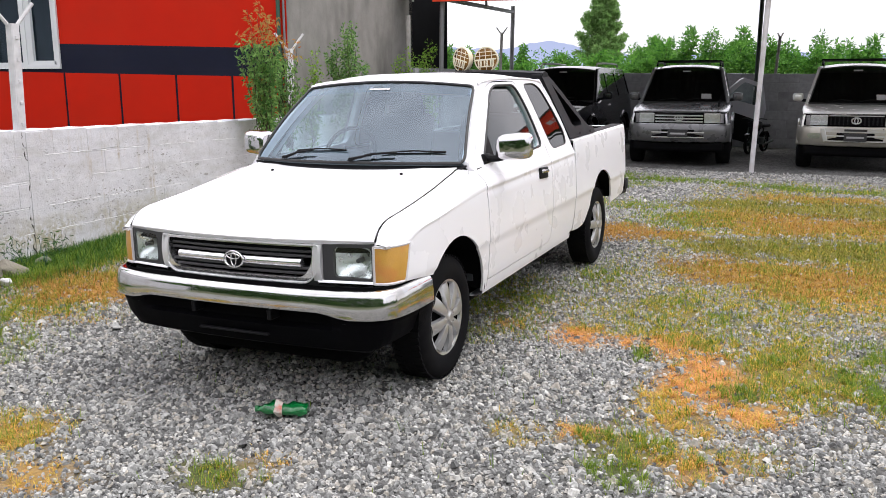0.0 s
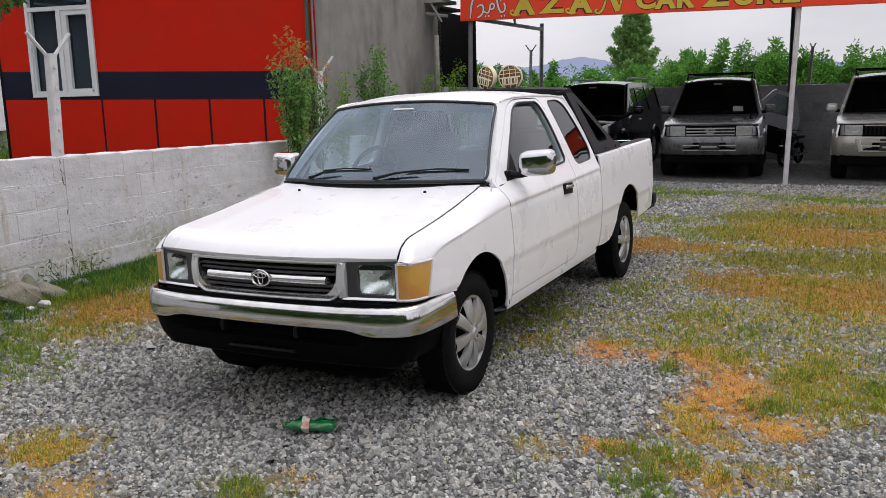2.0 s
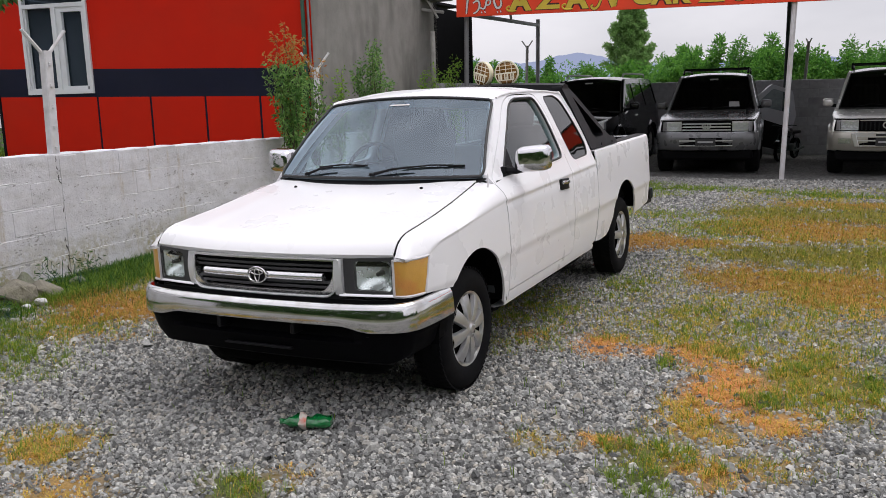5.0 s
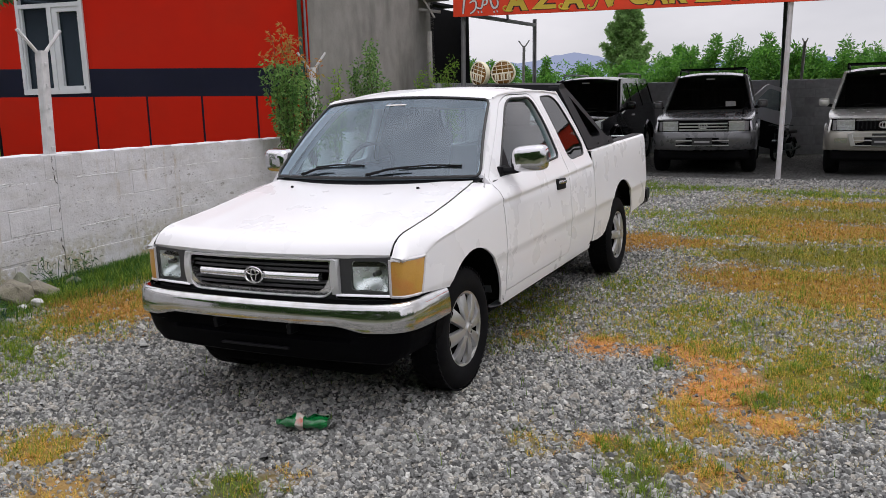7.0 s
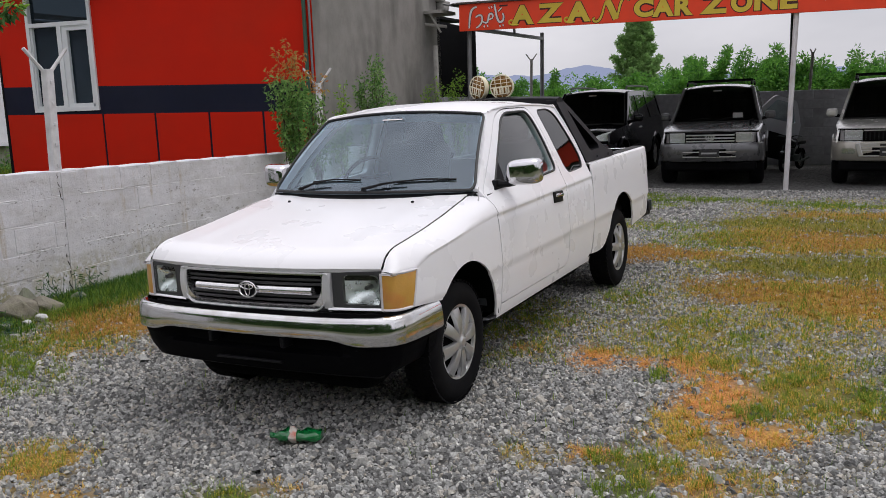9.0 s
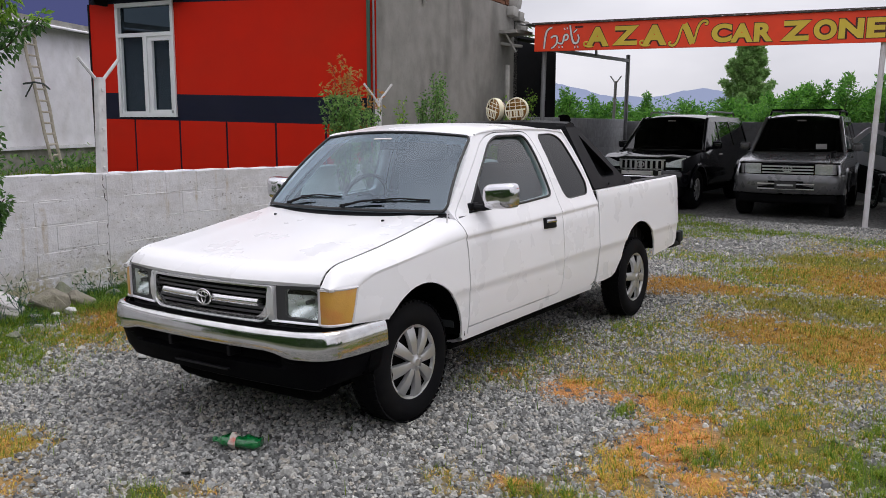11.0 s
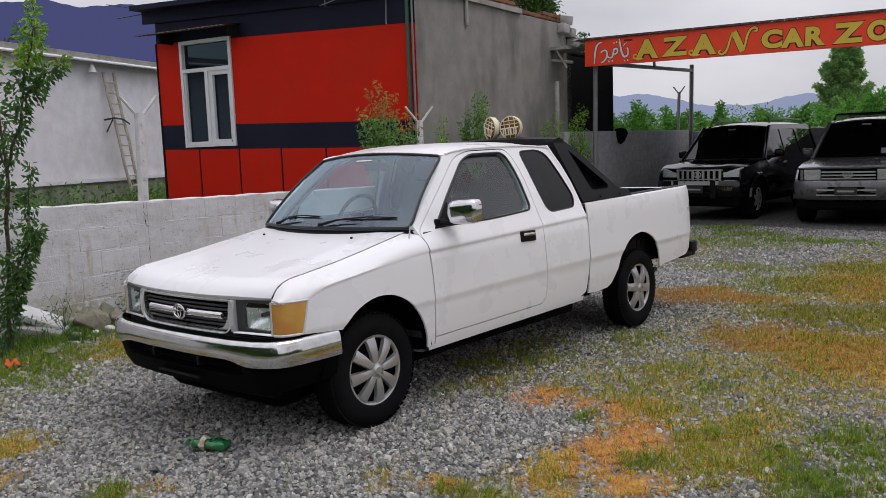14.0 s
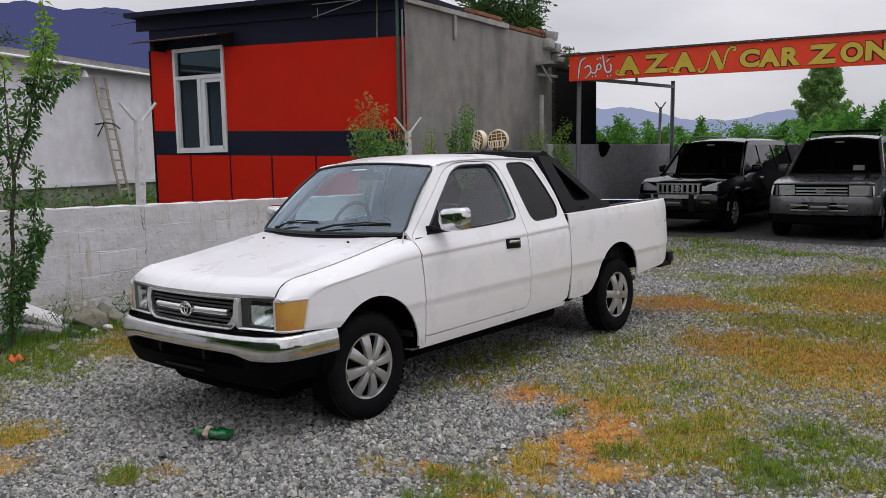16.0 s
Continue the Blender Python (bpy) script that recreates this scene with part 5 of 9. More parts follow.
part("windscreen", grid([[tuple(screen(-1 + 2 * j / 20, 0.01 + 0.98 * k / 10)) for j in range(21)] for k in range(11)]), WINDSCREEN, truck, "clear windscreen")
ring = [(a, 0.0) for a in np.linspace(-0.97, 0.97, 17)] + [(0.99, 0.03)] + [(1.0, b) for b in np.linspace(0.08, 0.94, 10)] + [(0.985, 0.985)] + [(a, 1.0) for a in np.linspace(0.96, -0.96, 15)] + [(-0.985, 0.985)] + [(-1.0, b) for b in np.linspace(0.94, 0.08, 10)] + [(-0.99, 0.03)]
part("tint_band", grid([[tuple(screen(a, b, -0.004)) for a in np.linspace(-0.97, 0.97, 15)] for b in (0.86, 0.92, 0.98)]), TINT_BAND, truck, "blue sun band along the top of the glass")
part("windscreen_seal", tube([tuple(screen(a, b, 0.002)) for a, b in ring + ring[:2]], 0.0085, 8), SEAL, truck)
part("screen_band", grid([[tuple(screen(a, b, -0.004)) for a in np.linspace(-0.97, 0.97, 17)] for b in (0.0, 0.03)]), SEAL, truck)
part("cowl", grid([[(a * 0.66, 0.235 + 0.125 * a * a, 1.033 - 0.014 * a * a), (a * 0.69, 0.255 + 0.16 * a * a, 1.052), (a * 0.72, 0.275 + 0.17 * a * a, 1.068)] for a in np.linspace(-1, 1, 21)]), BLACK_PLASTIC, truck)
part("inspection_sticker", grid([[tuple(screen(a, b, 0.003)) for a in np.linspace(-0.10, 0.14, 7)] for b in (0.885, 0.903)]), SIGN_WHITE, truck)
# wipers
for piv, tip in (((0.10, 0.02), (0.74, 0.125)), ((-0.60, 0.02), (-0.10, 0.135))):
    p0, p1 = screen(*piv, 0.016), screen(*tip, 0.014)
    mid = screen(piv[0] * 0.45 + tip[0] * 0.55, piv[1] * 0.4 + tip[1] * 0.6, 0.030)
    w = part("wiper", join(tube([tuple(p0), tuple(p0.lerp(mid, 0.5) + Vector((0, 0, 0.008))), tuple(mid)], [0.009, 0.0065, 0.005], 6), moved(lathe([(0, 0.02), (0.014, 0.016), (0.018, 0)], 10, "z"), Matrix.Translation(p0 - Vector((0, 0.005, 0.008))))), BLACK_PLASTIC, truck)
    b0, b1 = screen(tip[0] - 0.40, tip[1] - 0.030, 0.012), screen(tip[0] + 0.12, tip[1] - 0.012, 0.012)
    part("wiper_blade", join(tube([tuple(b0), tuple(b0.lerp(b1, 0.5) + Vector((0, -0.006, 0.010))), tuple(b1)], 0.0045, 6), tube([tuple(b0 - Vector((0, 0, 0.004))), tuple(b1 - Vector((0, 0, 0.004)))], 0.004, 4)), BLACK_PLASTIC, w)
part("aerial", join(tube([(0.745, 0.345, 1.01), (0.752, 0.350, 1.035), (0.748, 0.365, 1.10)], [0.010, 0.005, 0.003], 8)), STEEL_WHITE, truck, "short radio aerial")

# cabin
part("dashboard", grid([[(a * 0.70, 0.33 + 0.13 * a * a, 1.06), (a * 0.70, 0.52 + 0.10 * a * a, 1.065), (a * 0.70, 0.78, 1.03), (a * 0.70, 0.86, 0.98), (a * 0.70, 0.86, 0.60)] for a in np.linspace(-1, 1, 13)]), DASH_GREY, truck)
part("instrument_hood", moved(box(-0.20, 0.20, -0.10, 0.10, -0.03, 0.05, 0.03, 3), pose(-0.36, 0.74, 1.06)), DASH_GREY, truck)
wheel_m = pose(-0.36, 0.98, 1.07, 64, 0, 0)
part("steering_wheel", moved(join(lathe([(0.185 + 0.014 * math.cos(t), 0.014 * math.sin(t)) for t in np.linspace(0, 2 * math.pi, 9)], 28, "z"), box(-0.17, 0.17, -0.018, 0.018, -0.012, 0.012, 0.006, 1), box(-0.06, 0.06, -0.05, 0.05, -0.02, 0.02, 0.015, 2)), wheel_m), BLACK_PLASTIC, truck)
part("steering_column", tube([(-0.36, 0.97, 1.06), (-0.36, 0.72, 0.95)], 0.04, 10), DASH_GREY, truck)
for sx in (-0.36, 0.36):
    seat = part("seat", box(sx - 0.25, sx + 0.25, 1.10, 1.62, 0.58, 0.76, 0.06, 3), SEAT_GREY, truck)
    part("backrest", moved(box(-0.24, 0.24, -0.07, 0.07, 0, 0.62, 0.05, 3), pose(sx, 1.62, 0.70, -14, 0, 0)), SEAT_GREY, seat)
    part("headrest", moved(box(-0.13, 0.13, -0.045, 0.045, 0, 0.17, 0.04, 3), pose(sx, 1.78, 1.29, -8, 0, 0)), SEAT_GREY, seat)
part("cabin_floor", join(box(-0.74, 0.74, 0.45, 2.18, 0.40, 0.44), box(-0.74, 0.74, 0.42, 0.46, 0.42, 1.02)), DASH_GREY, truck)
part("headlining", grid([[(a * 0.53, u, 1.515 + 0.03 * (1 - a * a)) for a in np.linspace(-1, 1, 9)] for u in (0.93, 1.4, 2.0)]), SEAT_GREY, truck)
part("inner_mirror", moved(box(-0.11, 0.11, -0.012, 0.012, -0.028, 0.028, 0.01, 2), pose(0.0, 0.86, 1.44, 10, 0, 0)), BLACK_PLASTIC, truck)
both("door_trim", grid([[(side_x(u, 0.9) - 0.075, u, z) for z in (0.45, 0.75, 1.05)] for u in (0.47, 1.0, 1.62, 2.18)]), DASH_GREY, truck)

# load bed
bed_top = lambda u: 1.088 + 0.016 * (u - 2.2)
bed_line = [(2.234, 0.412), (2.228, 0.80), (2.222, 1.06)] + [(u, bed_top(u) - 0.004) for u in (2.23, 2.6, 3.0, 3.5, 3.9, 4.03)] + [(4.075, 1.06), (4.085, 0.80), (4.075, 0.62), (4.04, 0.548), (3.94, 0.510), (3.70, 0.492), (3.45, 0.475), (3.40, 0.462)]
bed_line += arch(3.02, 0.47, 0.365, 4, 166, 20, 0.895) + [(2.625, 0.50), (2.58, 0.44), (2.52, 0.413), (2.38, 0.404)]
bed_skin = sheet(bed_line, [], 0.06, lambda u, z: (bed_x(u, z), u, z), (-0.012, 0, 0), BED_CREASES)
rail = grid([[(bed_x(u, bed_top(u) - 0.004), u, bed_top(u) - 0.004), (bed_x(u, 1.07) - 0.022, u, bed_top(u) + 0.002), (bed_x(u, 1.07) - 0.062, u, bed_top(u) + 0.001), (bed_x(u, 1.07) - 0.066, u, bed_top(u) - 0.03)] for u in np.linspace(2.225, 4.06, 30)])
bed = part("load_bed", box(-0.76, 0.76, 2.225, 2.26, 0.55, 1.085, 0.008, 1), PAINT_WHITE, truck)
both("bed_side", join(bed_skin, rail), PAINT_WHITE, bed, "", 45)
part("tailgate", box(-0.74, 0.74, 4.055, 4.085, 0.56, 1.105, 0.010, 2), PAINT_WHITE, bed)
liner = join(grid([[(0.742, u, 1.09 + 0.016 * (u - 2.2) + 0.004), (0.730 - 0.012 * (k % 2), u, 1.06), (0.722 - 0.012 * (k % 2), u, 0.60)] for k, u in enumerate(np.linspace(2.27, 4.05, 46))]))
part("bed_liner", join(liner, flip(liner), grid([[(x, 2.27 - 0.012 * (k % 2), z) for z in (0.60, 1.085)] for k, x in enumerate(np.linspace(-0.73, 0.73, 30))]),
                       grid([[(x, 4.045 - 0.012 * (k % 2), z) for z in (0.60, 1.10)] for k, x in enumerate(np.linspace(-0.73, 0.73, 30))]),
                       grid([[(x, u, 0.60 + 0.012 * (k % 2)) for u in (2.27, 4.05)] for k, x in enumerate(np.linspace(-0.73, 0.73, 30))]),
                       grid([[(0.66, u, bed_top(u) + 0.006), (0.752, u, bed_top(u) + 0.006), (0.756, u, bed_top(u) - 0.004)] for u in (2.75, 3.4, 4.05)]), flip(grid([[(0.66, u, bed_top(u) + 0.006), (0.752, u, bed_top(u) + 0.006), (0.756, u, bed_top(u) - 0.004)] for u in (2.75, 3.4, 4.05)]))), BLACK_PLASTIC, bed, "black ribbed plastic bed liner", 20)
both("tail_lamp", moved(box(-0.012, 0.012, -0.012, 0.014, -0.13, 0.13, 0.008, 1), pose(0.735, 4.085, 0.86)), surf("red_lamp_lens", (0.35, 0.015, 0.012), 0.2, var=0.05, coat=0.6), truck)

# sports bar
bar_line = [(2.145, 1.570), (2.225, 1.583), (2.305, 1.565), (2.40, 1.505), (2.80, 1.190), (2.86, 1.165), (2.975, 1.160), (2.985, 1.105), (2.245, 1.100), (2.235, 1.12)]
bar_hole = rounded([(2.305, 1.500), (2.35, 1.462), (2.685, 1.210), (2.668, 1.180), (2.45, 1.175), (2.41, 1.205)], 0.025, 3)


def bar_x(u, z):
    return 0.776 - 0.20 * ((z - 1.10) / 0.47) ** 1.05 if z > 1.10 else 0.776


bar_side = sheet(rounded(bar_line, 0.03, 3), [bar_hole], 0.06, lambda u, z: (bar_x(u, z), u, z), (-0.075, 0, 0))
sports_bar = part("sports_bar", capped([[(x, 2.225 + du, 1.555 + dz + 0.022 * (1 - (x / 0.6) ** 2)) for du, dz in ((-0.075, -0.03), (-0.06, 0.02), (0.0, 0.034), (0.06, 0.02), (0.075, -0.03), (0, -0.05))] for x in np.linspace(-0.585, 0.585, 13)]), BLACK_PLASTIC, truck, "black plastic sports bar over the load bed")
both("bar_side", bar_side, BLACK_PLASTIC, sports_bar)
# Dark sheet closes the opening, coloured as the shade inside it.
both("inner_shade", sheet(bar_hole, [], 0.2, lambda u, z: (bar_x(u, z) - 0.07, u, z), (-0.003, 0, 0)), BLACK_MATTE, sports_bar)
for u in (2.50, 2.80):
    both("bolt", moved(lathe([(0, 0.008), (0.010, 0.006), (0.013, 0)], 10, "x"), pose(0.777, u, 1.128)), BLACK_PLASTIC, sports_bar)

# roof lamps with mesh guards
CREAM = surf("yellowed_cream_plastic", (0.72, 0.66, 0.48), 0.5, var=0.1, bump=0)
LAMP_BACK = surf("tarnished_chrome", (0.55, 0.45, 0.30), 0.2, 0.9, var=0.2, scale=20, bump=0.05, stain=(0.25, 0.15, 0.06), stain_amt=0.8, stain_scale=14)
LENS_AMBER = surf("amber_lamp_face", (0.30, 0.15, 0.035), 0.15, 0.3, var=0.3, scale=20, coat=0.8, bump=0.2)
for sx, turn in ((-0.115, -24), (0.085, 8)):
    lamp = thing("roof_lamp", pose(-2.288 + sx, 3.9 + 2.30, 1.685, 0, -turn * 0.6, turn) @ Matrix.Scale(0.93, 4), "round yellowed spot lamp with a white mesh guard", "lamp", "lamps on the sports bar")
    part("shell", moved(lathe([(0.0, 0.085), (0.045, 0.08), (0.078, 0.058), (0.093, 0.025), (0.098, -0.01), (0.090, -0.012)], 28, "y"), pose(0, 0, 0)), LAMP_BACK, lamp, "tarnished chrome bowl")
    part("lens", lathe([(0.0, -0.008), (0.06, -0.006), (0.090, 0.0)], 28, "y"), LENS_AMBER, lamp)
    part("guard", join(lathe([(0.092, -0.012), (0.100, -0.016), (0.103, -0.005), (0.098, 0.03)], 28, "y"), *[tube([(x, -0.022, -math.sqrt(0.0094 - x * x)), (x, -0.026, math.sqrt(0.0094 - x * x))], 0.0028, 5) for x in (-0.05, 0, 0.05)], *[tube([(-math.sqrt(0.0094 - z * z), -0.022, z), (math.sqrt(0.0094 - z * z), -0.026, z)], 0.0028, 5) for z in (0.03, 0.06)]), CREAM, lamp)
    part("word_bar", join(box(-0.088, 0.088, -0.031, -0.027, -0.008, 0.004, 0.002, 1), *[box(x - 0.006, x + 0.006, -0.031, -0.027, -0.055, -0.008, 0.002, 1) for x in (-0.062, -0.04, -0.012, 0.012, 0.04, 0.062)], box(-0.066, 0.066, -0.031, -0.027, -0.062, -0.054, 0.002, 1)), CREAM, lamp)
    part("foot", join(box(-0.02, 0.02, 0.0, 0.05, -0.115, -0.08, 0.006, 1), box(-0.045, 0.045, 0.0, 0.06, -0.125, -0.108, 0.004, 1)), BLACK_PLASTIC, lamp)


# front face
def face_u(x):
    return -0.700 + 0.072 * (abs(x) / 0.72) ** 2


UPRIGHT = surf("bright_satin_chrome", (0.78, 0.78, 0.79), 0.3, 0.45, var=0.06, bump=0.03)
DARK_GREY = surf("dark_grey_trim", (0.045, 0.045, 0.048), 0.4, var=0.1, bump=0.05)
part("nose_panel", grid([[(x, face_u(x) + 0.075, z) for z in (0.58, 0.70, 0.83)] for x in np.linspace(-0.74, 0.74, 25)]), BLACK_MATTE, truck)
GRILLE_MID = 0.718


def face_box(x0, x1, z0, z1, d0, d1, n=10, bulge=0.0):
    """A bar across the curved front between x0 and x1, its faces d0 and d1 in front of the curve."""
    rws = []
    for x in np.linspace(x0, x1, n):
        rws.append([(x, face_u(x) - d0, z0), (x, face_u(x) - d1 + 0.003, z0), (x, face_u(x) - d1 - bulge * 0.7, z0 + (z1 - z0) * 0.25), (x, face_u(x) - d1 - bulge, (z0 + z1) / 2), (x, face_u(x) - d1 - bulge * 0.7, z0 + (z1 - z0) * 0.75), (x, face_u(x) - d1 + 0.003, z1), (x, face_u(x) - d0, z1)])
    return capped(rws)


outer = rounded([(-0.447, 0.806), (0.447, 0.806), (0.447, 0.70), (0.40, 0.628), (-0.40, 0.628), (-0.447, 0.70)], [0.012, 0.012, 0.05, 0.06, 0.06, 0.05], 4)
inner = rounded([(-0.415, 0.795), (0.415, 0.795), (0.415, 0.715), (0.368, 0.652), (-0.368, 0.652), (-0.415, 0.715)], [0.015, 0.015, 0.04, 0.05, 0.05, 0.04], 4)
lamp_gap = rounded([(0.515, 0.662), (0.692, 0.656), (0.692, 0.799), (0.515, 0.797)], 0.022, 3)
part("front_frame", sheet([(-0.706, 0.600), (0.706, 0.600), (0.706, 0.822), (-0.706, 0.822)], [outer, lamp_gap, [(-x, z) for x, z in lamp_gap[::-1]]], 0.05, lambda x, z: (x, face_u(x) + 0.004, z), (0, 0.05, 0)), TRIM_SILVER, truck, "dark satin front panel round the lamps")
grille = part("grille", sheet(outer, [inner], 0.04, lambda x, z: (x, face_u(x) - 0.012 - 0.008 * math.sin(max(0, min(1, (z - 0.62) / 0.18)) * math.pi), z), (0, 0.05, 0)), GRILLE_CHROME, truck, "chrome-framed black grille")
part("grille_edge", tube([(x, face_u(x) - 0.019, z) for x, z in refined(outer, 0.05) + refined(outer, 0.05)[:2]], 0.0042, 6), UPRIGHT, grille, "bright chrome edge")
for z in (0.668, 0.690, 0.748, 0.770):
    part("slat", face_box(-0.405, 0.405, z - 0.0065, z + 0.0065, -0.04, 0.0, 12), DARK_GREY, grille)
part("grille_back", grid([[(x, face_u(x) + 0.038, z) for z in (0.63, 0.80)] for x in np.linspace(-0.43, 0.43, 9)]), BLACK_MATTE, grille)
part("centre_bar", face_box(-0.355, 0.355, GRILLE_MID - 0.019, GRILLE_MID + 0.017, -0.02, 0.010, 16, 0.008), GRILLE_CHROME, grille, "chrome centre bar")
ring = lambda rx, rz, w, cz: tube([(rx * math.cos(t), -0.725, cz + rz * math.sin(t)) for t in np.linspace(0, 2 * math.pi, 25)], w, 6)
badge = part("badge", moved(lathe([(0.0, -0.004), (0.9, -0.003), (1.0, 0.004)], 24, "y"), Matrix.Translation((0, -0.716, GRILLE_MID)) @ Matrix.Diagonal((0.053, 1, 0.037, 1))), BLACK_PLASTIC, grille, "oval badge")
part("badge_ring", join(ring(0.054, 0.038, 0.0048, GRILLE_MID), ring(0.015, 0.032, 0.0034, GRILLE_MID + 0.001), ring(0.035, 0.012, 0.0034, GRILLE_MID + 0.014)), GRILLE_CHROME, badge, "chrome ring")
for sgn in (1, -1):
    fl = (lambda g: g) if sgn > 0 else flip
    head = part("headlamp", fl(sheet(rounded([(0.462, 0.646), (0.703, 0.640), (0.703, 0.815), (0.462, 0.812)], 0.008, 2), [rounded([(0.515, 0.662), (0.692, 0.656), (0.692, 0.799), (0.515, 0.797)], 0.022, 3)], 0.05, lambda x, z: (x, face_u(x) - 0.004, z), (0, 0.06, 0))), DARK_GREY, truck, "rectangular glass headlamp")
    part("lamp_bowl", fl(grid([[(0.603 + 0.094 * a, face_u(0.603 + 0.094 * a) + 0.008 + 0.060 * (1 - a * a) * (1 - b * b), 0.7275 + 0.076 * b) for a in np.linspace(-1, 1, 15)] for b in np.linspace(-1, 1, 13)])), REFLECTOR, head)
    part("bulb", fl(moved(lathe([(0, -0.05), (0.010, -0.045), (0.013, 0.0)], 10, "y"), pose(0.620, face_u(0.6) + 0.062, 0.735))), DARK_GREY, head)
    part("lamp_glass", fl(sheet(rounded([(0.513, 0.660), (0.694, 0.654), (0.694, 0.801), (0.513, 0.799)], 0.022, 3), [], 0.05, lambda x, z: (x, face_u(x) - 0.004 - 0.006 * math.sin((x - 0.50) / 0.208 * math.pi), z))), LAMP_GLASS, head)
    part("upright", fl(face_box(0.420, 0.460, 0.640, 0.808, -0.03, 0.014, 4, 0.012)), UPRIGHT, grille, "chrome upright")
    part("lower_trim", fl(face_box(0.44, 0.704, 0.624, 0.646, -0.04, 0.010, 10, 0.006)), CHROME_CLEAN, grille, "chrome lamp sill")
    curve = [(0.706, -0.640), (0.735, -0.637), (0.760, -0.624), (0.782, -0.594), (0.796, -0.552), (0.803, -0.515), (0.806, -0.483)]
    along = lambda f, z: (lambda g: (ip(g, np.linspace(0, 1, 7), [q[0] for q in curve]), ip(g, np.linspace(0, 1, 7), [q[1] for q in curve])))(f * (1 - 0.20 * (0.806 - z) / 0.17))
    lens_rows = [[(along(f, z)[0] + o * 0.6, along(f, z)[1] - o * 0.5, z) for z, o in ((0.640, 0), (0.65, 0.003), (0.72, 0.005), (0.795, 0.003), (0.803, 0))] for f in np.linspace(0, 1, 9)]
    corner = part("corner_lamp", fl(grid(lens_rows)), AMBER, truck, "faded amber corner lamp")
    rim = [(*along(f, 0.637), 0.637) for f in np.linspace(0, 1, 8)] + [(*along(1, z), z) for z in (0.70, 0.76)] + [(*along(f, 0.806), 0.806) for f in np.linspace(1, 0, 8)]
    part("lamp_rim", fl(tube([(x, u, z) for x, u, z in rim + rim[:2]], 0.0072, 6)), STEEL_WHITE, corner, "dull pale rim")

# bumper
BP = [(0.0, -0.782), (0.25, -0.777), (0.50, -0.762), (0.66, -0.742), (0.730, -0.718), (0.780, -0.682), (0.808, -0.630), (0.822, -0.55), (0.828, -0.43), (0.828, -0.300)]
half_line = [(ip(s, np.linspace(0, 1, len(BP)), [p[0] for p in BP]), ip(s, np.linspace(0, 1, len(BP)), [p[1] for p in BP])) for s in np.linspace(0, 1, 34)]
full = [(-x, u) for x, u in half_line[:0:-1]] + half_line


def bumper_row(x, u, nx, nu, zs, os_):
    return [(x + nx * o, u + nu * o, z) for z, o in zip(zs, os_)]


rows, val = [], []
for i, (x, u) in enumerate(full):
    a, b = Vector(full[max(i - 1, 0)]), Vector(full[min(i + 1, len(full) - 1)])
    t = (b - a).normalized()
    nx, nu = t.y, -t.x
    if Vector((nx, nu)).dot(Vector((x * 0.4, u))) < 0:
        nx, nu = -nx, -nu
    end = ip(abs(x), [0.50, 0.60], [0.0, 1.0])
    zb = 0.512 - 0.026 * end
    zt = 0.615 + 0.006 * ip(abs(x), [0.5, 0.86], [0, 1])
    rows.append(bumper_row(x, u, nx, nu, (zt - 0.004, zt, zt - 0.004, zt - 0.014, zt - 0.027, (zt + zb) / 2, zb + 0.012, zb + 0.003, zb), (-0.06, -0.024, -0.012, -0.004, 0.002, 0.0080, 0.0108, 0.006, -0.03)))
    slot = ip(abs(x), [0.50, 0.55], [1.0, 0.0])
    side = ip(abs(x), [0.70, 0.85], [0.0, 1.0])
    val.append(bumper_row(x, u, nx, nu, (zb + 0.02, zb - 0.005, zb - 0.025, 0.462, 0.440, 0.425, 0.380, 0.325 + 0.03 * side, 0.300 + 0.05 * side), (-0.03, -0.022, -0.022 - 0.06 * slot, -0.022 - 0.06 * slot, -0.030 - 0.045 * slot, -0.032, -0.045, -0.075, -0.13)))
part("front_bumper", grid(rows), CHROME, truck, "scuffed chrome front bumper")
part("air_dam", grid(val), DAM_BLACK, truck, "black plastic air dam below the bumper")
part("dam_rib", join(*[box(x - 0.012, x + 0.012, -0.775, -0.70, 0.455, 0.505, 0.004, 1) for x in (-0.22, 0.22)], box(-0.20, 0.20, -0.765, -0.74, 0.375, 0.385, 0.003, 1)), BLACK_PLASTIC, truck)
# The black filler also stands in for the lamps' shade on the ledge.
part("bumper_filler_and_shade", join(grid([[(x * 0.965, u + 0.032, z) for z in (0.575, 0.630)] for x, u in full[1:-1]])), BLACK_MATTE, truck)

# sills, underbody, wheel wells
both("sill", grid([[(0.805, u, 0.385 + 0.012 * (u - 0.5)), (0.796, u, 0.352 + 0.012 * (u - 0.5)), (0.74, u, 0.335 + 0.012 * (u - 0.5)), (0.62, u, 0.33)] for u in np.linspace(0.42, 2.16, 12)]), PAINT_WHITE, truck)
part("underbody", join(box(-0.60, 0.60, -0.60, 2.6, 0.33, 0.42), box(-0.74, 0.74, 2.2, 4.05, 0.52, 0.58)), BLACK_MATTE, truck)
# Three low boxes, added to block light and deepen the dark beneath.
part("front_light_block", box(-0.54, 0.54, -0.52, -0.26, 0.18, 0.36, 0.08, 3), BLACK_MATTE, truck)
part("floor_light_block", box(-0.70, 0.70, 0.46, 2.2, 0.27, 0.36, 0.03, 1), BLACK_MATTE, truck)
part("middle_light_block", box(-0.46, 0.46, -0.40, 0.9, 0.18, 0.38, 0.04, 1), BLACK_MATTE, truck)
both("chassis_rail", join(box(0.34, 0.42, -0.5, 2.7, 0.24, 0.36, 0.01, 1)), BLACK_MATTE, truck)
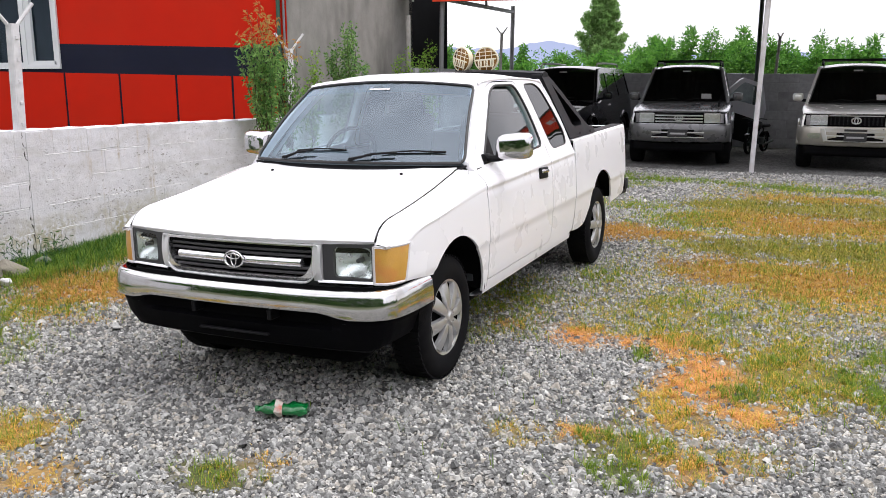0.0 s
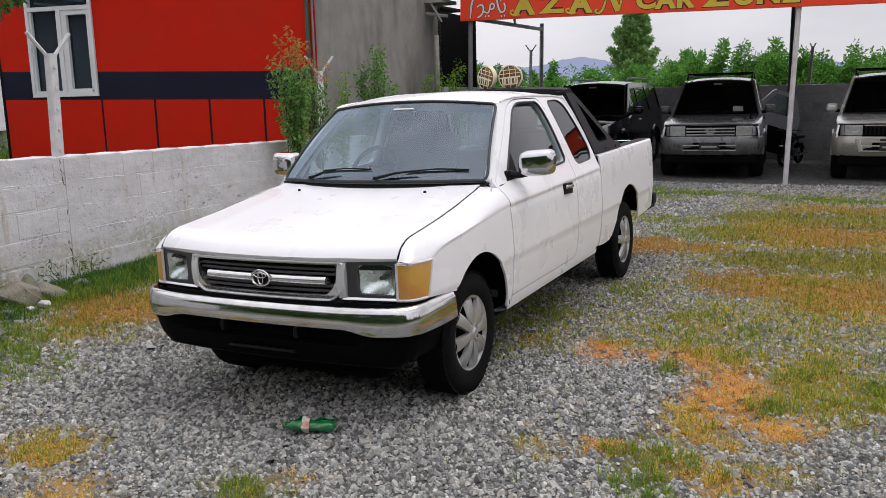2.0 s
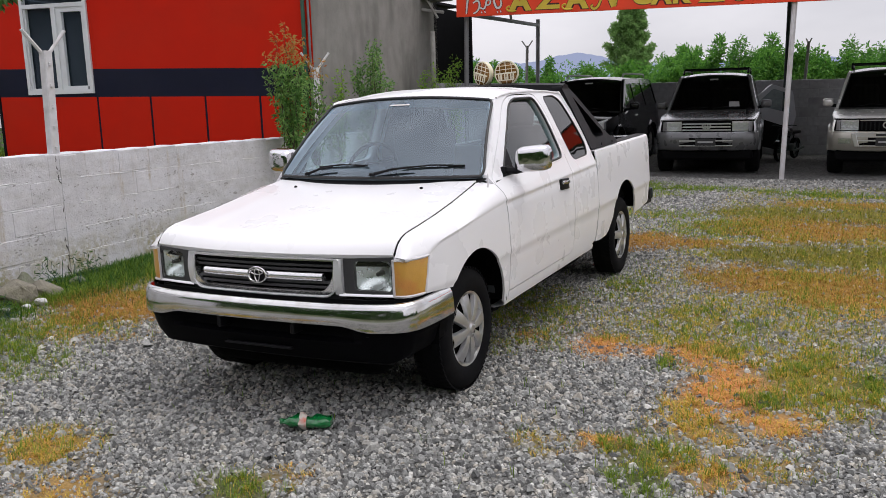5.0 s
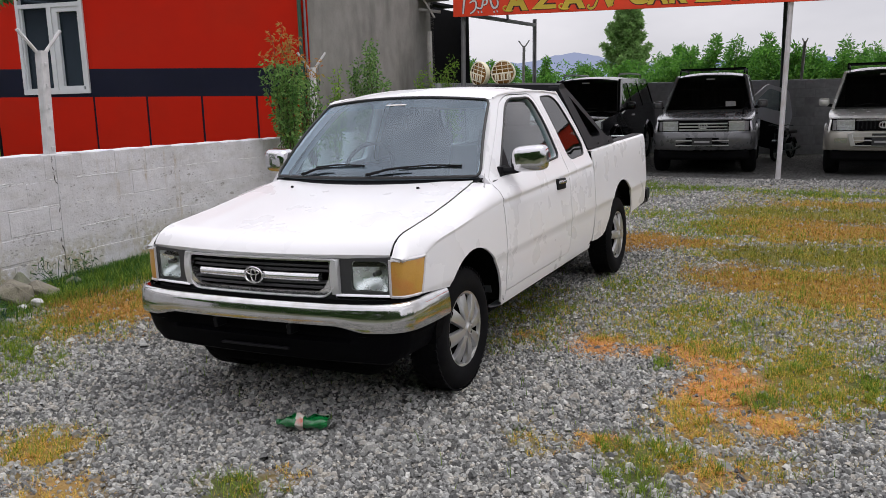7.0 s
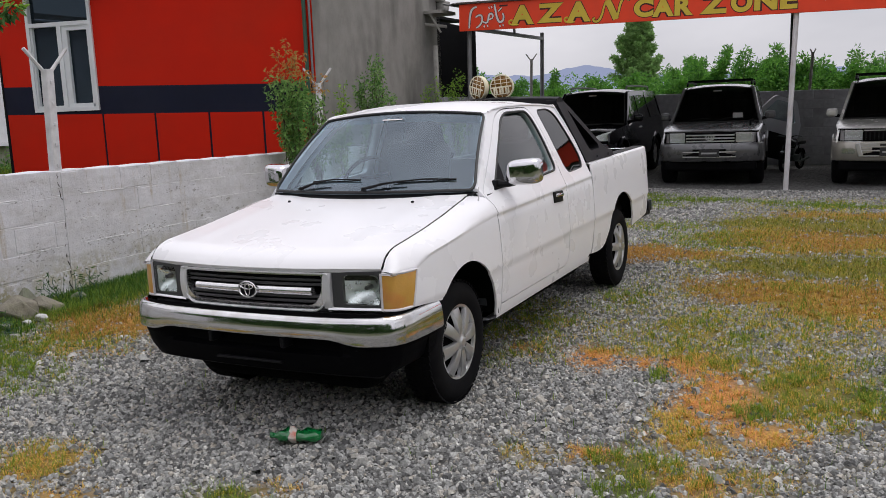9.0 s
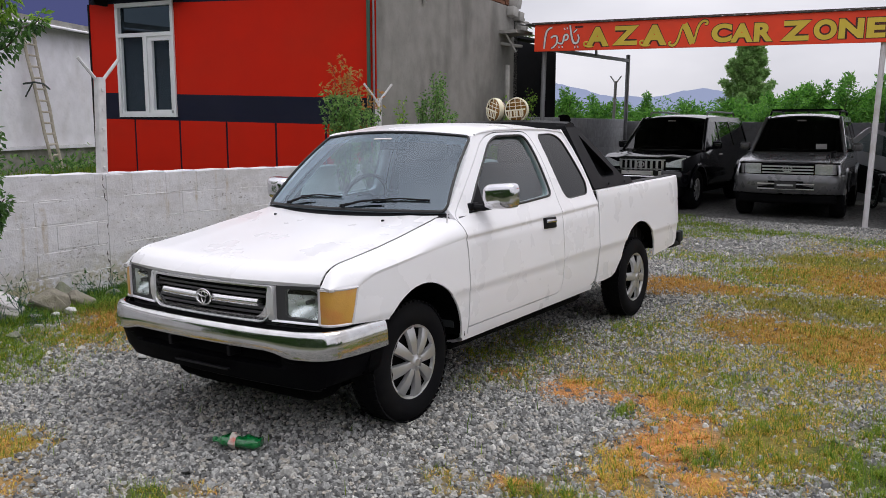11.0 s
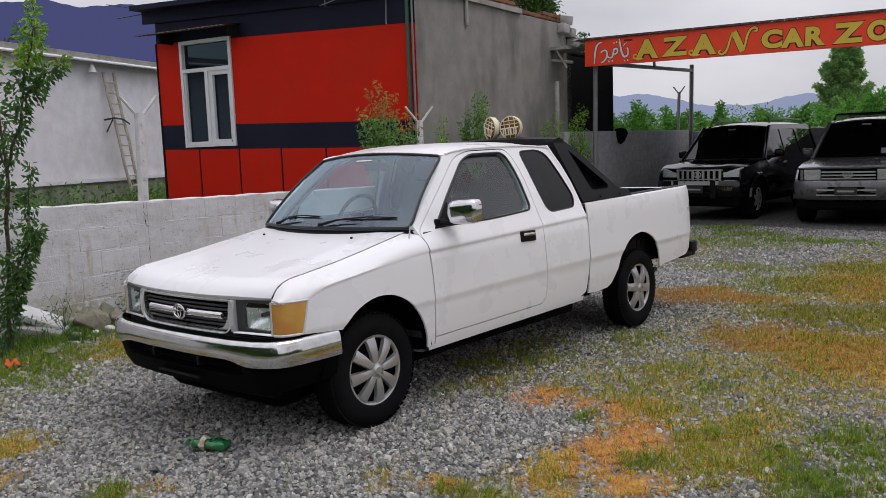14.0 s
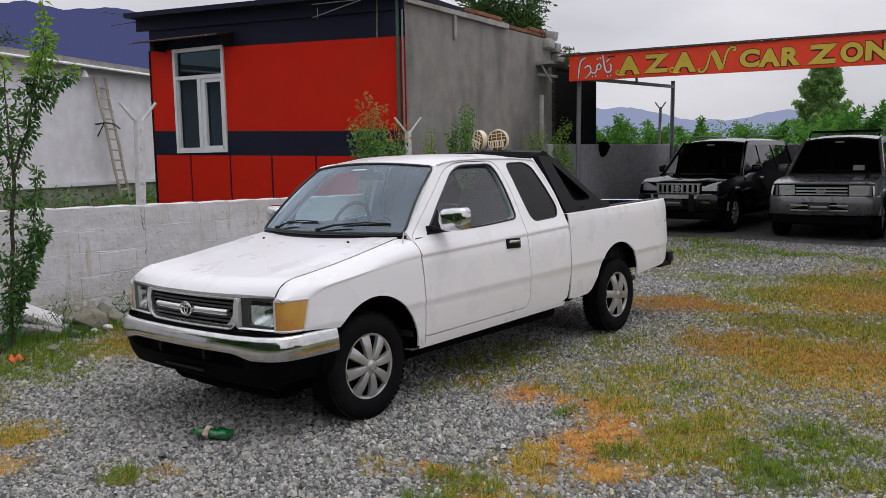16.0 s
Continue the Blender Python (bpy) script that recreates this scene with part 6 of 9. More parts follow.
both("rear_rail", box(0.34, 0.42, 2.6, 4.12, 0.43, 0.53, 0.01, 1), BLACK_MATTE, truck)
part("rear_axle", tube([(-0.7, 3.085, 0.325), (0.7, 3.085, 0.325)], 0.05, 8), BLACK_MATTE, truck)
for cu in (0.01, 3.075):
    well = [[(x, cu + 0.43 * math.cos(t), 0.335 + 0.43 * math.sin(t)) for x in (0.808, 0.62, 0.50)] for t in np.linspace(0.10 if cu < 1 else 0.44, math.pi - (0.06 if cu < 1 else 0.44), 19)]
    cheek = [[(0.50, cu + r * math.cos(t), 0.335 + r * math.sin(t)) for r in (0.02, 0.43)] for t in np.linspace(0.06, math.pi - 0.06, 13)]
    g = join(grid(well), grid(cheek))
    both("wheel_well", g, BLACK_MATTE, truck)
# rear bumper
rb = part("rear_bumper", join(box(-0.78, 0.78, 4.10, 4.19, 0.465, 0.60, 0.025, 3)), BLACK_PLASTIC, truck, "black rear step bumper")
both("bumper_end", join(box(0.69, 0.785, 3.90, 4.13, 0.465, 0.515, 0.018, 2), box(0.74, 0.788, 4.09, 4.17, 0.466, 0.60, 0.018, 2)), BLACK_PLASTIC, rb, "black rounded end cap")
both("bumper_strip", box(0.745, 0.796, 4.155, 4.20, 0.50, 0.606, 0.014, 2), STEEL_DARK, rb, "dull steel corner strip")
part("exhaust", tube([(0.45, 3.6, 0.36), (0.46, 4.0, 0.34)], 0.025, 8), STEEL_DARK, truck)


# wheels
def tyre_geo(r, w, rim_r):
    prof = [(rim_r - 0.012, -w / 2 + 0.012), (rim_r, -w / 2 + 0.004), (rim_r + (r - rim_r) * 0.45, -w / 2 - 0.006), (r - 0.035, -w / 2 + 0.002), (r - 0.012, -w / 2 + 0.016), (r, -w / 2 + 0.034), (r + 0.003, 0), (r, w / 2 - 0.034), (r - 0.012, w / 2 - 0.016), (r - 0.035, w / 2 - 0.002), (rim_r + (r - rim_r) * 0.45, w / 2 + 0.006), (rim_r, w / 2 - 0.004), (rim_r - 0.012, w / 2 - 0.012)]
    base = lathe(prof, 48, "x")
    blocks = []
    for k in range(56):
        for row, sg in enumerate((-1, 0, 1)):
            a = 2 * math.pi * (k + 0.5 * (row % 2)) / 56
            blocks.append(moved(box(-0.022, 0.022, -0.014, 0.014, -0.006, 0.0022), pose(0, 0, 0, math.degrees(a), 0, 0) @ Matrix.Translation((sg * 0.054, 0, r + 0.001)) @ pose(0, 0, 0, 0, 0, 14 * sg)))
    return base, join(*blocks)


def spoke_cover(n, rim_r, style):
    """A wheel cover that faces +x."""
    dish = lathe([(0.030, -0.012), (0.07, -0.014), (rim_r - 0.03, -0.026), (rim_r - 0.022, -0.020)], 48, "x")
    rim = lathe([(rim_r - 0.026, -0.012), (rim_r - 0.020, 0.002), (rim_r - 0.006, 0.006), (rim_r + 0.004, 0.0), (rim_r + 0.004, -0.012)], 48, "x")
    spokes = []
    for k in range(n):
        m = pose(0, 0, 0, 360 * k / n, 0, 0)
        if style == "petal":
            w0, w1 = 0.020, 0.038
        else:
            w0, w1 = 0.038, 0.024
        prof = []
        for t in np.linspace(0, 1, 7):
            rr = 0.045 + (rim_r - 0.018 - 0.045) * t
            hw = w0 + (w1 - w0) * t ** (0.8 if style == "petal" else 1.4)
            if style != "petal" and t > 0.7:
                hw += 0.05 * (t - 0.7)
            x = 0.020 + 0.008 * math.sin(t * math.pi) - 0.016 * t
            prof.append([(x - 0.022, -hw, rr), (x, -hw * 0.86, rr), (x + 0.006, 0, rr), (x, hw * 0.86, rr), (x - 0.022, hw, rr)])
        spokes.append(moved(grid(prof), m))
    hub = lathe([(0.0, 0.030), (0.020, 0.030), (0.026, 0.025), (0.036, 0.022), (0.054, 0.018), (0.058, 0.002)], 32, "x")
    nuts = [moved(lathe([(0, 0.026), (0.006, 0.025), (0.008, 0.010)], 8, "x"), pose(0, 0.043 * math.cos(t), 0.046 * math.sin(t))) for t in np.linspace(0, 2 * math.pi, 7)[:-1]]
    return dish, rim, spokes, hub, nuts


TYRE, TREAD = tyre_geo(0.322, 0.185, 0.205)
for x, u, n, style in ((0.685, 0.0, 8, "petal"), (0.685, 3.085, 6, "star"), (-0.685, 0.0, 8, "petal"), (-0.685, 3.085, 6, "star")):
    root_m = pose(x, u, 0.325, 8 if style == "petal" else 22, 0, 0 if x > 0 else 180)
    w = part("wheel", moved(lathe([(0.20, 0.06), (0.19, -0.07), (0.06, -0.08), (0.0, -0.08)], 32, "x"), root_m), BLACK_MATTE, truck)
    tyre = part("tyre", moved(TYRE, root_m), RUBBER, w, "black rubber tyre")
    part("tread", moved(TREAD, root_m), RUBBER, w)
    dish, rim, spokes, hub, nuts = spoke_cover(n, 0.205, style)
    m2 = root_m @ Matrix.Translation((0.078, 0, 0))
    part("cover_dish", moved(dish, m2), BLACK_MATTE, w)
    part("rim", moved(rim, m2), RIM_SILVER, w, "silver wheel cover rim")
    for s in spokes:
        part("spoke", moved(s, m2), RIM_SILVER, w)
    part("hub_cap", moved(join(hub, *nuts), m2), RIM_SILVER, w)


# ---- parked cars under the canopy ----
SILVER = surf("silver_car_paint", (0.44, 0.44, 0.46), 0.22, 0.6, var=0.05, bump=0, coat=0.6, stain=(0.42, 0.41, 0.40), stain_amt=0.4, stain_scale=2)
CHAMPAGNE = surf("champagne_car_paint", (0.86, 0.85, 0.82), 0.24, 0.3, var=0.05, bump=0, coat=0.6, stain=(0.58, 0.54, 0.47), stain_amt=0.4, stain_scale=2)
GREY_LOWER = surf("grey_lower_paint", (0.12, 0.12, 0.125), 0.28, 0.3, var=0.06, bump=0, coat=0.5)
GOLD_LOWER = surf("beige_lower_paint", (0.38, 0.36, 0.315), 0.32, 0.4, var=0.06, bump=0, coat=0.5)
BLACK_PAINT = surf("black_car_paint", (0.004, 0.004, 0.006), 0.09, 0.0, var=0.05, bump=0, coat=0.3, spec=0.35)
SUV_REFLECTOR = surf("dim_lamp_reflector", (0.66, 0.65, 0.68), 0.2, 0.6, var=0.2, scale=25, bump=0.4, bscale=50, bdist=0.006)
CLEAR_REFLECTOR = surf("clear_lamp_reflector", (0.86, 0.86, 0.88), 0.22, 0.35, var=0.2, scale=25, bump=0.4, bscale=50, bdist=0.006)
SUV_GLASS = glass("dark_car_glass", (0.03, 0.032, 0.035), 0.06)
PLATE = surf("black_number_plate", (0.02, 0.02, 0.022), 0.5, var=0.1, bump=0)
BAR_CHROME = surf("satin_chrome", (0.62, 0.62, 0.63), 0.30, 0.7, var=0.05, bump=0)
GREY_MARK = surf("grey_marking", (0.35, 0.35, 0.35), 0.5, var=0.1, bump=0)


def suv(name, m, label, upper, lower, style):
    """A boxy off-road estate, nose towards -y, front axle over the origin. style: 'old' has a square face, 'new' a rounded one."""
    new_style = style == "new"
    car = thing(name, m, label, "car", "cars under the canopy")
    wb, tail, wide, top = (2.79, 3.86, 0.91, 1.80) if new_style else (2.675, 3.72, 0.885, 1.80)
    nose = -0.70

    def sx(u, z):
        x = ip(z, [0.40, 0.55, 0.80, 0.86, 1.02, 1.10, 1.20, 1.70, 1.80], [wide - 0.05, wide - 0.012, wide - 0.004, wide - 0.025, wide - 0.035, wide - 0.055, wide - 0.08, wide - 0.215, wide - 0.26])
        if u < 0.1:
            x -= (0.13 if new_style else 0.07) * ((0.1 - u) / 0.85) ** 2.2
        if u > tail - 0.5:
            x -= 0.07 * ((u - tail + 0.5) / 0.5) ** 2
        if z > 1.1 and u < 1.3:
            x -= 0.05 * ((1.3 - u) / 0.9) ** 2
        return x

    place = lambda u, z: (sx(u, z), u, z)
    zh = 1.07 if new_style else 1.05
    low = [(-0.62, 0.50), (-0.66, 0.62), (-0.66, 0.80), (-0.62, 0.93), (-0.40, zh - 0.07), (0.0, zh - 0.02), (0.42, zh + 0.02), (0.50, 1.10), (tail - 0.03, 1.10), (tail, 0.90), (tail, 0.50), (tail - 0.35, 0.46)]
    low += arch(wb, 0.37, 0.44, 12, 168, 12) + [(wb - 0.55, 0.42), (0.55, 0.42)] + arch(0.0, 0.37, 0.44, 12, 160, 12)
    both("body_side", sheet(low, [], 0.11, place, (-0.03, 0, 0)), upper, car)
    both("lower_cladding", grid([[(sx(u, 0.6) + 0.006, u, 0.68), (sx(u, 0.6) + 0.018, u, 0.60), (sx(u, 0.6) + 0.004, u, 0.45), (sx(u, 0.6) - 0.08, u, 0.41)] for u in np.linspace(0.47, wb - 0.47, 10)]), lower, car)
    both("rear_cladding", grid([[(sx(u, 0.6) + 0.006, u, 0.70), (sx(u, 0.6) + 0.018, u, 0.60), (sx(u, 0.6) - 0.02, u, 0.46)] for u in np.linspace(wb + 0.46, tail, 5)]), lower, car)
    for cu in (0.0, wb):
        flare = [[(sx(cu, 0.7) + o, cu + r * math.cos(t), 0.37 + r * math.sin(t)) for r, o in ((0.50, -0.004), (0.475, 0.026), (0.435, 0.03), (0.43, -0.05))] for t in np.linspace(0.12, math.pi - 0.12, 15)]
        both("wheel_arch", grid(flare), lower, car)
        both("wheel_well", join(grid([[(x, cu + 0.45 * math.cos(t), 0.37 + 0.45 * math.sin(t)) for x in (wide - 0.06, 0.5)] for t in np.linspace(0, math.pi, 11)])), BLACK_MATTE, car)
    # glasshouse
    ws_u, ws_top = 0.45, 1.08
    gh = [(0.47, 1.10), (0.62, 1.24), (ws_top + 0.02, 1.70), (ws_top + 0.22, 1.755), (tail - 0.55, 1.755), (tail - 0.30, 1.70), (tail - 0.06, 1.12), (tail - 0.04, 1.10)]
    wins = [[(0.72, 1.17), (1.14, 1.64), (1.56, 1.66), (1.56, 1.16)], [(1.66, 1.16), (1.66, 1.66), (2.42, 1.66), (2.52, 1.17)], [(2.62, 1.18), (2.55, 1.66), (tail - 0.42, 1.64), (tail - 0.24, 1.20)]]
    wins = [rounded(w, 0.04, 3) for w in wins]
    both("glasshouse", sheet(gh, wins, 0.10, place, (-0.04, 0, 0)), upper, car)
    for w in wins:
        both("side_window", sheet(w, [], 0.2, lambda u, z: (sx(u, z) - 0.012, u, z)), SUV_GLASS, car)
    both("door_handle", box(sx(1.4, 1.0) - 0.005, sx(1.4, 1.0) + 0.02, 1.32, 1.50, 0.985, 1.02, 0.008, 1), lower if not new_style else BAR_CHROME, car)
    roof_rows = []
    for k in range(13):
        v = k / 12
        ue = ws_top + 0.03 + (tail - 0.30 - ws_top - 0.03) * v
        ze = 1.70 + 0.055 * min(1, v * 5) * min(1, (1 - v) * 5)
        roof_rows.append([(a * sx(ue, ze), ue - 0.07 * (1 - a * a) * (1 - v), ze + 0.055 * (1 - abs(a) ** 3)) for a in np.linspace(-1, 1, 13)])
    part("roof", grid(roof_rows), upper, car)
    ws = lambda a, b: (a * ((sx(ws_u, 1.10) - 0.06) * (1 - b) + (sx(ws_top, 1.70) - 0.05) * b), (ws_u - 0.14 * (1 - a * a)) * (1 - b) + (ws_top - 0.07 * (1 - a * a)) * b, 1.10 * (1 - b) + (1.70 + 0.05 * (1 - a * a)) * b)
    part("windscreen", grid([[ws(a, b) for a in np.linspace(-1, 1, 13)] for b in np.linspace(0, 1, 7)]), SUV_GLASS, car, "dark windscreen")
    for sgn in (1, -1):
        part("a_pillar", tube([(ws(sgn, b)[0] + sgn * 0.028, ws(sgn, b)[1] + 0.012, ws(sgn, b)[2]) for b in np.linspace(-0.02, 1.03, 8)], 0.032, 8), upper, car)
    part("screen_seal", tube([ws(a, b) for a, b in [(a, 0) for a in np.linspace(-1, 1, 11)] + [(1, b) for b in np.linspace(0.1, 1, 6)] + [(a, 1) for a in np.linspace(0.9, -1, 11)] + [(-1, b) for b in np.linspace(0.9, 0, 6)]], 0.014, 6), SEAL, car)
    for a0, a1 in ((-0.6, -0.1), (0.05, 0.55)):
        part("wiper", tube([ws(a0, 0.05), ws((a0 + a1) / 2, 0.10), ws(a1, 0.08)], 0.01, 5), BLACK_PLASTIC, car)
    part("dashboard", box(-0.72, 0.72, 0.45, 0.85, 0.9, 1.09, 0.03, 2), BLACK_MATTE, car)
    for x in (-0.37, 0.37):
        part("seat", box(x - 0.24, x + 0.24, 1.3, 1.45, 0.7, 1.5, 0.06, 2), SEAT_GREY, car)
    part("cabin_back", box(-0.66, 0.66, tail - 0.35, tail - 0.3, 0.5, 1.65), BLACK_MATTE, car)
    part("tailgate", grid([[(a * sx(u, z), u, z) for a in np.linspace(-1, 1, 7)] for u, z in ((tail, 0.46), (tail, 0.9), (tail - 0.04, 1.10), (tail - 0.30, 1.70))]), upper, car)
    # bonnet
    hood = []
    for k in range(13):
        v = k / 12
        row = []
        for a in np.linspace(-1, 1, 17):
            uf = -0.66 + (0.14 if new_style else 0.06) * a * a
            ur = 0.32 + 0.14 * a * a
            u = uf + (ur - uf) * v ** 1.3
            x = a * (sx(u, 0.95) - 0.015)
            z = ip(u, [-0.70, -0.64, -0.55, -0.3, 0.1, 0.5], [0.92, 0.955, 0.985, zh - 0.03, zh + 0.015, 1.10]) - 0.02 * abs(a) ** 4
            if new_style:
                z += 0.022 * math.exp(-((abs(a) - 0.55) / 0.14) ** 2) * v
            row.append((x, u, z))
        hood.append(row)
    part("bonnet", grid(hood), upper, car)
    part("cowl", grid([[(a * 0.78, 0.30 + 0.14 * a * a, zh), (a * 0.78, 0.33 + 0.13 * a * a, 1.105)] for a in np.linspace(-1, 1, 9)]), BLACK_MATTE, car)
    # face
    fu = lambda x: -0.70 + (0.16 if new_style else 0.07) * (abs(x) / 0.82) ** 2
    part("nose_panel", grid([[(x, fu(x) + 0.05, z) for z in (0.50, 0.75, 0.96)] for x in np.linspace(-0.80, 0.80, 15)]), BLACK_MATTE, car)
    gw = 0.44 if new_style else 0.41
    fbox = lambda x0, x1, z0, z1, d0, d1: capped([[(x, fu(x) - d0, z0), (x, fu(x) - d1, z0 + 0.004), (x, fu(x) - d1, z1 - 0.004), (x, fu(x) - d0, z1)] for x in np.linspace(x0, x1, 9)])
    grille = part("grille", fbox(-gw, gw, 0.765, 0.925, -0.05, -0.012), BLACK_MATTE, car, "dark grille with bright bars")
    if new_style:
        part("grille_frame", join(fbox(-gw - 0.01, gw + 0.01, 0.918, 0.945, -0.03, 0.012), fbox(-gw + 0.02, gw - 0.02, 0.755, 0.775, -0.03, 0.012)), BAR_CHROME, grille)
        for x in np.linspace(-gw + 0.03, gw - 0.03, 9):
            part("grille_bar", fbox(x - 0.02, x + 0.02, 0.775, 0.918, -0.02, 0.010), BAR_CHROME, grille)
    elif upper is SILVER:
        for z in (0.785, 0.838, 0.892):
            part("grille_bar", fbox(-gw, gw, z - 0.014, z + 0.014, -0.02, 0.006), BAR_CHROME, grille)
    else:
        for x in np.linspace(-gw + 0.03, gw - 0.03, 13):
            part("grille_bar", fbox(x - 0.012, x + 0.012, 0.775, 0.918, -0.03, 0.0), BLACK_PLASTIC, grille)
        part("grille_frame", join(fbox(-gw, gw, 0.918, 0.935, -0.03, 0.012)), BAR_CHROME, grille)
    part("badge", join(tube([(0.07 * math.cos(t), fu(0) - 0.022, 0.85 + 0.05 * math.sin(t)) for t in np.linspace(0, 2 * math.pi, 17)], 0.010, 6), tube([(0.025 * math.cos(t), fu(0) - 0.022, 0.85 + 0.045 * math.sin(t)) for t in np.linspace(0, 2 * math.pi, 13)], 0.008, 5)), BAR_CHROME, grille, "oval chrome badge")
    for sgn in (1, -1):
        fl = (lambda g: g) if sgn > 0 else flip
        z0, z1 = (0.80, 0.98) if new_style else (0.765, 0.935)
        xo = 0.80 if new_style else 0.70
        hl = part("headlamp", fl(grid([[(x, fu(x) + 0.03, z0), (x, fu(x) + 0.035, (z0 + z1) / 2), (x, fu(x) + 0.03, z1 - (0.12 * (1 - (x - gw) / (xo - gw)) ** 1.3 if new_style else 0))] for x in np.linspace(gw + 0.02, xo, 7)])), CLEAR_REFLECTOR if new_style else SUV_REFLECTOR, car, "clear headlamp")
        top_fn = lambda x: z1 - (0.12 * (1 - (x - gw) / (xo - gw)) ** 1.3 if new_style else 0)
        part("lamp_glass", fl(grid([[(x, fu(x) - 0.012, z0), (x, fu(x) - 0.016, (z0 + z1) / 2), (x, fu(x) - 0.004, top_fn(x))] for x in np.linspace(gw + 0.015, xo, 7)])), LAMP_GLASS, hl)
        if not new_style:
            part("indicator", fl(grid([[(x, u, z) for z in (0.765, 0.85, 0.93)] for x, u in ((0.705, fu(0.7) - 0.01), (0.76, -0.60), (0.80, -0.52), (0.825, -0.42))])), SUV_REFLECTOR, car, "wrap-round indicator")
        arm = part("mirror", fl(moved(box(-0.095, 0.095, -0.05, 0.06, -0.075, 0.075, 0.05, 4), pose(wide + 0.075, 0.80, 1.20))), GREY_LOWER if upper is SILVER else upper, car, "door mirror")
        part("mirror_arm", fl(tube([(wide - 0.09, 0.80, 1.13), (wide + 0.02, 0.80, 1.15)], 0.03, 6)), BLACK_PLASTIC, arm)
    # bumper
    bp = [(0.0, -0.86), (0.4, -0.85), (0.66, -0.81), (0.80, -0.72), (0.875, -0.58), (0.895, -0.46)]
    line_ = [(ip(s, np.linspace(0, 1, 6), [q[0] for q in bp]), ip(s, np.linspace(0, 1, 6), [q[1] for q in bp])) for s in np.linspace(0, 1, 20)]
    line_ = [(-x, u) for x, u in line_[:0:-1]] + line_
    prof = ((0.755, 0.10), (0.745, 0.03), (0.70, 0.0), (0.58, 0.0), (0.50, 0.02), (0.44, 0.06), (0.42, 0.14))
    part("front_bumper", grid([[(x * (1 - o * 0.35), u + o, z) for z, o in prof] for x, u in line_]), lower, car)
    fb = lambda x0, x1, z0, z1, d: capped([[(x, -0.86 + 0.06 * (x / 0.7) ** 2 - d, z0), (x, -0.86 + 0.06 * (x / 0.7) ** 2 - d, z1), (x, -0.80, z1), (x, -0.80, z0)] for x in np.linspace(x0, x1, 9)])
    part("air_intake", fb(-0.44, 0.44, 0.505, 0.655, 0.003), BLACK_MATTE, car)
    part("intake_bar", fb(-0.45, 0.45, 0.595, 0.615, 0.010), BAR_CHROME if not new_style else BLACK_PLASTIC, car)
    part("intake_bar", fb(-0.45, 0.45, 0.510, 0.530, 0.010), BAR_CHROME if not new_style else BLACK_PLASTIC, car)
    plate = part("number_plate", fb(-0.17, 0.17, 0.520, 0.645, 0.022), PLATE, car, "number plate")
    part("plate_mark", fb(-0.13, 0.13, 0.57, 0.60, 0.026), GREY_MARK, plate)
    if new_style:
        guard = part("nudge_bar", fb(-0.46, 0.46, 0.665, 0.735, 0.03), BAR_CHROME, car, "chrome nudge bar")
        for x in (-0.36, 0.36):
            part("bar_leg", fb(x - 0.05, x + 0.05, 0.42, 0.745, 0.035), BLACK_PLASTIC, guard)
        for x in (-0.62, 0.62):
            part("fog_lamp", moved(box(-0.09, 0.09, -0.01, 0.01, -0.04, 0.04, 0.01, 1), pose(x, -0.835, 0.60, 0, 0, 12 if x > 0 else -12)), LAMP_GLASS, car)
    elif upper is CHAMPAGNE:
        part("bumper_bar", fb(-0.46, 0.46, 0.665, 0.735, 0.012), BAR_CHROME, car, "chrome bumper insert")
        part("insert_mark", fb(-0.17, 0.17, 0.682, 0.718, 0.016), PLATE, car)
        for sgn in (1, -1):
            part("insert_end", moved(box(-0.035, 0.035, -0.01, 0.012, -0.11, 0.11, 0.008, 1), pose(sgn * 0.47, -0.845, 0.62, 0, sgn * 16, 0)), BAR_CHROME, car)
            part("fog_lamp", moved(box(-0.10, 0.10, -0.01, 0.01, -0.045, 0.045, 0.008, 1), pose(sgn * 0.63, -0.83, 0.60, 0, 0, sgn * 12)), LAMP_GLASS, car)
    else:
        part("bonnet_badge", tube([(0.66, -0.40, 1.05), (0.66, -0.42, 1.13), (0.72, -0.42, 1.14)], 0.03, 6), BLACK_PLASTIC, car, "black parking mirror")
    # roof rails
    for sgn in (1, -1):
        fl = (lambda g: g) if sgn > 0 else flip
        rl = part("roof_rail", fl(tube([(0.60, 1.30, 1.79), (0.60, 1.38, 1.85), (0.60, 2.2, 1.865), (0.60, tail - 0.72, 1.85), (0.60, tail - 0.64, 1.79)], 0.02, 6)), BLACK_PLASTIC if not new_style else GREY_MARK, car)
    if not new_style:
        for u in (1.55, 2.6):
            part("cross_rail", tube([(-0.62, u, 1.88), (0.62, u, 1.88)], 0.018, 6), BLACK_PLASTIC, car)
    part("screen_mark", grid([[(lambda q: (q[0], q[1] - 0.006, q[2] + 0.004))(ws(a, b)) for a in np.linspace(-0.12, 0.12, 5)] for b in (0.86, 0.90)]), GREY_MARK, car)
    if not new_style:
        part("screen_permit", grid([[(lambda q: (q[0], q[1] - 0.004, q[2] + 0.003))(ws(a, b)) for a in np.linspace(0.42, 0.66, 4)] for b in (0.10, 0.24)]), GREY_MARK, car)
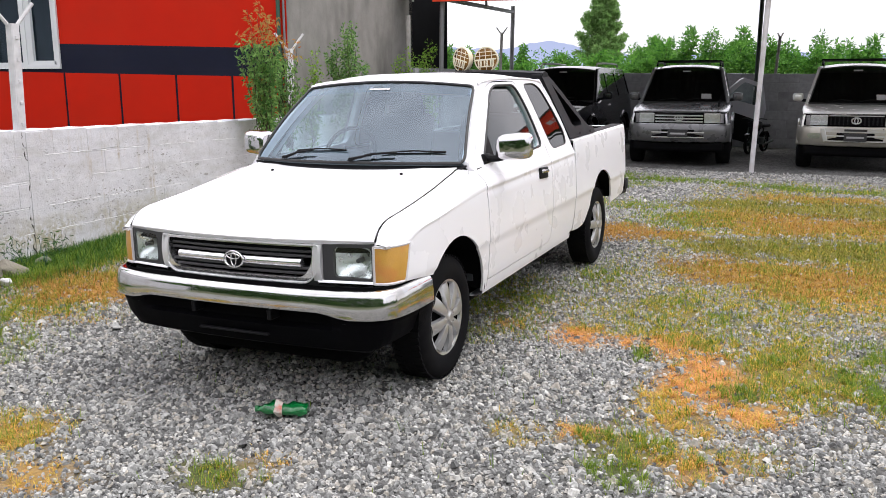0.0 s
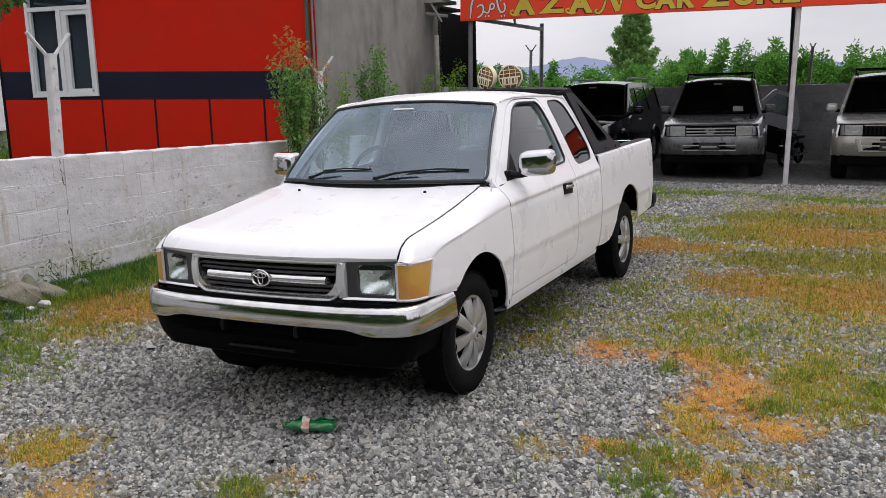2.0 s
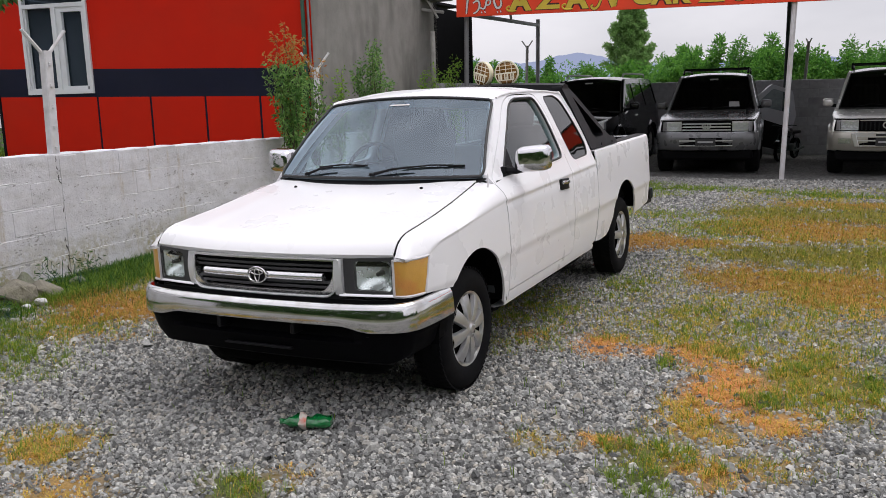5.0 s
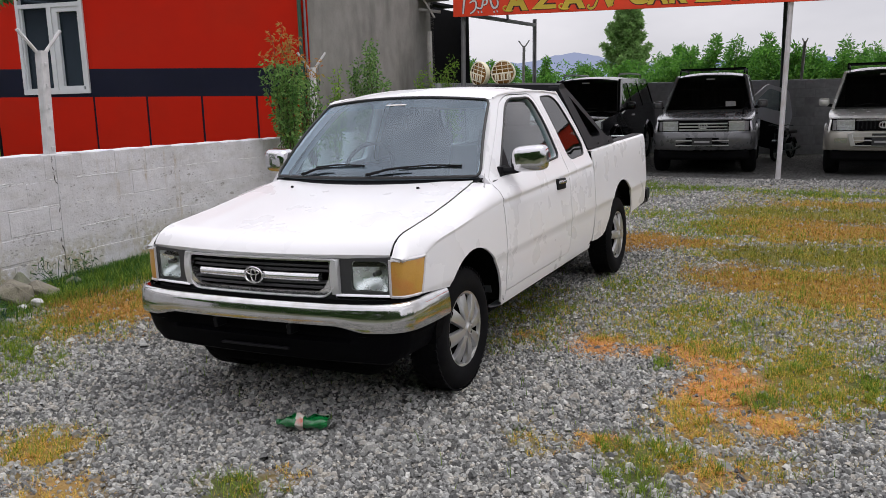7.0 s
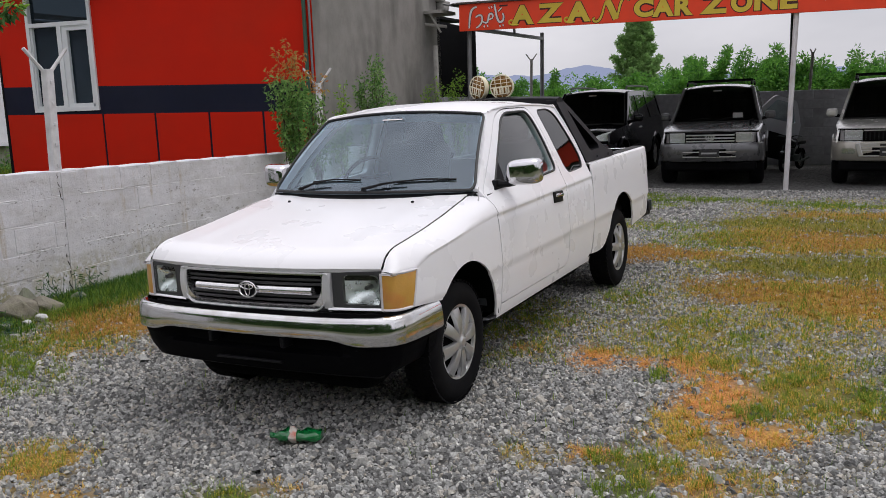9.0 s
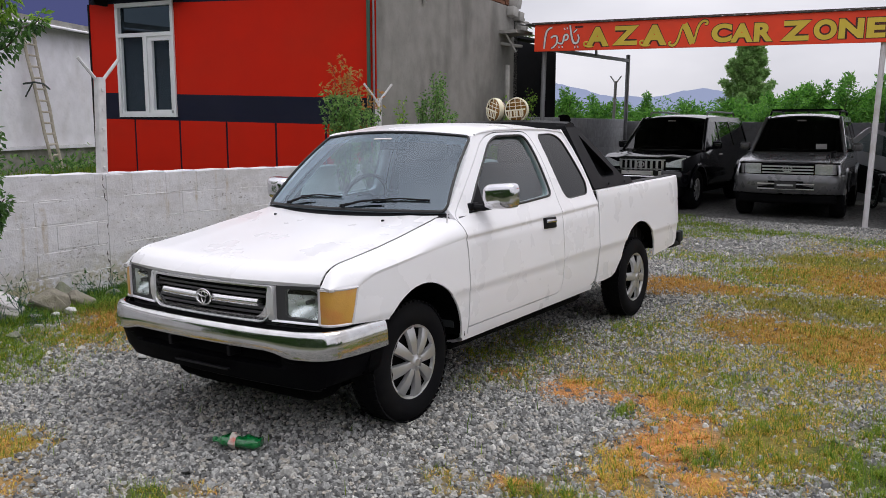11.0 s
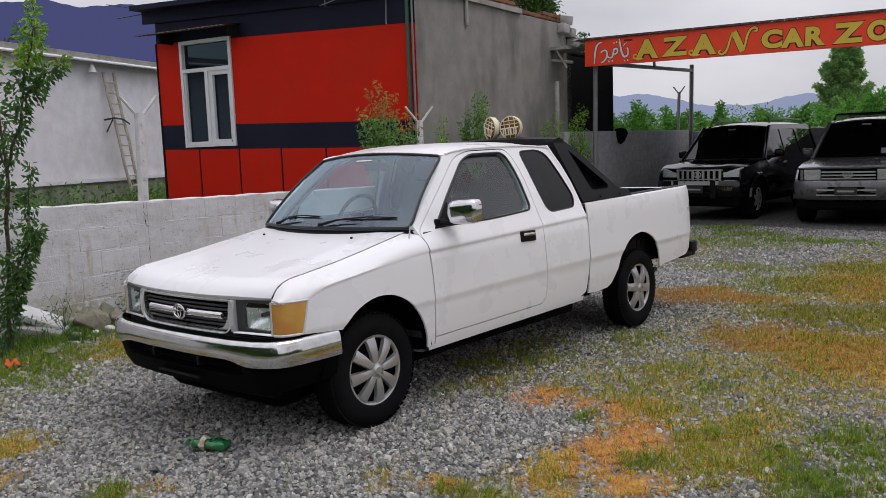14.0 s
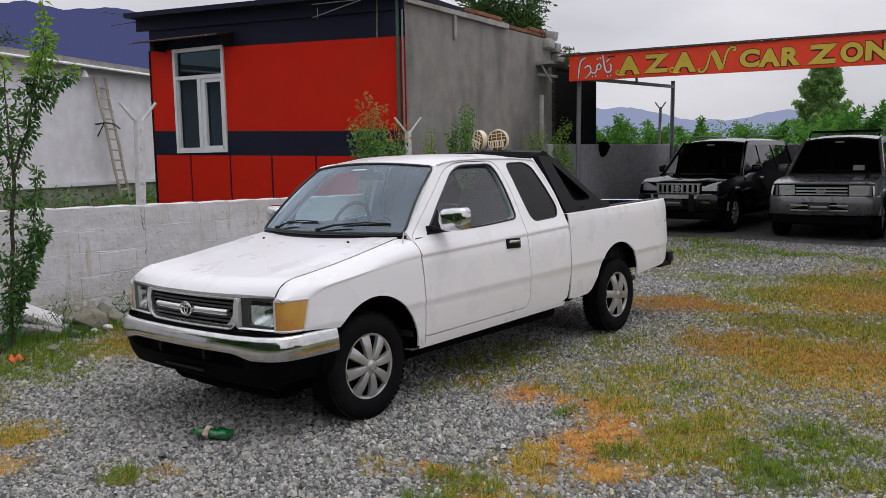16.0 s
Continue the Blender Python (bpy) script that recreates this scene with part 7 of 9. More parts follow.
    # The two low wide boxes are added to darken the ground below.
    part("underbody", join(box(-0.7, 0.7, -0.6, tail - 0.1, 0.34, 0.46), box(-0.78, 0.78, -0.74, -0.40, 0.26, 0.44, 0.04, 1), box(-0.80, 0.80, 0.45, wb - 0.45, 0.27, 0.42, 0.04, 1), tube([(-0.7, wb, 0.37), (0.7, wb, 0.37)], 0.06, 6), box(-0.62, 0.62, -0.06, 0.06, 0.28, 0.38)), BLACK_MATTE, car)
    part("rear_bumper", box(-0.86, 0.86, tail - 0.05, tail + 0.12, 0.46, 0.68, 0.04, 2), lower, car)
    ty, tr = SUV_TYRE
    for x, u in ((0.77, 0), (-0.77, 0), (0.77, wb), (-0.77, wb)):
        rm = pose(x, u, 0.365, 10, 0, 0 if x > 0 else 180)
        w = part("wheel", moved(lathe([(0.22, 0.07), (0.21, -0.08), (0.0, -0.08)], 20, "x"), rm), BLACK_MATTE, car)
        part("tyre", moved(ty, rm), RUBBER, w)
        dish, rim, spokes, hub, nuts = spoke_cover(6, 0.225, "star")
        m2 = rm @ Matrix.Translation((0.09, 0, 0))
        part("rim", moved(join(rim, hub), m2), RIM_SILVER, w)
        for s in spokes:
            part("spoke", moved(s, m2), RIM_SILVER, w)
    return car


SUV_TYRE = tyre_geo(0.362, 0.24, 0.225)
suv("parked_car", pose(-2.27, 16.27, 0, 0, 0, 5), "silver off-road estate car with grey lower body and roof rack", SILVER, GREY_LOWER, "old")
suv("parked_car", pose(0.64, 16.30, 0), "champagne off-road estate car with beige bumper and chrome insert", CHAMPAGNE, GOLD_LOWER, "old")
suv("parked_car", pose(-4.90, 16.50, 0), "glossy black off-road estate car with chrome grille bars", BLACK_PAINT, BLACK_PAINT, "new")


# ---- motorcycle and loose car door by the back wall ----
moto = thing("motorcycle", pose(-1.24, 18.5, 0, 0, 0, -16) @ Matrix.Scale(0.70, 4), "dark motorcycle leaning on its stand near the back wall", "motorcycle")
for u in (0.0, 1.25):
    rm = pose(0, u, 0.30, 0, 0, 0)
    w = part("wheel", moved(lathe([(0.225, 0.02), (0.235, 0.0), (0.225, -0.02)], 28, "x"), rm), STEEL_DARK, moto)
    part("tyre", moved(lathe([(0.23, -0.04), (0.28, -0.045), (0.30, 0), (0.28, 0.045), (0.23, 0.04)], 28, "x"), rm), RUBBER, w)
    part("hub", moved(lathe([(0.0, -0.06), (0.06, -0.05), (0.06, 0.05), (0.0, 0.06)], 14, "x"), rm), STEEL_DARK, w)
    for t in np.linspace(0, 2 * math.pi, 13)[:-1]:
        part("spoke", tube([(0.02, u, 0.30), (0, u + 0.23 * math.cos(t), 0.30 + 0.23 * math.sin(t))], 0.003, 4), STEEL_DARK, w)
    part("mudguard", grid([[(x, u + 0.33 * math.cos(t), 0.30 + 0.33 * math.sin(t)) for x in (-0.06, 0, 0.06)] for t in np.linspace(0.4, 2.6, 11)]), BLACK_PAINT, moto)
part("fork", join(tube([(-0.09, 0.0, 0.30), (-0.09, 0.22, 0.92)], 0.018, 8), tube([(0.09, 0.0, 0.30), (0.09, 0.22, 0.92)], 0.018, 8)), STEEL_DARK, moto)
part("handlebar", tube([(-0.36, 0.36, 1.02), (-0.22, 0.28, 1.04), (0, 0.24, 0.98), (0.22, 0.28, 1.04), (0.36, 0.36, 1.02)], 0.014, 8), STEEL_DARK, moto)
part("headlamp", moved(lathe([(0.0, -0.02), (0.085, -0.015), (0.09, 0.0), (0.07, 0.09), (0.0, 0.12)], 20, "y"), pose(0, 0.08, 0.86)), BLACK_PLASTIC, moto)
part("tank", moved(box(-0.13, 0.13, -0.25, 0.25, -0.11, 0.12, 0.09, 4), pose(0, 0.52, 0.82)), BLACK_PAINT, moto)
part("seat", moved(box(-0.13, 0.13, -0.34, 0.34, -0.05, 0.05, 0.04, 3), pose(0, 1.05, 0.80)), BLACK_PLASTIC, moto)
part("engine", join(box(-0.16, 0.16, 0.45, 0.85, 0.28, 0.48, 0.05, 2), box(-0.09, 0.09, 0.42, 0.62, 0.45, 0.66, 0.03, 2)), STEEL_DARK, moto)
part("frame", join(tube([(0, 0.24, 0.92), (0, 0.45, 0.35), (0, 0.95, 0.32), (0, 1.15, 0.72), (0, 0.28, 0.80)], 0.02, 6)), BLACK_PLASTIC, moto)
part("exhaust", tube([(0.10, 0.48, 0.45), (0.15, 0.42, 0.30), (0.16, 0.9, 0.27), (0.18, 1.45, 0.34)], [0.018, 0.02, 0.03, 0.04], 8), STEEL_DARK, moto)

DOOR_SILVER = surf("pale_silver_door_paint", (0.60, 0.62, 0.67), 0.4, 0.1, var=0.06, bump=0, coat=0.3)
door_m = Matrix.Translation((-1.55, 19.4, 0.80)) @ Euler((radians(6), radians(14), radians(34)), "XYZ").to_matrix().to_4x4()
loose = thing("car_door", door_m, "loose grey car door panel propped against the back wall", "car part")
dl = rounded([(-0.55, -0.55), (0.55, -0.55), (0.55, 0.22), (0.30, 0.72), (-0.20, 0.74), (-0.55, 0.25)], 0.08, 3)
dw = rounded([(-0.42, 0.25), (0.42, 0.25), (0.22, 0.64), (-0.14, 0.66)], 0.06, 3)
part("door_skin", sheet(dl, [dw], 0.1, lambda x, z: (x, -0.06 * math.cos(z * 1.2), z), (0, 0.06, 0)), DOOR_SILVER, loose)
part("door_cladding", sheet(rounded([(-0.56, -0.56), (0.56, -0.56), (0.56, -0.05), (-0.56, 0.02)], 0.05, 3), [], 0.12, lambda x, z: (x, -0.085 + 0.03 * abs(z + 0.3), z), (0, 0.05, 0)), BLACK_PLASTIC, loose)
part("window_pane", sheet(dw, [], 0.2, lambda x, z: (x, -0.03, z)), SIDE_GLASS, loose)


# ---- plants ----
LEAF_SAPLING = leaf_mat("sapling_leaf", (0.022, 0.065, 0.018), (0.11, 0.24, 0.05))
LEAF_FRESH = leaf_mat("fresh_leaf", (0.09, 0.22, 0.025), (0.34, 0.54, 0.08), trans=0.5)
LEAF_YOUNG = leaf_mat("reddish_young_leaf", (0.50, 0.16, 0.04), (0.40, 0.34, 0.10), trans=0.5)
LEAF_BUSH = leaf_mat("mid_green_leaf", (0.06, 0.18, 0.04), (0.29, 0.48, 0.14), trans=0.5)
LEAF_ORCHARD = leaf_mat("orchard_leaf", (0.045, 0.16, 0.028), (0.19, 0.43, 0.065), trans=0.5)
LEAF_DARK = leaf_mat("dark_tree_leaf", (0.035, 0.085, 0.022), (0.11, 0.19, 0.05), trans=0.45)
LEAF_FAR = leaf_mat("far_tree_leaf", (0.15, 0.29, 0.09), (0.34, 0.52, 0.19), trans=0.55)
GRASS_GREEN = leaf_mat("green_grass", (0.07, 0.16, 0.012), (0.28, 0.38, 0.04), 0.6)
GRASS_WALL = leaf_mat("lush_wall_grass", (0.022, 0.075, 0.012), (0.09, 0.21, 0.026), 0.6)
GRASS_STRAW = leaf_mat("dry_straw", (0.40, 0.31, 0.035), (0.78, 0.55, 0.10), 0.7, 0.2)
TURF_DRY = leaf_mat("brown_turf_blade", (0.30, 0.155, 0.030), (0.58, 0.34, 0.085), 0.7, 0.2)
TURF_GREEN = leaf_mat("olive_turf_blade", (0.12, 0.13, 0.015), (0.34, 0.31, 0.05), 0.7, 0.2)
GRASS_DEAD = leaf_mat("red_brown_dead_grass", (0.62, 0.25, 0.065), (0.85, 0.45, 0.16), 0.7, 0.2)


def fast_mesh(name, verts, faces):
    """A mesh from arrays; all faces have the same number of corners."""
    me = bpy.data.meshes.new(name)
    nf, k = faces.shape
    me.vertices.add(len(verts))
    me.vertices.foreach_set("co", np.ascontiguousarray(verts, dtype=np.float32).ravel())
    me.loops.add(nf * k)
    me.loops.foreach_set("vertex_index", np.ascontiguousarray(faces, dtype=np.int32).ravel())
    me.polygons.add(nf)
    me.polygons.foreach_set("loop_start", np.arange(0, nf * k, k, dtype=np.int32))
    me.update(calc_edges=True)
    me.polygons.foreach_set("use_smooth", [False] * nf)
    return me


def unit(v):
    return v / np.maximum(1e-9, np.linalg.norm(v, axis=1, keepdims=True))


def leaf_cloud(at, way, length, rng, aspect=0.42, droop=0.35):
    """Leaves as folded blades at points, pointing along way, drooping a little."""
    n = len(at)
    d = unit(way + rng.normal(0, 0.45, (n, 3)) + np.array([0, 0, -droop]))
    s = unit(np.cross(d, rng.normal(0, 1, (n, 3))))
    up = np.cross(s, d)
    ln = length * rng.uniform(0.6, 1.25, (n, 1))
    w = ln * aspect / 2
    base, mid, tip = at, at + d * ln * 0.45, at + d * ln + up * ln * -0.12
    v = np.stack([base, mid + s * w + up * w * 0.35, tip, mid - s * w + up * w * 0.35], 1).reshape(-1, 3)
    i = np.arange(n)[:, None] * 4
    return v, np.concatenate([i + np.array([[0, 1, 2]]), i + np.array([[0, 2, 3]])], 0)


def limb(p, q, n, wob, rng):
    p, q = np.array(p, float), np.array(q, float)
    t = np.linspace(0, 1, n)[:, None]
    pts = p + (q - p) * t
    pts[1:-1] += rng.normal(0, wob, (n - 2, 3))
    return pts


def plant(name, label, category, at, limbs, leaves, leaf, bark=BARK, group="", wob=0.02, droop=0.35, tips=None, aspect=0.42, seed=1, tips_from=80):
    """limbs: (from, to, thick, thin, leaves along it, how far they spread). tips: a second leaf material for the top."""
    rng = np.random.RandomState(seed)
    ob = thing(name, pose(*at), label, category, group)
    wood, vs, ws = [], [], []
    for p, q, r0, r1, n_leaf, spread, start in limbs:
        pts = limb(p, q, 7, wob, rng)
        wood.append(tube([tuple(a) for a in pts], list(np.linspace(r0, r1, 7)), 6))
        if n_leaf:
            t = rng.uniform(start, 1, n_leaf) ** 0.9
            pos = np.stack([np.interp(t, np.linspace(0, 1, 7), pts[:, k]) for k in range(3)], 1)
            off = unit(rng.normal(0, 1, (n_leaf, 3)) + (np.array(q) - np.array(p))[None] * 0.5)
            r = spread * rng.uniform(0.1, 1, (n_leaf, 1)) ** 0.7 * (1.15 - 0.55 * t[:, None])
            vs.append(pos + off * r * (0.75 if name == "sapling" else 1.0))
            ws.append(off)
    if name == "sapling":
        for k, w in enumerate(wood):
            part("trunk" if k == 0 else "branch", w, bark, ob, angle=60)
    else:
        part("trunk", join(*wood), bark, ob, angle=60)
    at_, way = np.concatenate(vs), np.concatenate(ws)
    if tips is not None:
        top = at_[:, 2] > np.percentile(at_[:, 2], tips_from)
        v, f = leaf_cloud(at_[top], way[top], leaves, rng, aspect, droop)
        part("young_leaves", fast_mesh("young_leaves", v, f), tips, ob)
        at_, way = at_[~top], way[~top]
    v, f = leaf_cloud(at_, way, leaves, rng, aspect, droop)
    part("crown", fast_mesh("crown", v, f), leaf, ob)
    return ob


bank_growth()

# the sapling by the side wall
LEADERS = [
    ((0, 0, 0), (0.06, 0.02, 0.75), 0.022, 0.018, 64, 0.16, 0.2),
    ((0.06, 0.02, 0.75), (0.20, 0.03, 1.50), 0.018, 0.015, 82, 0.15, 0.0),
    ((0.20, 0.03, 1.50), (0.62, 0.02, 2.00), 0.014, 0.010, 120, 0.17, 0.1),
    ((0.62, 0.02, 2.00), (0.98, 0.0, 2.55), 0.010, 0.004, 279, 0.22, 0.0),
    ((0.62, 0.02, 2.0), (1.15, 0.1, 2.25), 0.007, 0.003, 102, 0.14, 0.2),
    ((0.98, 0.0, 2.45), (0.86, 0.05, 2.85), 0.004, 0.002, 36, 0.08, 0.0),
    ((0.20, 0.03, 1.50), (0.08, 0.05, 2.45), 0.012, 0.004, 120, 0.14, 0.1),
    ((0.20, 0.03, 1.50), (-0.30, -0.02, 2.20), 0.010, 0.004, 139, 0.18, 0.1)]
SIDE_SHOOTS = [
    ((-0.3, -0.02, 2.2), (-0.45, 0, 2.9), 0.005, 0.002, 102, 0.16, 0.0),
    ((0.14, 0.02, 1.2), (-0.35, 0.05, 1.65), 0.009, 0.003, 82, 0.15, 0.2),
    ((0.05, 0.02, 0.55), (0.62, 0.05, 1.05), 0.010, 0.004, 204, 0.17, 0.1),
    ((0.4, 0.03, 0.85), (0.60, 0.04, 1.55), 0.006, 0.002, 82, 0.10, 0.2),
    ((0.05, 0, 0.40), (0.48, 0.0, 0.72), 0.008, 0.003, 139, 0.16, 0.1),
    ((0.04, 0, 0.5), (-0.4, 0.0, 0.95), 0.008, 0.003, 82, 0.15, 0.2),
    ((0.02, 0, 0.2), (0.28, -0.02, 0.50), 0.007, 0.003, 102, 0.13, 0.0)]
plant("sapling", "young plum sapling with drooping green leaves beside the wall", "tree", (-5.40, 3.49, 0), [(*q[:4], int(q[4] * 1.85), q[5] * 0.86, q[6]) for q in LEADERS + SIDE_SHOOTS], 0.058, LEAF_SAPLING, seed=11, tips=LEAF_FRESH, aspect=0.44, wob=0.012, droop=0.75)

# shrubs that grow along the wall behind the pickup
def wall_shrub(x, y, h, w, n, seed, leaf, tips=None, label="leafy green shrub growing beside the block wall", shoots=15):
    """Upright wispy shoots with small leaves close along them."""
    rng = np.random.RandomState(seed)
    lm = [((0, 0, 0), (0, 0, h * 0.45), 0.016, 0.010, int(n * 0.12), w * 0.45, 0.5)]
    for k in range(shoots):
        a, f = rng.uniform(0, 6.28), (k + 1) / shoots
        z0, z1 = h * rng.uniform(0.25, 0.50), h * (1.0 - 0.52 * f ** 1.3)
        r0, r1 = w * rng.uniform(0.05, 0.3), w * rng.uniform(0.25, 1.0) * (0.45 + 0.55 * f)
        lm.append(((r0 * math.cos(a), r0 * math.sin(a), z0), (r1 * math.cos(a), r1 * math.sin(a), z1), 0.007, 0.0015, n // shoots, rng.uniform(0.07, 0.13), 0.1))
    return plant("shrub", label, "shrub", (x, y, 0), lm, 0.052, leaf, seed=seed, tips=tips, group="shrubs along the wall", wob=0.03, aspect=0.46)


def tipped_shrub(x, y, low, high, w, n, seed, tall):
    """A low green bush from which a few long shoots with red-brown young leaves rise."""
    rng = np.random.RandomState(seed)
    lm = [((0, 0, 0), (0, 0, low * 0.5), 0.016, 0.010, 30, w * 0.4, 0.5)]
    for k in range(20):
        a, r = rng.uniform(0, 6.28), w * math.sqrt(rng.rand())
        lm.append(((0.2 * r * math.cos(a), 0.2 * r * math.sin(a), low * 0.35), (r * math.cos(a), r * math.sin(a), low * rng.uniform(0.72, 1.0)), 0.006, 0.0015, n // 20, rng.uniform(0.06, 0.10), 0.2))
    for k in range(tall):
        a, r = rng.uniform(0, 6.28), w * rng.uniform(0.2, 0.85)
        lm.append(((0.4 * r * math.cos(a), 0.4 * r * math.sin(a), low * 0.6), (r * math.cos(a), r * math.sin(a), high - (high - low) * 0.75 * k / tall), 0.006, 0.0012, 54, 0.055, 0.2))
    return plant("shrub", "shrub with red-brown young tips growing beside the wall", "shrub", (x, y, 0), lm, 0.066, LEAF_BUSH, seed=seed, tips=LEAF_YOUNG, group="shrubs along the wall", wob=0.03, aspect=0.42, droop=0.7, tips_from=91)


tipped_shrub(-6.02, 8.58, 2.10, 2.42, 0.32, 2200, 21, 8)
tipped_shrub(-6.08, 9.16, 1.92, 2.06, 0.20, 800, 27, 3)
wall_shrub(-6.28, 10.02, 1.98, 0.20, 900, 22, LEAF_FRESH, None, "leafy bright green shrub growing beside the block wall", 9)
wall_shrub(-6.22, 10.9, 2.36, 0.48, 4200, 24, LEAF_BUSH, None, "leafy green shrub growing beside the block wall", 20)
wall_shrub(-6.62, 13.55, 2.10, 0.36, 1700, 25, LEAF_FRESH)
wall_shrub(-6.55, 14.3, 2.25, 0.34, 1900, 26, LEAF_FRESH)


# orchard behind the back wall
def orchard_tree(x, y, h, w, n, seed, leaf=LEAF_ORCHARD, size=0.15, label="bushy green orchard tree behind the back wall", base=0.5, group="orchard trees behind the wall", name="tree", lift_=0.0, limbs=11):
    rng = np.random.RandomState(seed)
    lm = [((0, 0, 0), (0.05, 0, h * 0.4), 0.07 * h / 3, 0.05 * h / 3, 0, 0.1, 0.5)]
    for k in range(limbs):
        a = rng.uniform(0, 6.28)
        rr = w * rng.uniform(0.15, 0.95)
        lm.append(((0, 0, h * rng.uniform(base * 0.5, base)), (rr * math.cos(a), rr * math.sin(a), h * (rng.uniform(0.55, 0.93) if k else 1.0)), 0.03 * h / 3, 0.006 * h / 3, n // limbs, w * rng.uniform(0.28, 0.48), 0.3))
    return plant(name, label, "tree", (x, y, lift_), lm, size, leaf, seed=seed, wob=0.05 * h / 3, group=group)


TREES = [(-13.0, 27, 2.45, 0.9), (-11.9, 26.5, 2.75, 0.9), (-11.0, 27.5, 2.5, 0.8), (-9.3, 26.5, 2.55, 0.6), (-8.3, 28, 2.3, 0.8), (-7.0, 27, 2.3, 0.9), (-5.9, 28.5, 2.25, 0.9), (-4.9, 26.5, 2.6, 0.8),
         (-4.2, 25.5, 2.65, 0.85), (-2.95, 26, 2.75, 0.9), (-1.95, 26.5, 2.85, 0.9), (-0.95, 27.5, 2.45, 0.9), (-0.2, 26, 2.6, 0.9), (0.9, 26.5, 2.55, 0.9), (2.1, 27, 2.75, 1.0), (3.4, 26, 2.7, 1.0), (-10.2, 29, 2.3, 0.9), (-6.4, 30, 2.6, 1.0), (-3.4, 30, 2.7, 1.2), (0.3, 31, 2.6, 1.2)]
for k, (x, y, h, w) in enumerate(TREES):
    orchard_tree(x, y, h, w, 6500 if y < 28 else 4500, 40 + k, size=0.125 if k % 3 else 0.105)
# low leafy growth that fills the line of trees
rng = np.random.RandomState(9)
n = 26000
pts = np.stack([rng.uniform(-14, 6, n), rng.uniform(25.0, 33, n), rng.uniform(0.9, 2.15, n)], 1)
pts[:, 2] += 0.22 * np.sin(pts[:, 0] * 2.1) + 0.15 * np.sin(pts[:, 0] * 5.3 + 1)
v, f = leaf_cloud(pts, rng.normal(0, 1, (n, 3)), 0.13, rng)
hedge = fast_mesh("orchard_growth", v, f)
hedge.materials.append(LEAF_ORCHARD)
tagged(new("orchard_growth", hedge), "dense green undergrowth between orchard trees", "undergrowth", kind="stuff")
lm = [((0, 0, 0), (0.1, 0, 6.8), 0.22, 0.05, 900, 0.5, 0.5)]
rng = np.random.RandomState(71)
for k in range(46):
    f, a = (k + 0.5) / 46, k * 2.4
    z0 = 1.2 + 4.9 * f
    r1 = (2.15 - 1.45 * f ** 1.6) * rng.uniform(0.55, 1.0)
    lm.append(((0.1, 0, z0), (r1 * math.cos(a), r1 * math.sin(a), z0 + rng.uniform(1.0, 1.9) * (1 - 0.25 * f)), 0.05, 0.01, 520, 0.42, 0.25))
plant("tree", "tall upright green tree standing in the far orchard", "tree", (-15.9, 65, 0.6), lm, 0.24, LEAF_FAR, seed=71, wob=0.1)
orchard_tree(-14.0, 83, 5.8, 3.2, 6000, 72, LEAF_ORCHARD, 0.32, "broad green tree standing in the far orchard", 0.3, "")
orchard_tree(-13.3, 21.6, 7.6, 2.2, 13000, 73, LEAF_DARK, 0.16, "large dark leafy tree behind the cement building", 0.7, "")
orchard_tree(-26.4, 12.1, 5.9, 0.8, 900, 74, LEAF_DARK, 0.16, "dark tree top behind the white building", 0.75, "")
# unseen trees on the open side, added for the chrome to reflect
for k, (x, y, h, w) in enumerate([(-13, -15, 4.2, 3.0), (-9, -16, 3.9, 3.0), (-5, -17, 4.4, 3.2), (-1, -16, 4.0, 3.0), (3, -17, 4.3, 3.2), (7, -16, 3.8, 3.0), (11, -14, 3.6, 2.4), (22, -8, 3.0, 2.4), (24, -2, 3.2, 2.6), (24, 5, 3.0, 2.4), (25, 12, 3.2, 2.4)]):
    orchard_tree(x, y, h, w, 1100, 80 + k, LEAF_SAPLING, 0.42, "leafy green tree at the open edge of the yard", 0.35, "trees round the open side")

# Unseen hedge, added so the chrome reflects green and less low sky.
rng = np.random.RandomState(19)
n = 9000
pts = np.stack([rng.uniform(-18, 15, n), rng.uniform(-10, -7.5, n), rng.uniform(0.1, 5.4, n) + 0.6 * np.sin(rng.uniform(0, 6.28, n))], 1)
t = rng.rand(5000)
pts = np.concatenate([pts, np.stack([15 + 11 * t, -9 + 24 * t * t, rng.uniform(0.1, 1, 5000) * (2.6 - 0.8 * np.sqrt(t))], 1)])
v, f = leaf_cloud(pts, rng.normal(0, 1, (len(pts), 3)), 0.62, rng, 0.7)
hedge = fast_mesh("unseen_hedge", v, f)
hedge.materials.append(LEAF_SAPLING)
tagged(new("unseen_hedge", hedge), "tall green hedge added out of view for the chrome", "hedge", kind="stuff")


# ---- loose things on the ground ----
STONE_GREEN = surf("mossy_stone", (0.20, 0.205, 0.16), 0.95, var=0.25, scale=9, bump=0.7, bscale=30, stain=(0.11, 0.14, 0.06), stain_amt=0.9, stain_scale=5, spec=0.1, bdist=0.02)
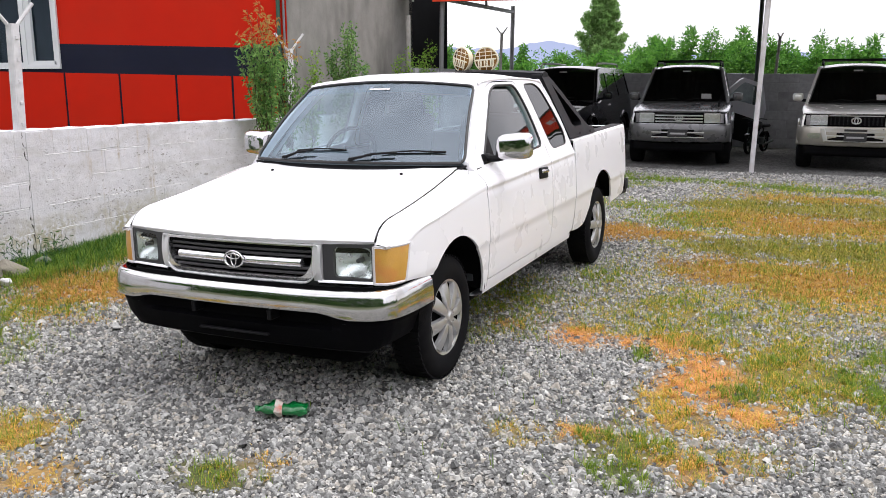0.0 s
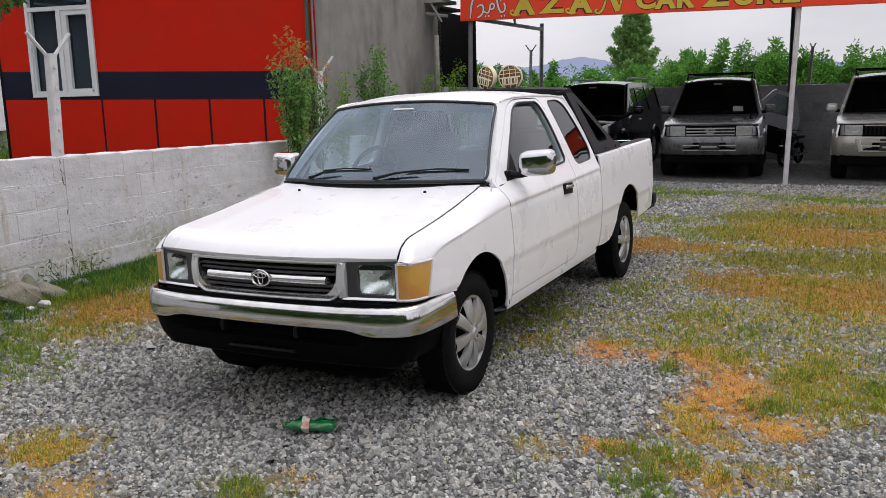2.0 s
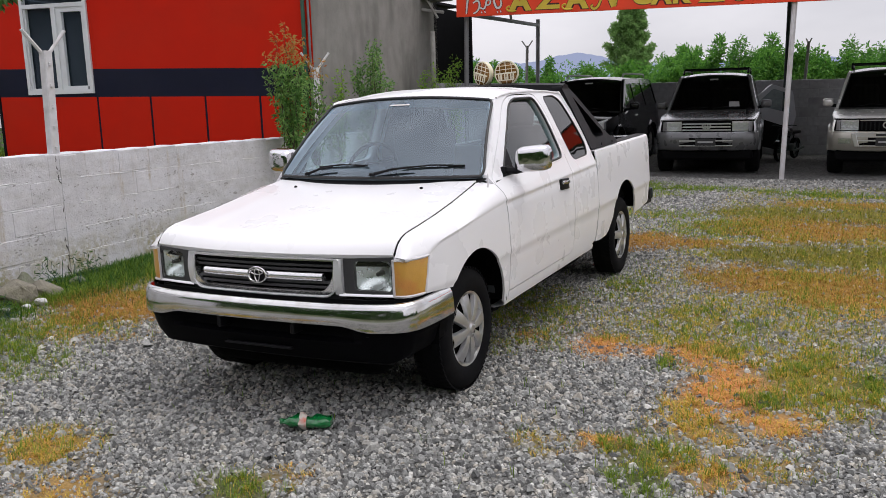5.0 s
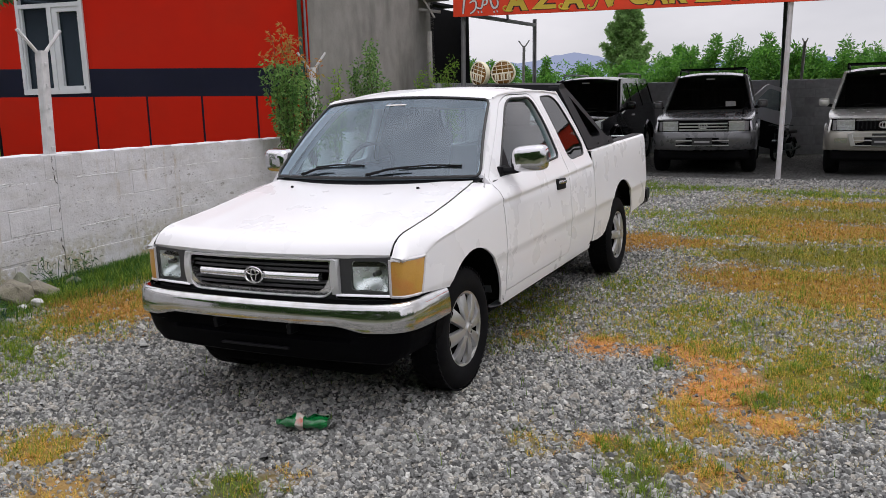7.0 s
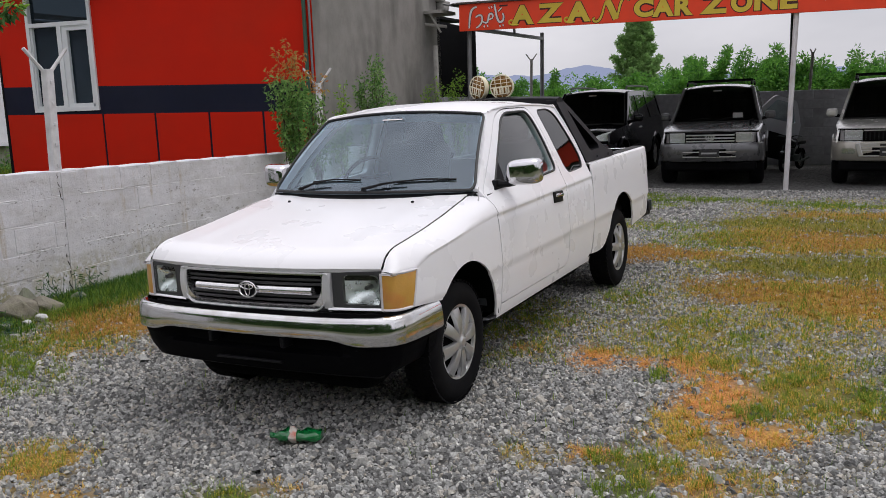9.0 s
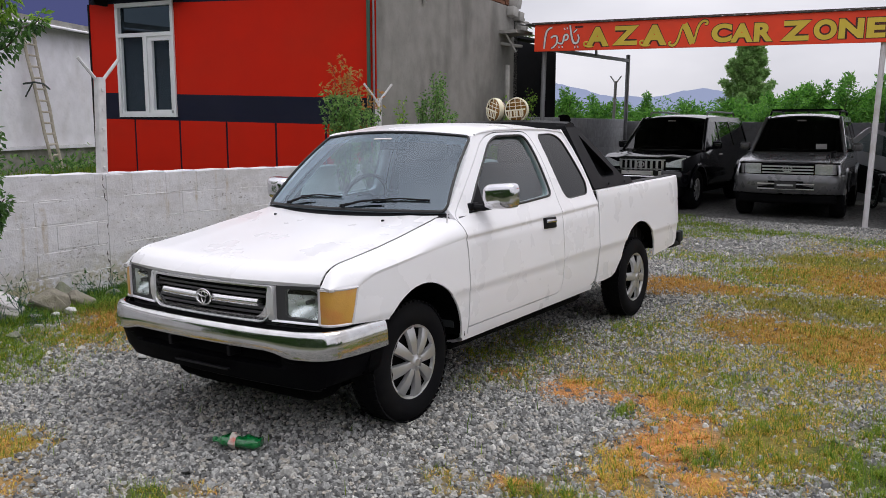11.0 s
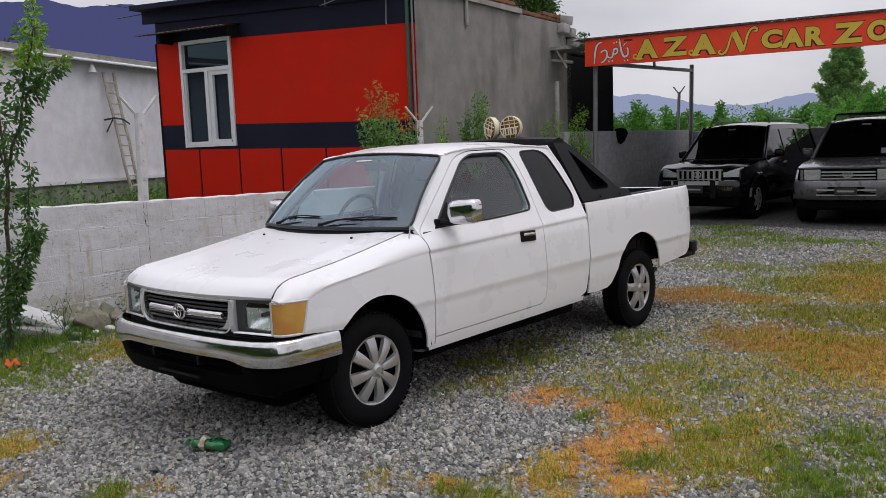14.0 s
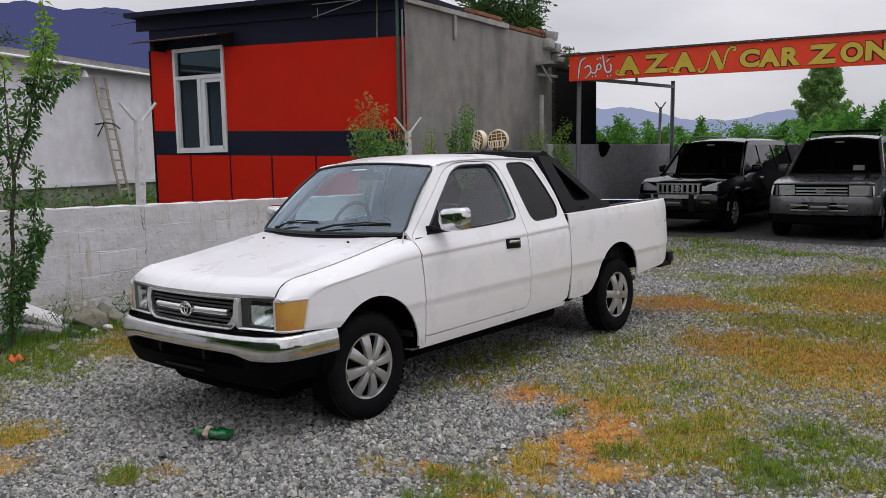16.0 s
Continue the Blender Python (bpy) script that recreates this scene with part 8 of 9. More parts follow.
def rock(x, y, z, sx, sy, sz, seed, material=CONCRETE, label="grey field stone lying by the wall", rot=0):
    """An angular broken stone: the hull of a few scattered points, with slightly worn edges."""
    rng = np.random.RandomState(seed)
    bm = bmesh.new()
    for _ in range(22):
        d = rng.normal(0, 1, 3)
        d = d / np.linalg.norm(d) * rng.uniform(0.85, 1.08)
        bm.verts.new((d[0] * sx, d[1] * sy, d[2] * sz))
    hull = bmesh.ops.convex_hull(bm, input=bm.verts)
    bmesh.ops.delete(bm, geom=[g for g in hull["geom_interior"] if isinstance(g, bmesh.types.BMVert)], context="VERTS")
    bmesh.ops.bevel(bm, geom=bm.edges[:], offset=0.06 * min(sx, sy, sz), segments=1, affect="EDGES")
    bm.verts.index_update()
    geo = [tuple(v.co) for v in bm.verts], [tuple(v.index for v in f.verts) for f in bm.faces]
    bm.free()
    ob = solid("stone", geo, material, label, "stone", "stones by the wall", angle=12)
    ob.matrix_world = pose(x, y, z, 0, 0, rot)
    return ob


ROCK_TAN = surf("tan_field_stone", (0.25, 0.23, 0.19), 0.95, var=0.25, scale=11, bump=0.7, bscale=40, stain=(0.17, 0.16, 0.11), stain_amt=0.9, stain_scale=6, spec=0.1, bdist=0.015)
rock(-5.66, 4.32, 0.06, 0.19, 0.17, 0.15, 1, ROCK_TAN, "broken tan field stone lying by the wall", 20)
rock(-5.62, 4.58, 0.05, 0.15, 0.13, 0.12, 2, ROCK_TAN, "broken tan field stone lying by the wall", 70)
rock(-5.80, 4.52, 0.08, 0.12, 0.14, 0.14, 5, STONE_GREEN, "mossy grey field stone lying by the wall", 10)
rock(-5.40, 4.36, 0.03, 0.06, 0.05, 0.04, 3, WHITE_POST, "small pale stone lying in the grass")
rock(-5.36, 4.20, 0.025, 0.05, 0.04, 0.03, 4, WHITE_POST, "small pale stone lying in the grass", 30)
rock(-5.44, 4.06, 0.025, 0.07, 0.04, 0.03, 7, CONCRETE, "small grey stone lying in the grass", 50)
rock(-4.95, 3.62, 0.03, 0.06, 0.05, 0.045, 8, STONE_GREEN, "mossy grey field stone lying in the grass", 5)
rock(-5.10, 3.90, 0.02, 0.05, 0.04, 0.03, 9, CONCRETE, "small grey stone lying in the grass", 15)
rock(-5.74, 5.0, 0.03, 0.07, 0.09, 0.045, 6, STONE_GREEN, "mossy grey field stone lying by the wall")
slab = solid("concrete_slab", box(-0.20, 0.20, -0.13, 0.13, -0.03, 0.03, 0.012, 2), WHITE_POST, "broken whitewashed concrete slab leaning by the sapling", "slab")
slab.matrix_world = pose(-5.76, 3.90, 0.17, 12, 26, 62)
slab2 = solid("concrete_slab", box(-0.19, 0.19, -0.14, 0.14, -0.06, 0.06, 0.02, 2), CONCRETE, "chipped grey concrete block under a broken slab", "slab")
slab2.matrix_world = pose(-5.68, 3.88, 0.05, 4, 12, 48)
rock(-5.53, 3.30, 0.05, 0.16, 0.13, 0.085, 12, WHITE_POST, "chipped pale concrete lump in the grass", 20)
ORANGE = surf("orange_plastic", (0.75, 0.13, 0.02), 0.45, var=0.1, bump=0)
scrap = solid("plastic_scrap", grid([[(0.055 * a, 0.05 * b + 0.012 * math.sin(5 * a), 0.045 + 0.022 * math.sin(4 * a + 3 * b) - 0.030 * b * b + 0.008 * math.sin(11 * b)) for b in np.linspace(-1, 1, 9)] for a in np.linspace(-1, 1, 9)]), ORANGE, "torn orange plastic scrap lying in grass", "litter")
scrap.matrix_world = pose(-4.82, 3.27, 0.0, 0, 0, 25)

# crushed green bottle
BOTTLE = surf("green_bottle_plastic", (0.005, 0.15, 0.035), 0.1, var=0.35, bump=1.0, bscale=38, coat=0.8, bdist=0.01)
bottle = thing("plastic_bottle", pose(-1.985, 3.11, 0.038, 0, 0, 202) @ Matrix.Diagonal((0.78, 0.92, 0.95, 1)), "crushed green plastic drinks bottle lying on gravel", "bottle")
prof = [(-0.155, 0.010), (-0.150, 0.034), (-0.12, 0.040), (-0.06, 0.043), (-0.02, 0.036), (0.03, 0.041), (0.07, 0.043), (0.10, 0.036), (0.125, 0.020), (0.14, 0.014), (0.155, 0.014)]


def bottle_ring(x, r, grow=0.0):
    return [(x, (r + grow) * (1.18 + 0.08 * math.sin(43 * x + 1)) * math.cos(t), (r + grow) * (0.80 + 0.24 * math.sin(58 * x + 2.4 * math.cos(t))) * math.sin(t) + 0.003 * math.sin(30 * x)) for t in np.linspace(0, 2 * math.pi, 15)[:-1]]


part("bottle_body", capped([bottle_ring(x, r) for x, r in prof]), BOTTLE, bottle)
part("paper_label", grid([bottle_ring(x, 0.0425 - 0.1 * abs(x - 0.02), 0.002) for x in (-0.005, 0.02, 0.045)], False, True), surf("bottle_label", (0.55, 0.50, 0.45), 0.5, var=0.1, stain=(0.55, 0.08, 0.03), stain_amt=1.0, stain_scale=30, bump=0), bottle, "torn red and white label")
part("cap", moved(lathe([(0.0, 0.02), (0.015, 0.018), (0.016, 0.0)], 12, "x"), pose(0.15, 0, 0.0)), surf("green_cap", (0.02, 0.16, 0.05), 0.4, bump=0), bottle)


# ---- gravel ----
def build_gravel():
    rng = np.random.RandomState(2)
    chip = np.array([(sx * w, sy * w, z) for z, w in ((0.75, 0.42), (-0.55, 0.82)) for sx, sy in ((-1, -1), (1, -1), (1, 1), (-1, 1))])
    chip_tri = np.array([(0, 1, 2), (0, 2, 3)] + [q for k in range(4) for q in ((k, 4 + k, 4 + (k + 1) % 4), (k, 4 + (k + 1) % 4, (k + 1) % 4))])
    far_chip = np.array([(0, 0, 1), *[(0.894 * math.cos(k * 1.2566), 0.894 * math.sin(k * 1.2566), 0.447) for k in range(5)]])
    far_tri = np.array([(0, 1 + k, 1 + (k + 1) % 5) for k in range(5)])
    allv, allf, count = [], [], 0
    for y0, y1, per, size in ((0.9, 3.0, 3900, 0.0090), (3.0, 5.0, 3400, 0.0094), (5.0, 7.5, 3000, 0.0090), (7.5, 10.5, 1900, 0.0105), (10.5, 15.0, 1000, 0.0115)):
        shape, faces_ = (chip, chip_tri) if y0 < 5 else (far_chip, far_tri)
        nv = len(shape)
        n = int((y1 - y0) * 10.3 * per)
        x, y = rng.uniform(-6.7, 3.6, n), rng.uniform(y0, y1, n)
        keep = in_view(x, y)
        s, d, g = cover(x, y)
        tb, to = turf(x, y)
        keep &= rng.rand(n) > np.clip(0.72 * s + 0.97 * d + 0.55 * g + 0.9 * np.maximum(tb, to), 0, 0.96)
        x, y = x[keep], y[keep]
        n = len(x)
        r = size * np.exp(rng.normal(0, 0.33, n))
        r[rng.rand(n) < 0.010] *= 1.6
        sc = np.stack([r * rng.uniform(0.85, 1.55, n), r * rng.uniform(0.7, 1.05, n), r * rng.uniform(0.6, 1.0, n)], 1)
        base = shape[None] * (rng.uniform(0.80, 1.20, (n, nv, 1)) if nv == 6 else rng.uniform(0.66, 1.30, (n, nv, 3))) * sc[:, None, :]
        a, t = rng.uniform(0, 6.283, n), rng.normal(0, 0.38, n)
        ct, st = np.cos(t)[:, None], np.sin(t)[:, None]
        bx, bz = base[..., 0] * ct - base[..., 2] * st, base[..., 0] * st + base[..., 2] * ct
        if nv == 6:
            bz[:, 1:] -= 0.5 * r[:, None]
        ca, sa = np.cos(a)[:, None], np.sin(a)[:, None]
        v = np.stack([bx * ca - base[..., 1] * sa + x[:, None], bx * sa + base[..., 1] * ca + y[:, None], bz + (ground_z(x, y) + r * rng.uniform(0.10, 0.62, n))[:, None]], 2)
        allv.append(v.reshape(-1, 3))
        allf.append((faces_[None] + (np.arange(n) * nv)[:, None, None]).reshape(-1, 3) + count)
        count += n * nv
    me = fast_mesh("gravel", np.concatenate(allv), np.concatenate(allf))
    m, nn, l, b = nodes_of("gravel_stone")
    geo, ramp, co, nz, mx = nn.new("ShaderNodeNewGeometry"), nn.new("ShaderNodeValToRGB"), nn.new("ShaderNodeTexCoord"), nn.new("ShaderNodeTexNoise"), nn.new("ShaderNodeMix")
    ramp.color_ramp.interpolation = "LINEAR"
    e = ramp.color_ramp.elements
    e[0].position, e[0].color = 0.0, (0.10, 0.10, 0.10, 1)
    e[1].position, e[1].color = 1.0, (0.60, 0.59, 0.555, 1)
    for pos, c in ((0.30, (0.23, 0.231, 0.222)), (0.70, (0.395, 0.396, 0.382)), (0.86, (0.38, 0.35, 0.30)), (0.95, (0.48, 0.472, 0.445))):
        k = e.new(pos)
        k.color = (*c, 1)
    nz.inputs["Scale"].default_value, nz.inputs["Detail"].default_value = 90, 6
    l.new(co.outputs["Object"], nz.inputs["Vector"])
    l.new(geo.outputs["Random Per Island"], ramp.inputs["Fac"])
    mx.data_type, mx.blend_type = "RGBA", "OVERLAY"
    mx.inputs["Factor"].default_value = 0.75
    l.new(ramp.outputs["Color"], mx.inputs["A"])
    l.new(nz.outputs["Fac"], mx.inputs["B"])
    l.new(mx.outputs["Result"], b.inputs["Base Color"])
    b.inputs["Roughness"].default_value = 0.85
    b.inputs["Specular IOR Level"].default_value = 0.3
    me.materials.append(m)
    tagged(new("gravel", me), "loose grey crushed-stone gravel over the yard", "gravel", kind="stuff")


build_gravel()


# ---- grass ----
def blades(name, x, y, length, lean, width, material, label, rng):
    n = len(x)
    a = rng.uniform(0, 6.283, n)
    ln = length * rng.uniform(0.45, 1.35, n)
    le = np.clip(rng.normal(lean, 0.25, n), 0.05, 1.5)
    d = np.stack([np.cos(a), np.sin(a), np.zeros(n)], 1)
    side = np.stack([-np.sin(a), np.cos(a), np.zeros(n)], 1)
    p0 = np.stack([x, y, ground_z(x, y)], 1)
    up = np.array([0, 0, 1.0])
    mid = p0 + (d * np.sin(le * 0.6)[:, None] + up * np.cos(le * 0.6)[:, None]) * (ln * 0.55)[:, None]
    tip = mid + (d * np.sin(le * 1.15)[:, None] + up * np.maximum(0.04, np.cos(le * 1.15))[:, None]) * (ln * 0.5)[:, None]
    w = (width * rng.uniform(0.7, 1.3, n))[:, None]
    v = np.stack([p0 - side * w, p0 + side * w, mid + side * w * 0.8, mid - side * w * 0.8, tip], 1).reshape(-1, 3)
    i = np.arange(n)[:, None] * 5
    f = np.concatenate([i + np.array([[0, 1, 2]]), i + np.array([[0, 2, 3]]), i + np.array([[3, 2, 4]])], 0)
    me = fast_mesh(name, v, f)
    me.materials.append(material)
    return tagged(new(name, me), label, "grass", kind="stuff")


def build_grass():
    rng = np.random.RandomState(5)
    got = {"s": [], "d": [], "g": [], "b": [], "o": []}
    for y0, y1, per in ((0.9, 3.0, 7000), (3.0, 5.4, 12500), (5.4, 7.5, 7500), (7.5, 10.5, 4200), (10.5, 15.4, 2000)):
        n = int((y1 - y0) * 10.5 * per)
        x, y = rng.uniform(-6.7, 3.8, n), rng.uniform(y0, y1, n)
        x, y = x + 0.03 * np.sin(37 * y) + 0.02 * np.sin(53 * x), y + 0.03 * np.sin(41 * x)
        vis = in_view(x, y)
        x, y = x[vis], y[vis]
        s, d, g = cover(x, y)
        clump = np.clip(0.5 + 0.6 * np.sin(9 * x + 3 * np.sin(7 * y)) * np.sin(8 * y + 2 * np.sin(6 * x)) + 0.35 * np.sin(23 * x) * np.sin(21 * y), 0.05, 1)
        tb, to = turf(x, y)
        for key, c, gain in (("s", s, 2.5), ("d", d, 2.6), ("g", g, 1.8), ("b", tb, 2.6), ("o", to, 2.4)):
            k = rng.rand(len(x)) < c * gain * clump
            got[key].append((x[k], y[k], y0))
    for key, ln, le, w, m, nm, lb in (("s", 0.036, 1.12, 0.0011, GRASS_STRAW, "dry_grass", "yellow dry straw grass in patches on gravel"), ("d", 0.034, 1.42, 0.0012, GRASS_DEAD, "dead_grass", "flattened red-brown dead grass on the yard"), ("g", 0.056, 0.75, 0.0014, GRASS_GREEN, "green_grass", "short green grass growing through gravel"), ("b", 0.038, 0.95, 0.0014, TURF_DRY, "brown_turf", "matted brown dry turf in the far yard"), ("o", 0.045, 0.8, 0.0014, TURF_GREEN, "olive_turf", "olive green turf in the far yard")):
        x = np.concatenate([q[0] for q in got[key]])
        y = np.concatenate([q[1] for q in got[key]])
        scale = np.clip(0.75 + (y / 8) ** 1.5 * 0.7, 0.75, 2.5)
        blades(nm, x, y, ln * np.where(x < -5.3, 1.6, 1.0), le, w * scale, m, lb, rng)
    # sparse weeds over the whole yard and longer ones along the wall
    n = 2600
    x, y = rng.uniform(-5.9, 3.4, n), rng.uniform(1.5, 14, n)
    k = in_view(x, y)
    blades("weed", x[k], y[k], 0.06, 0.6, 0.002, GRASS_GREEN, "scattered thin weeds between the stones", rng)
    n = 30000
    y = rng.uniform(1.6, 9.5, n)
    y = y[(y > 4.6) | (np.sin(9 * y) * np.sin(5.3 * y + 1) > -0.1)]
    n = len(y)
    blades("wall_grass", -5.99 - 0.08 * (y - 5.18) + np.abs(rng.normal(0, 0.30, n)), y, 0.085, 0.65, 0.003, GRASS_WALL, "lush green grass along the foot of the wall", rng)
    n = 9000
    x = rng.uniform(-16, -8.6, n)
    blades("bank_grass", x, rng.uniform(3, 13, n), 0.16, 0.5, 0.008, GRASS_GREEN, "green grass on the bank behind the wall", rng)


build_grass()


def tall_weed(x, y, h, seed):
    rng = np.random.RandomState(seed)
    lm = []
    for k in range(4):
        a, r = rng.uniform(0, 6.28), h * rng.uniform(0.1, 0.4)
        lm.append(((0, 0, 0), (r * math.cos(a), r * math.sin(a), h * rng.uniform(0.6, 1.0)), 0.004, 0.001, 9, 0.05, 0.2))
    plant("weed", "thin dark weed growing at the foot of the wall", "weed", (x, y, 0), lm, 0.05, LEAF_SAPLING, GREEN_PIPE, "weeds at the wall", 0.02, 0.3, None, 0.22, seed)


for k, (x, y, h) in enumerate([(-5.50, 3.98, 0.48), (-5.62, 4.06, 0.34), (-5.72, 4.72, 0.30), (-5.80, 4.84, 0.36), (-5.42, 3.78, 0.26), (-5.55, 3.62, 0.30), (-5.30, 3.42, 0.24), (-5.66, 4.95, 0.28), (-5.20, 3.95, 0.2), (-5.9, 5.3, 0.25)]):
    tall_weed(x, y, h, 300 + k)


# black bag over the left wall
bag = solid("black_bag", grid([[(0.10 * math.cos(t) * w * (1 + 0.2 * math.sin(3 * t + z * 20)), 0.20 * math.sin(t) * w * (1 + 0.15 * math.sin(2 * t)), z) for t in np.linspace(0, 2 * math.pi, 15)[:-1]] for z, w in ((0.06, 0.15), (0.04, 0.8), (-0.05, 1.0), (-0.14, 0.85), (-0.22, 0.6), (-0.27, 0.15))], False, True), BLACK_MATTE, "black plastic bag hung over the block wall", "bag")
bag.matrix_world = pose(-6.80, 16.33, 1.74)


# ---- lettering on the sign ----
def fitted(text, x0, x1, z0, z1, material, name, depth, bold, shear, out):
    """Lettering stretched to fill a place on the board."""
    ob = letters(text, 0, 0, 0.4, 1.0, material, name, depth, bold, shear, 0)
    co = np.array([v.co for v in ob.data.vertices])
    lo, hi = co.min(0), co.max(0)
    m = Matrix.Translation((x0, out, z0)) @ Matrix.Diagonal(((x1 - x0) / (hi[0] - lo[0]), 1, (z1 - z0) / (hi[2] - lo[2]), 1)) @ Matrix.Translation((-lo[0], 0, -lo[2]))
    ob.data.transform(m)
    return ob


def painted(text, x0, x1, z0, z1, bold=0.02, shear=0.0):
    e = 0.012
    fitted(text, x0 - e, x1 + e, z0 - e, z1 + e, SIGN_DARK, "letter_outline", 0.001, bold + 0.022, shear, -0.0225)
    return fitted(text, x0, x1, z0, z1, SIGN_YELLOW, "lettering", 0.002, bold, shear, -0.0245)


painted("A", 1.02, 1.46, 0.06, 0.40)
painted("Z", 1.52, 2.00, 0.07, 0.40, 0.016)
painted("A", 2.06, 2.50, 0.05, 0.40)
painted("C", 3.25, 3.58, 0.07, 0.37)
painted("A", 3.56, 3.92, 0.06, 0.36)
painted("R", 3.93, 4.23, 0.06, 0.36)
painted("Z", 4.34, 4.79, 0.06, 0.37)
painted("O", 4.83, 5.16, 0.06, 0.37)
painted("N", 5.19, 5.54, 0.07, 0.37)
painted("E", 5.58, 5.84, 0.07, 0.37)
# curled tails of the first letters
for x, z in ((0.93, 0.10), (1.97, 0.09)):
    curl = [(x + 0.07 + 0.075 * math.cos(t) + 0.02 * t, -0.0255, z + 0.045 * math.sin(t)) for t in np.linspace(1.2, 5.6, 14)]
    part("flourish", tube(curl, [0.018 - 0.006 * k / 13 for k in range(14)], 6), SIGN_YELLOW, sign)
# white brush script at the sign's start
def stroke(pts, w=0.02, ink=None, edge=0.010, taper=True):
    q = [Vector(p) for p in pts]
    fine = []
    for i in range(len(q) - 1):
        a, b, c, d = q[max(i - 1, 0)], q[i], q[i + 1], q[min(i + 2, len(q) - 1)]
        for k in range(5):
            t = k / 5
            fine.append(0.5 * ((2 * b) + (c - a) * t + (2 * a - 5 * b + 4 * c - d) * t * t + (3 * b - a - 3 * c + d) * t ** 3))
    fine.append(q[-1])
    for r, o, m, nm in ((w + edge, -0.0215, SIGN_DARK, "script_outline"), (w, -0.0245, ink or SIGN_WHITE, "script")):
        n = len(fine)
        rows = []
        for i, p in enumerate(fine):
            tng = (fine[min(i + 1, n - 1)] - fine[max(i - 1, 0)]).normalized()
            nrm = Vector((-tng.y, tng.x))
            k = r * (0.55 + 0.45 * math.sin(math.pi * (0.12 + 0.8 * i / (n - 1)))) if taper else r
            rows.append([(p.x + nrm.x * k, o, p.y + nrm.y * k), (p.x - nrm.x * k, o, p.y - nrm.y * k)])
        part(nm, grid(rows), m, sign)


stroke([(0.357, 0.425), (0.296, 0.406), (0.248, 0.357), (0.222, 0.264), (0.209, 0.151), (0.200, 0.046)], 0.019)
stroke([(0.331, 0.237), (0.391, 0.270), (0.444, 0.261), (0.461, 0.201), (0.444, 0.129), (0.391, 0.073), (0.339, 0.050)], 0.017)
stroke([(0.457, 0.165), (0.513, 0.133), (0.561, 0.138), (0.583, 0.196), (0.600, 0.268), (0.644, 0.288), (0.674, 0.250), (0.652, 0.200), (0.592, 0.188)], 0.017)
stroke([(0.592, 0.385), (0.609, 0.395)], 0.021)
stroke([(0.644, 0.394), (0.661, 0.404)], 0.021)
stroke([(0.492, 0.061), (0.513, 0.071)], 0.02)
stroke([(0.557, 0.066), (0.579, 0.076)], 0.02)
stroke([(0.705, 0.453), (0.726, 0.335), (0.753, 0.217), (0.796, 0.135), (0.861, 0.146), (0.883, 0.218), (0.861, 0.285)], 0.019)
stroke([(0.800, 0.054), (0.822, 0.064)], 0.019)
stroke([(0.861, 0.062), (0.883, 0.072)], 0.019)
stroke([(0.779, 0.318), (0.848, 0.381)], 0.011)
# the swash letter that ends the first word
stroke([(2.575, 0.105), (2.545, 0.085), (2.56, 0.05), (2.61, 0.04), (2.66, 0.075), (2.70, 0.16), (2.735, 0.29), (2.77, 0.385)], 0.020, SIGN_YELLOW, 0.012)
stroke([(2.955, 0.06), (2.985, 0.18), (3.015, 0.31), (3.06, 0.395), (3.12, 0.43), (3.17, 0.41), (3.165, 0.375), (3.13, 0.375)], 0.020, SIGN_YELLOW, 0.012)
stroke([(2.785, 0.385), (2.84, 0.29), (2.89, 0.18), (2.945, 0.065)], 0.052, SIGN_YELLOW, 0.012, False)
part("small_script", box(0.80, 0.96, -0.0225, -0.021, 0.40, 0.43), SIGN_DARK, sign)
# a line of writing further on that is given as plain bars
part("plain_bar", join(*[box(6.22 + 0.115 * k, 6.31 + 0.115 * k, -0.0235, -0.021, 0.17, 0.28) for k in range(4)]), SIGN_WHITE, sign)
part("plain_bar", join(*[box(6.74 + 0.115 * k, 6.83 + 0.115 * k, -0.0235, -0.021, 0.17, 0.28) for k in range(7)]), SIGN_WHITE, sign)
# scalloped tin edge above the sign
rows = []
for k in range(293):
    x = -0.05 + k * (14.65 / 292)
    zz = SIGN_H + 0.012 + (0.016 if k % 2 else -0.004)
    rows.append([(x, -0.06, SIGN_H + 0.035), (x, -0.062, zz - 0.012), (x, -0.056, zz - 0.012), (x, -0.054, SIGN_H + 0.035)])
part("tin_edge", grid(rows, False, True), surf("dark_tin", (0.08, 0.065, 0.06), 0.7, 0.3, var=0.2, bump=0.1), sign, "scalloped tin edge", 20)


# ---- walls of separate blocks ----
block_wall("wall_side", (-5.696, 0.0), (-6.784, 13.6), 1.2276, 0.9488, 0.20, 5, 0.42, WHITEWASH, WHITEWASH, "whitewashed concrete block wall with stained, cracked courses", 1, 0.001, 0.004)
block_wall("wall_left_back", (-6.70, 13.9), (-7.27, 20.6), 1.74, 1.74, 0.18, 8, 0.41, GREY_BLOCK, GREY_MORTAR, "bare grey concrete block wall", 2, 0.002, 0.006)
block_wall("wall_back", (-7.2, 20.7), (8.6, 20.7), 1.70, 1.56, 0.18, 8, 0.41, GREY_BLOCK, GREY_MORTAR, "grey concrete block wall behind the parked cars", 3, 0.002, 0.006)
# the white joints of the side wall stand a little proud, in broken, wavering lines
side_wall = bpy.data.objects["wall_side"]


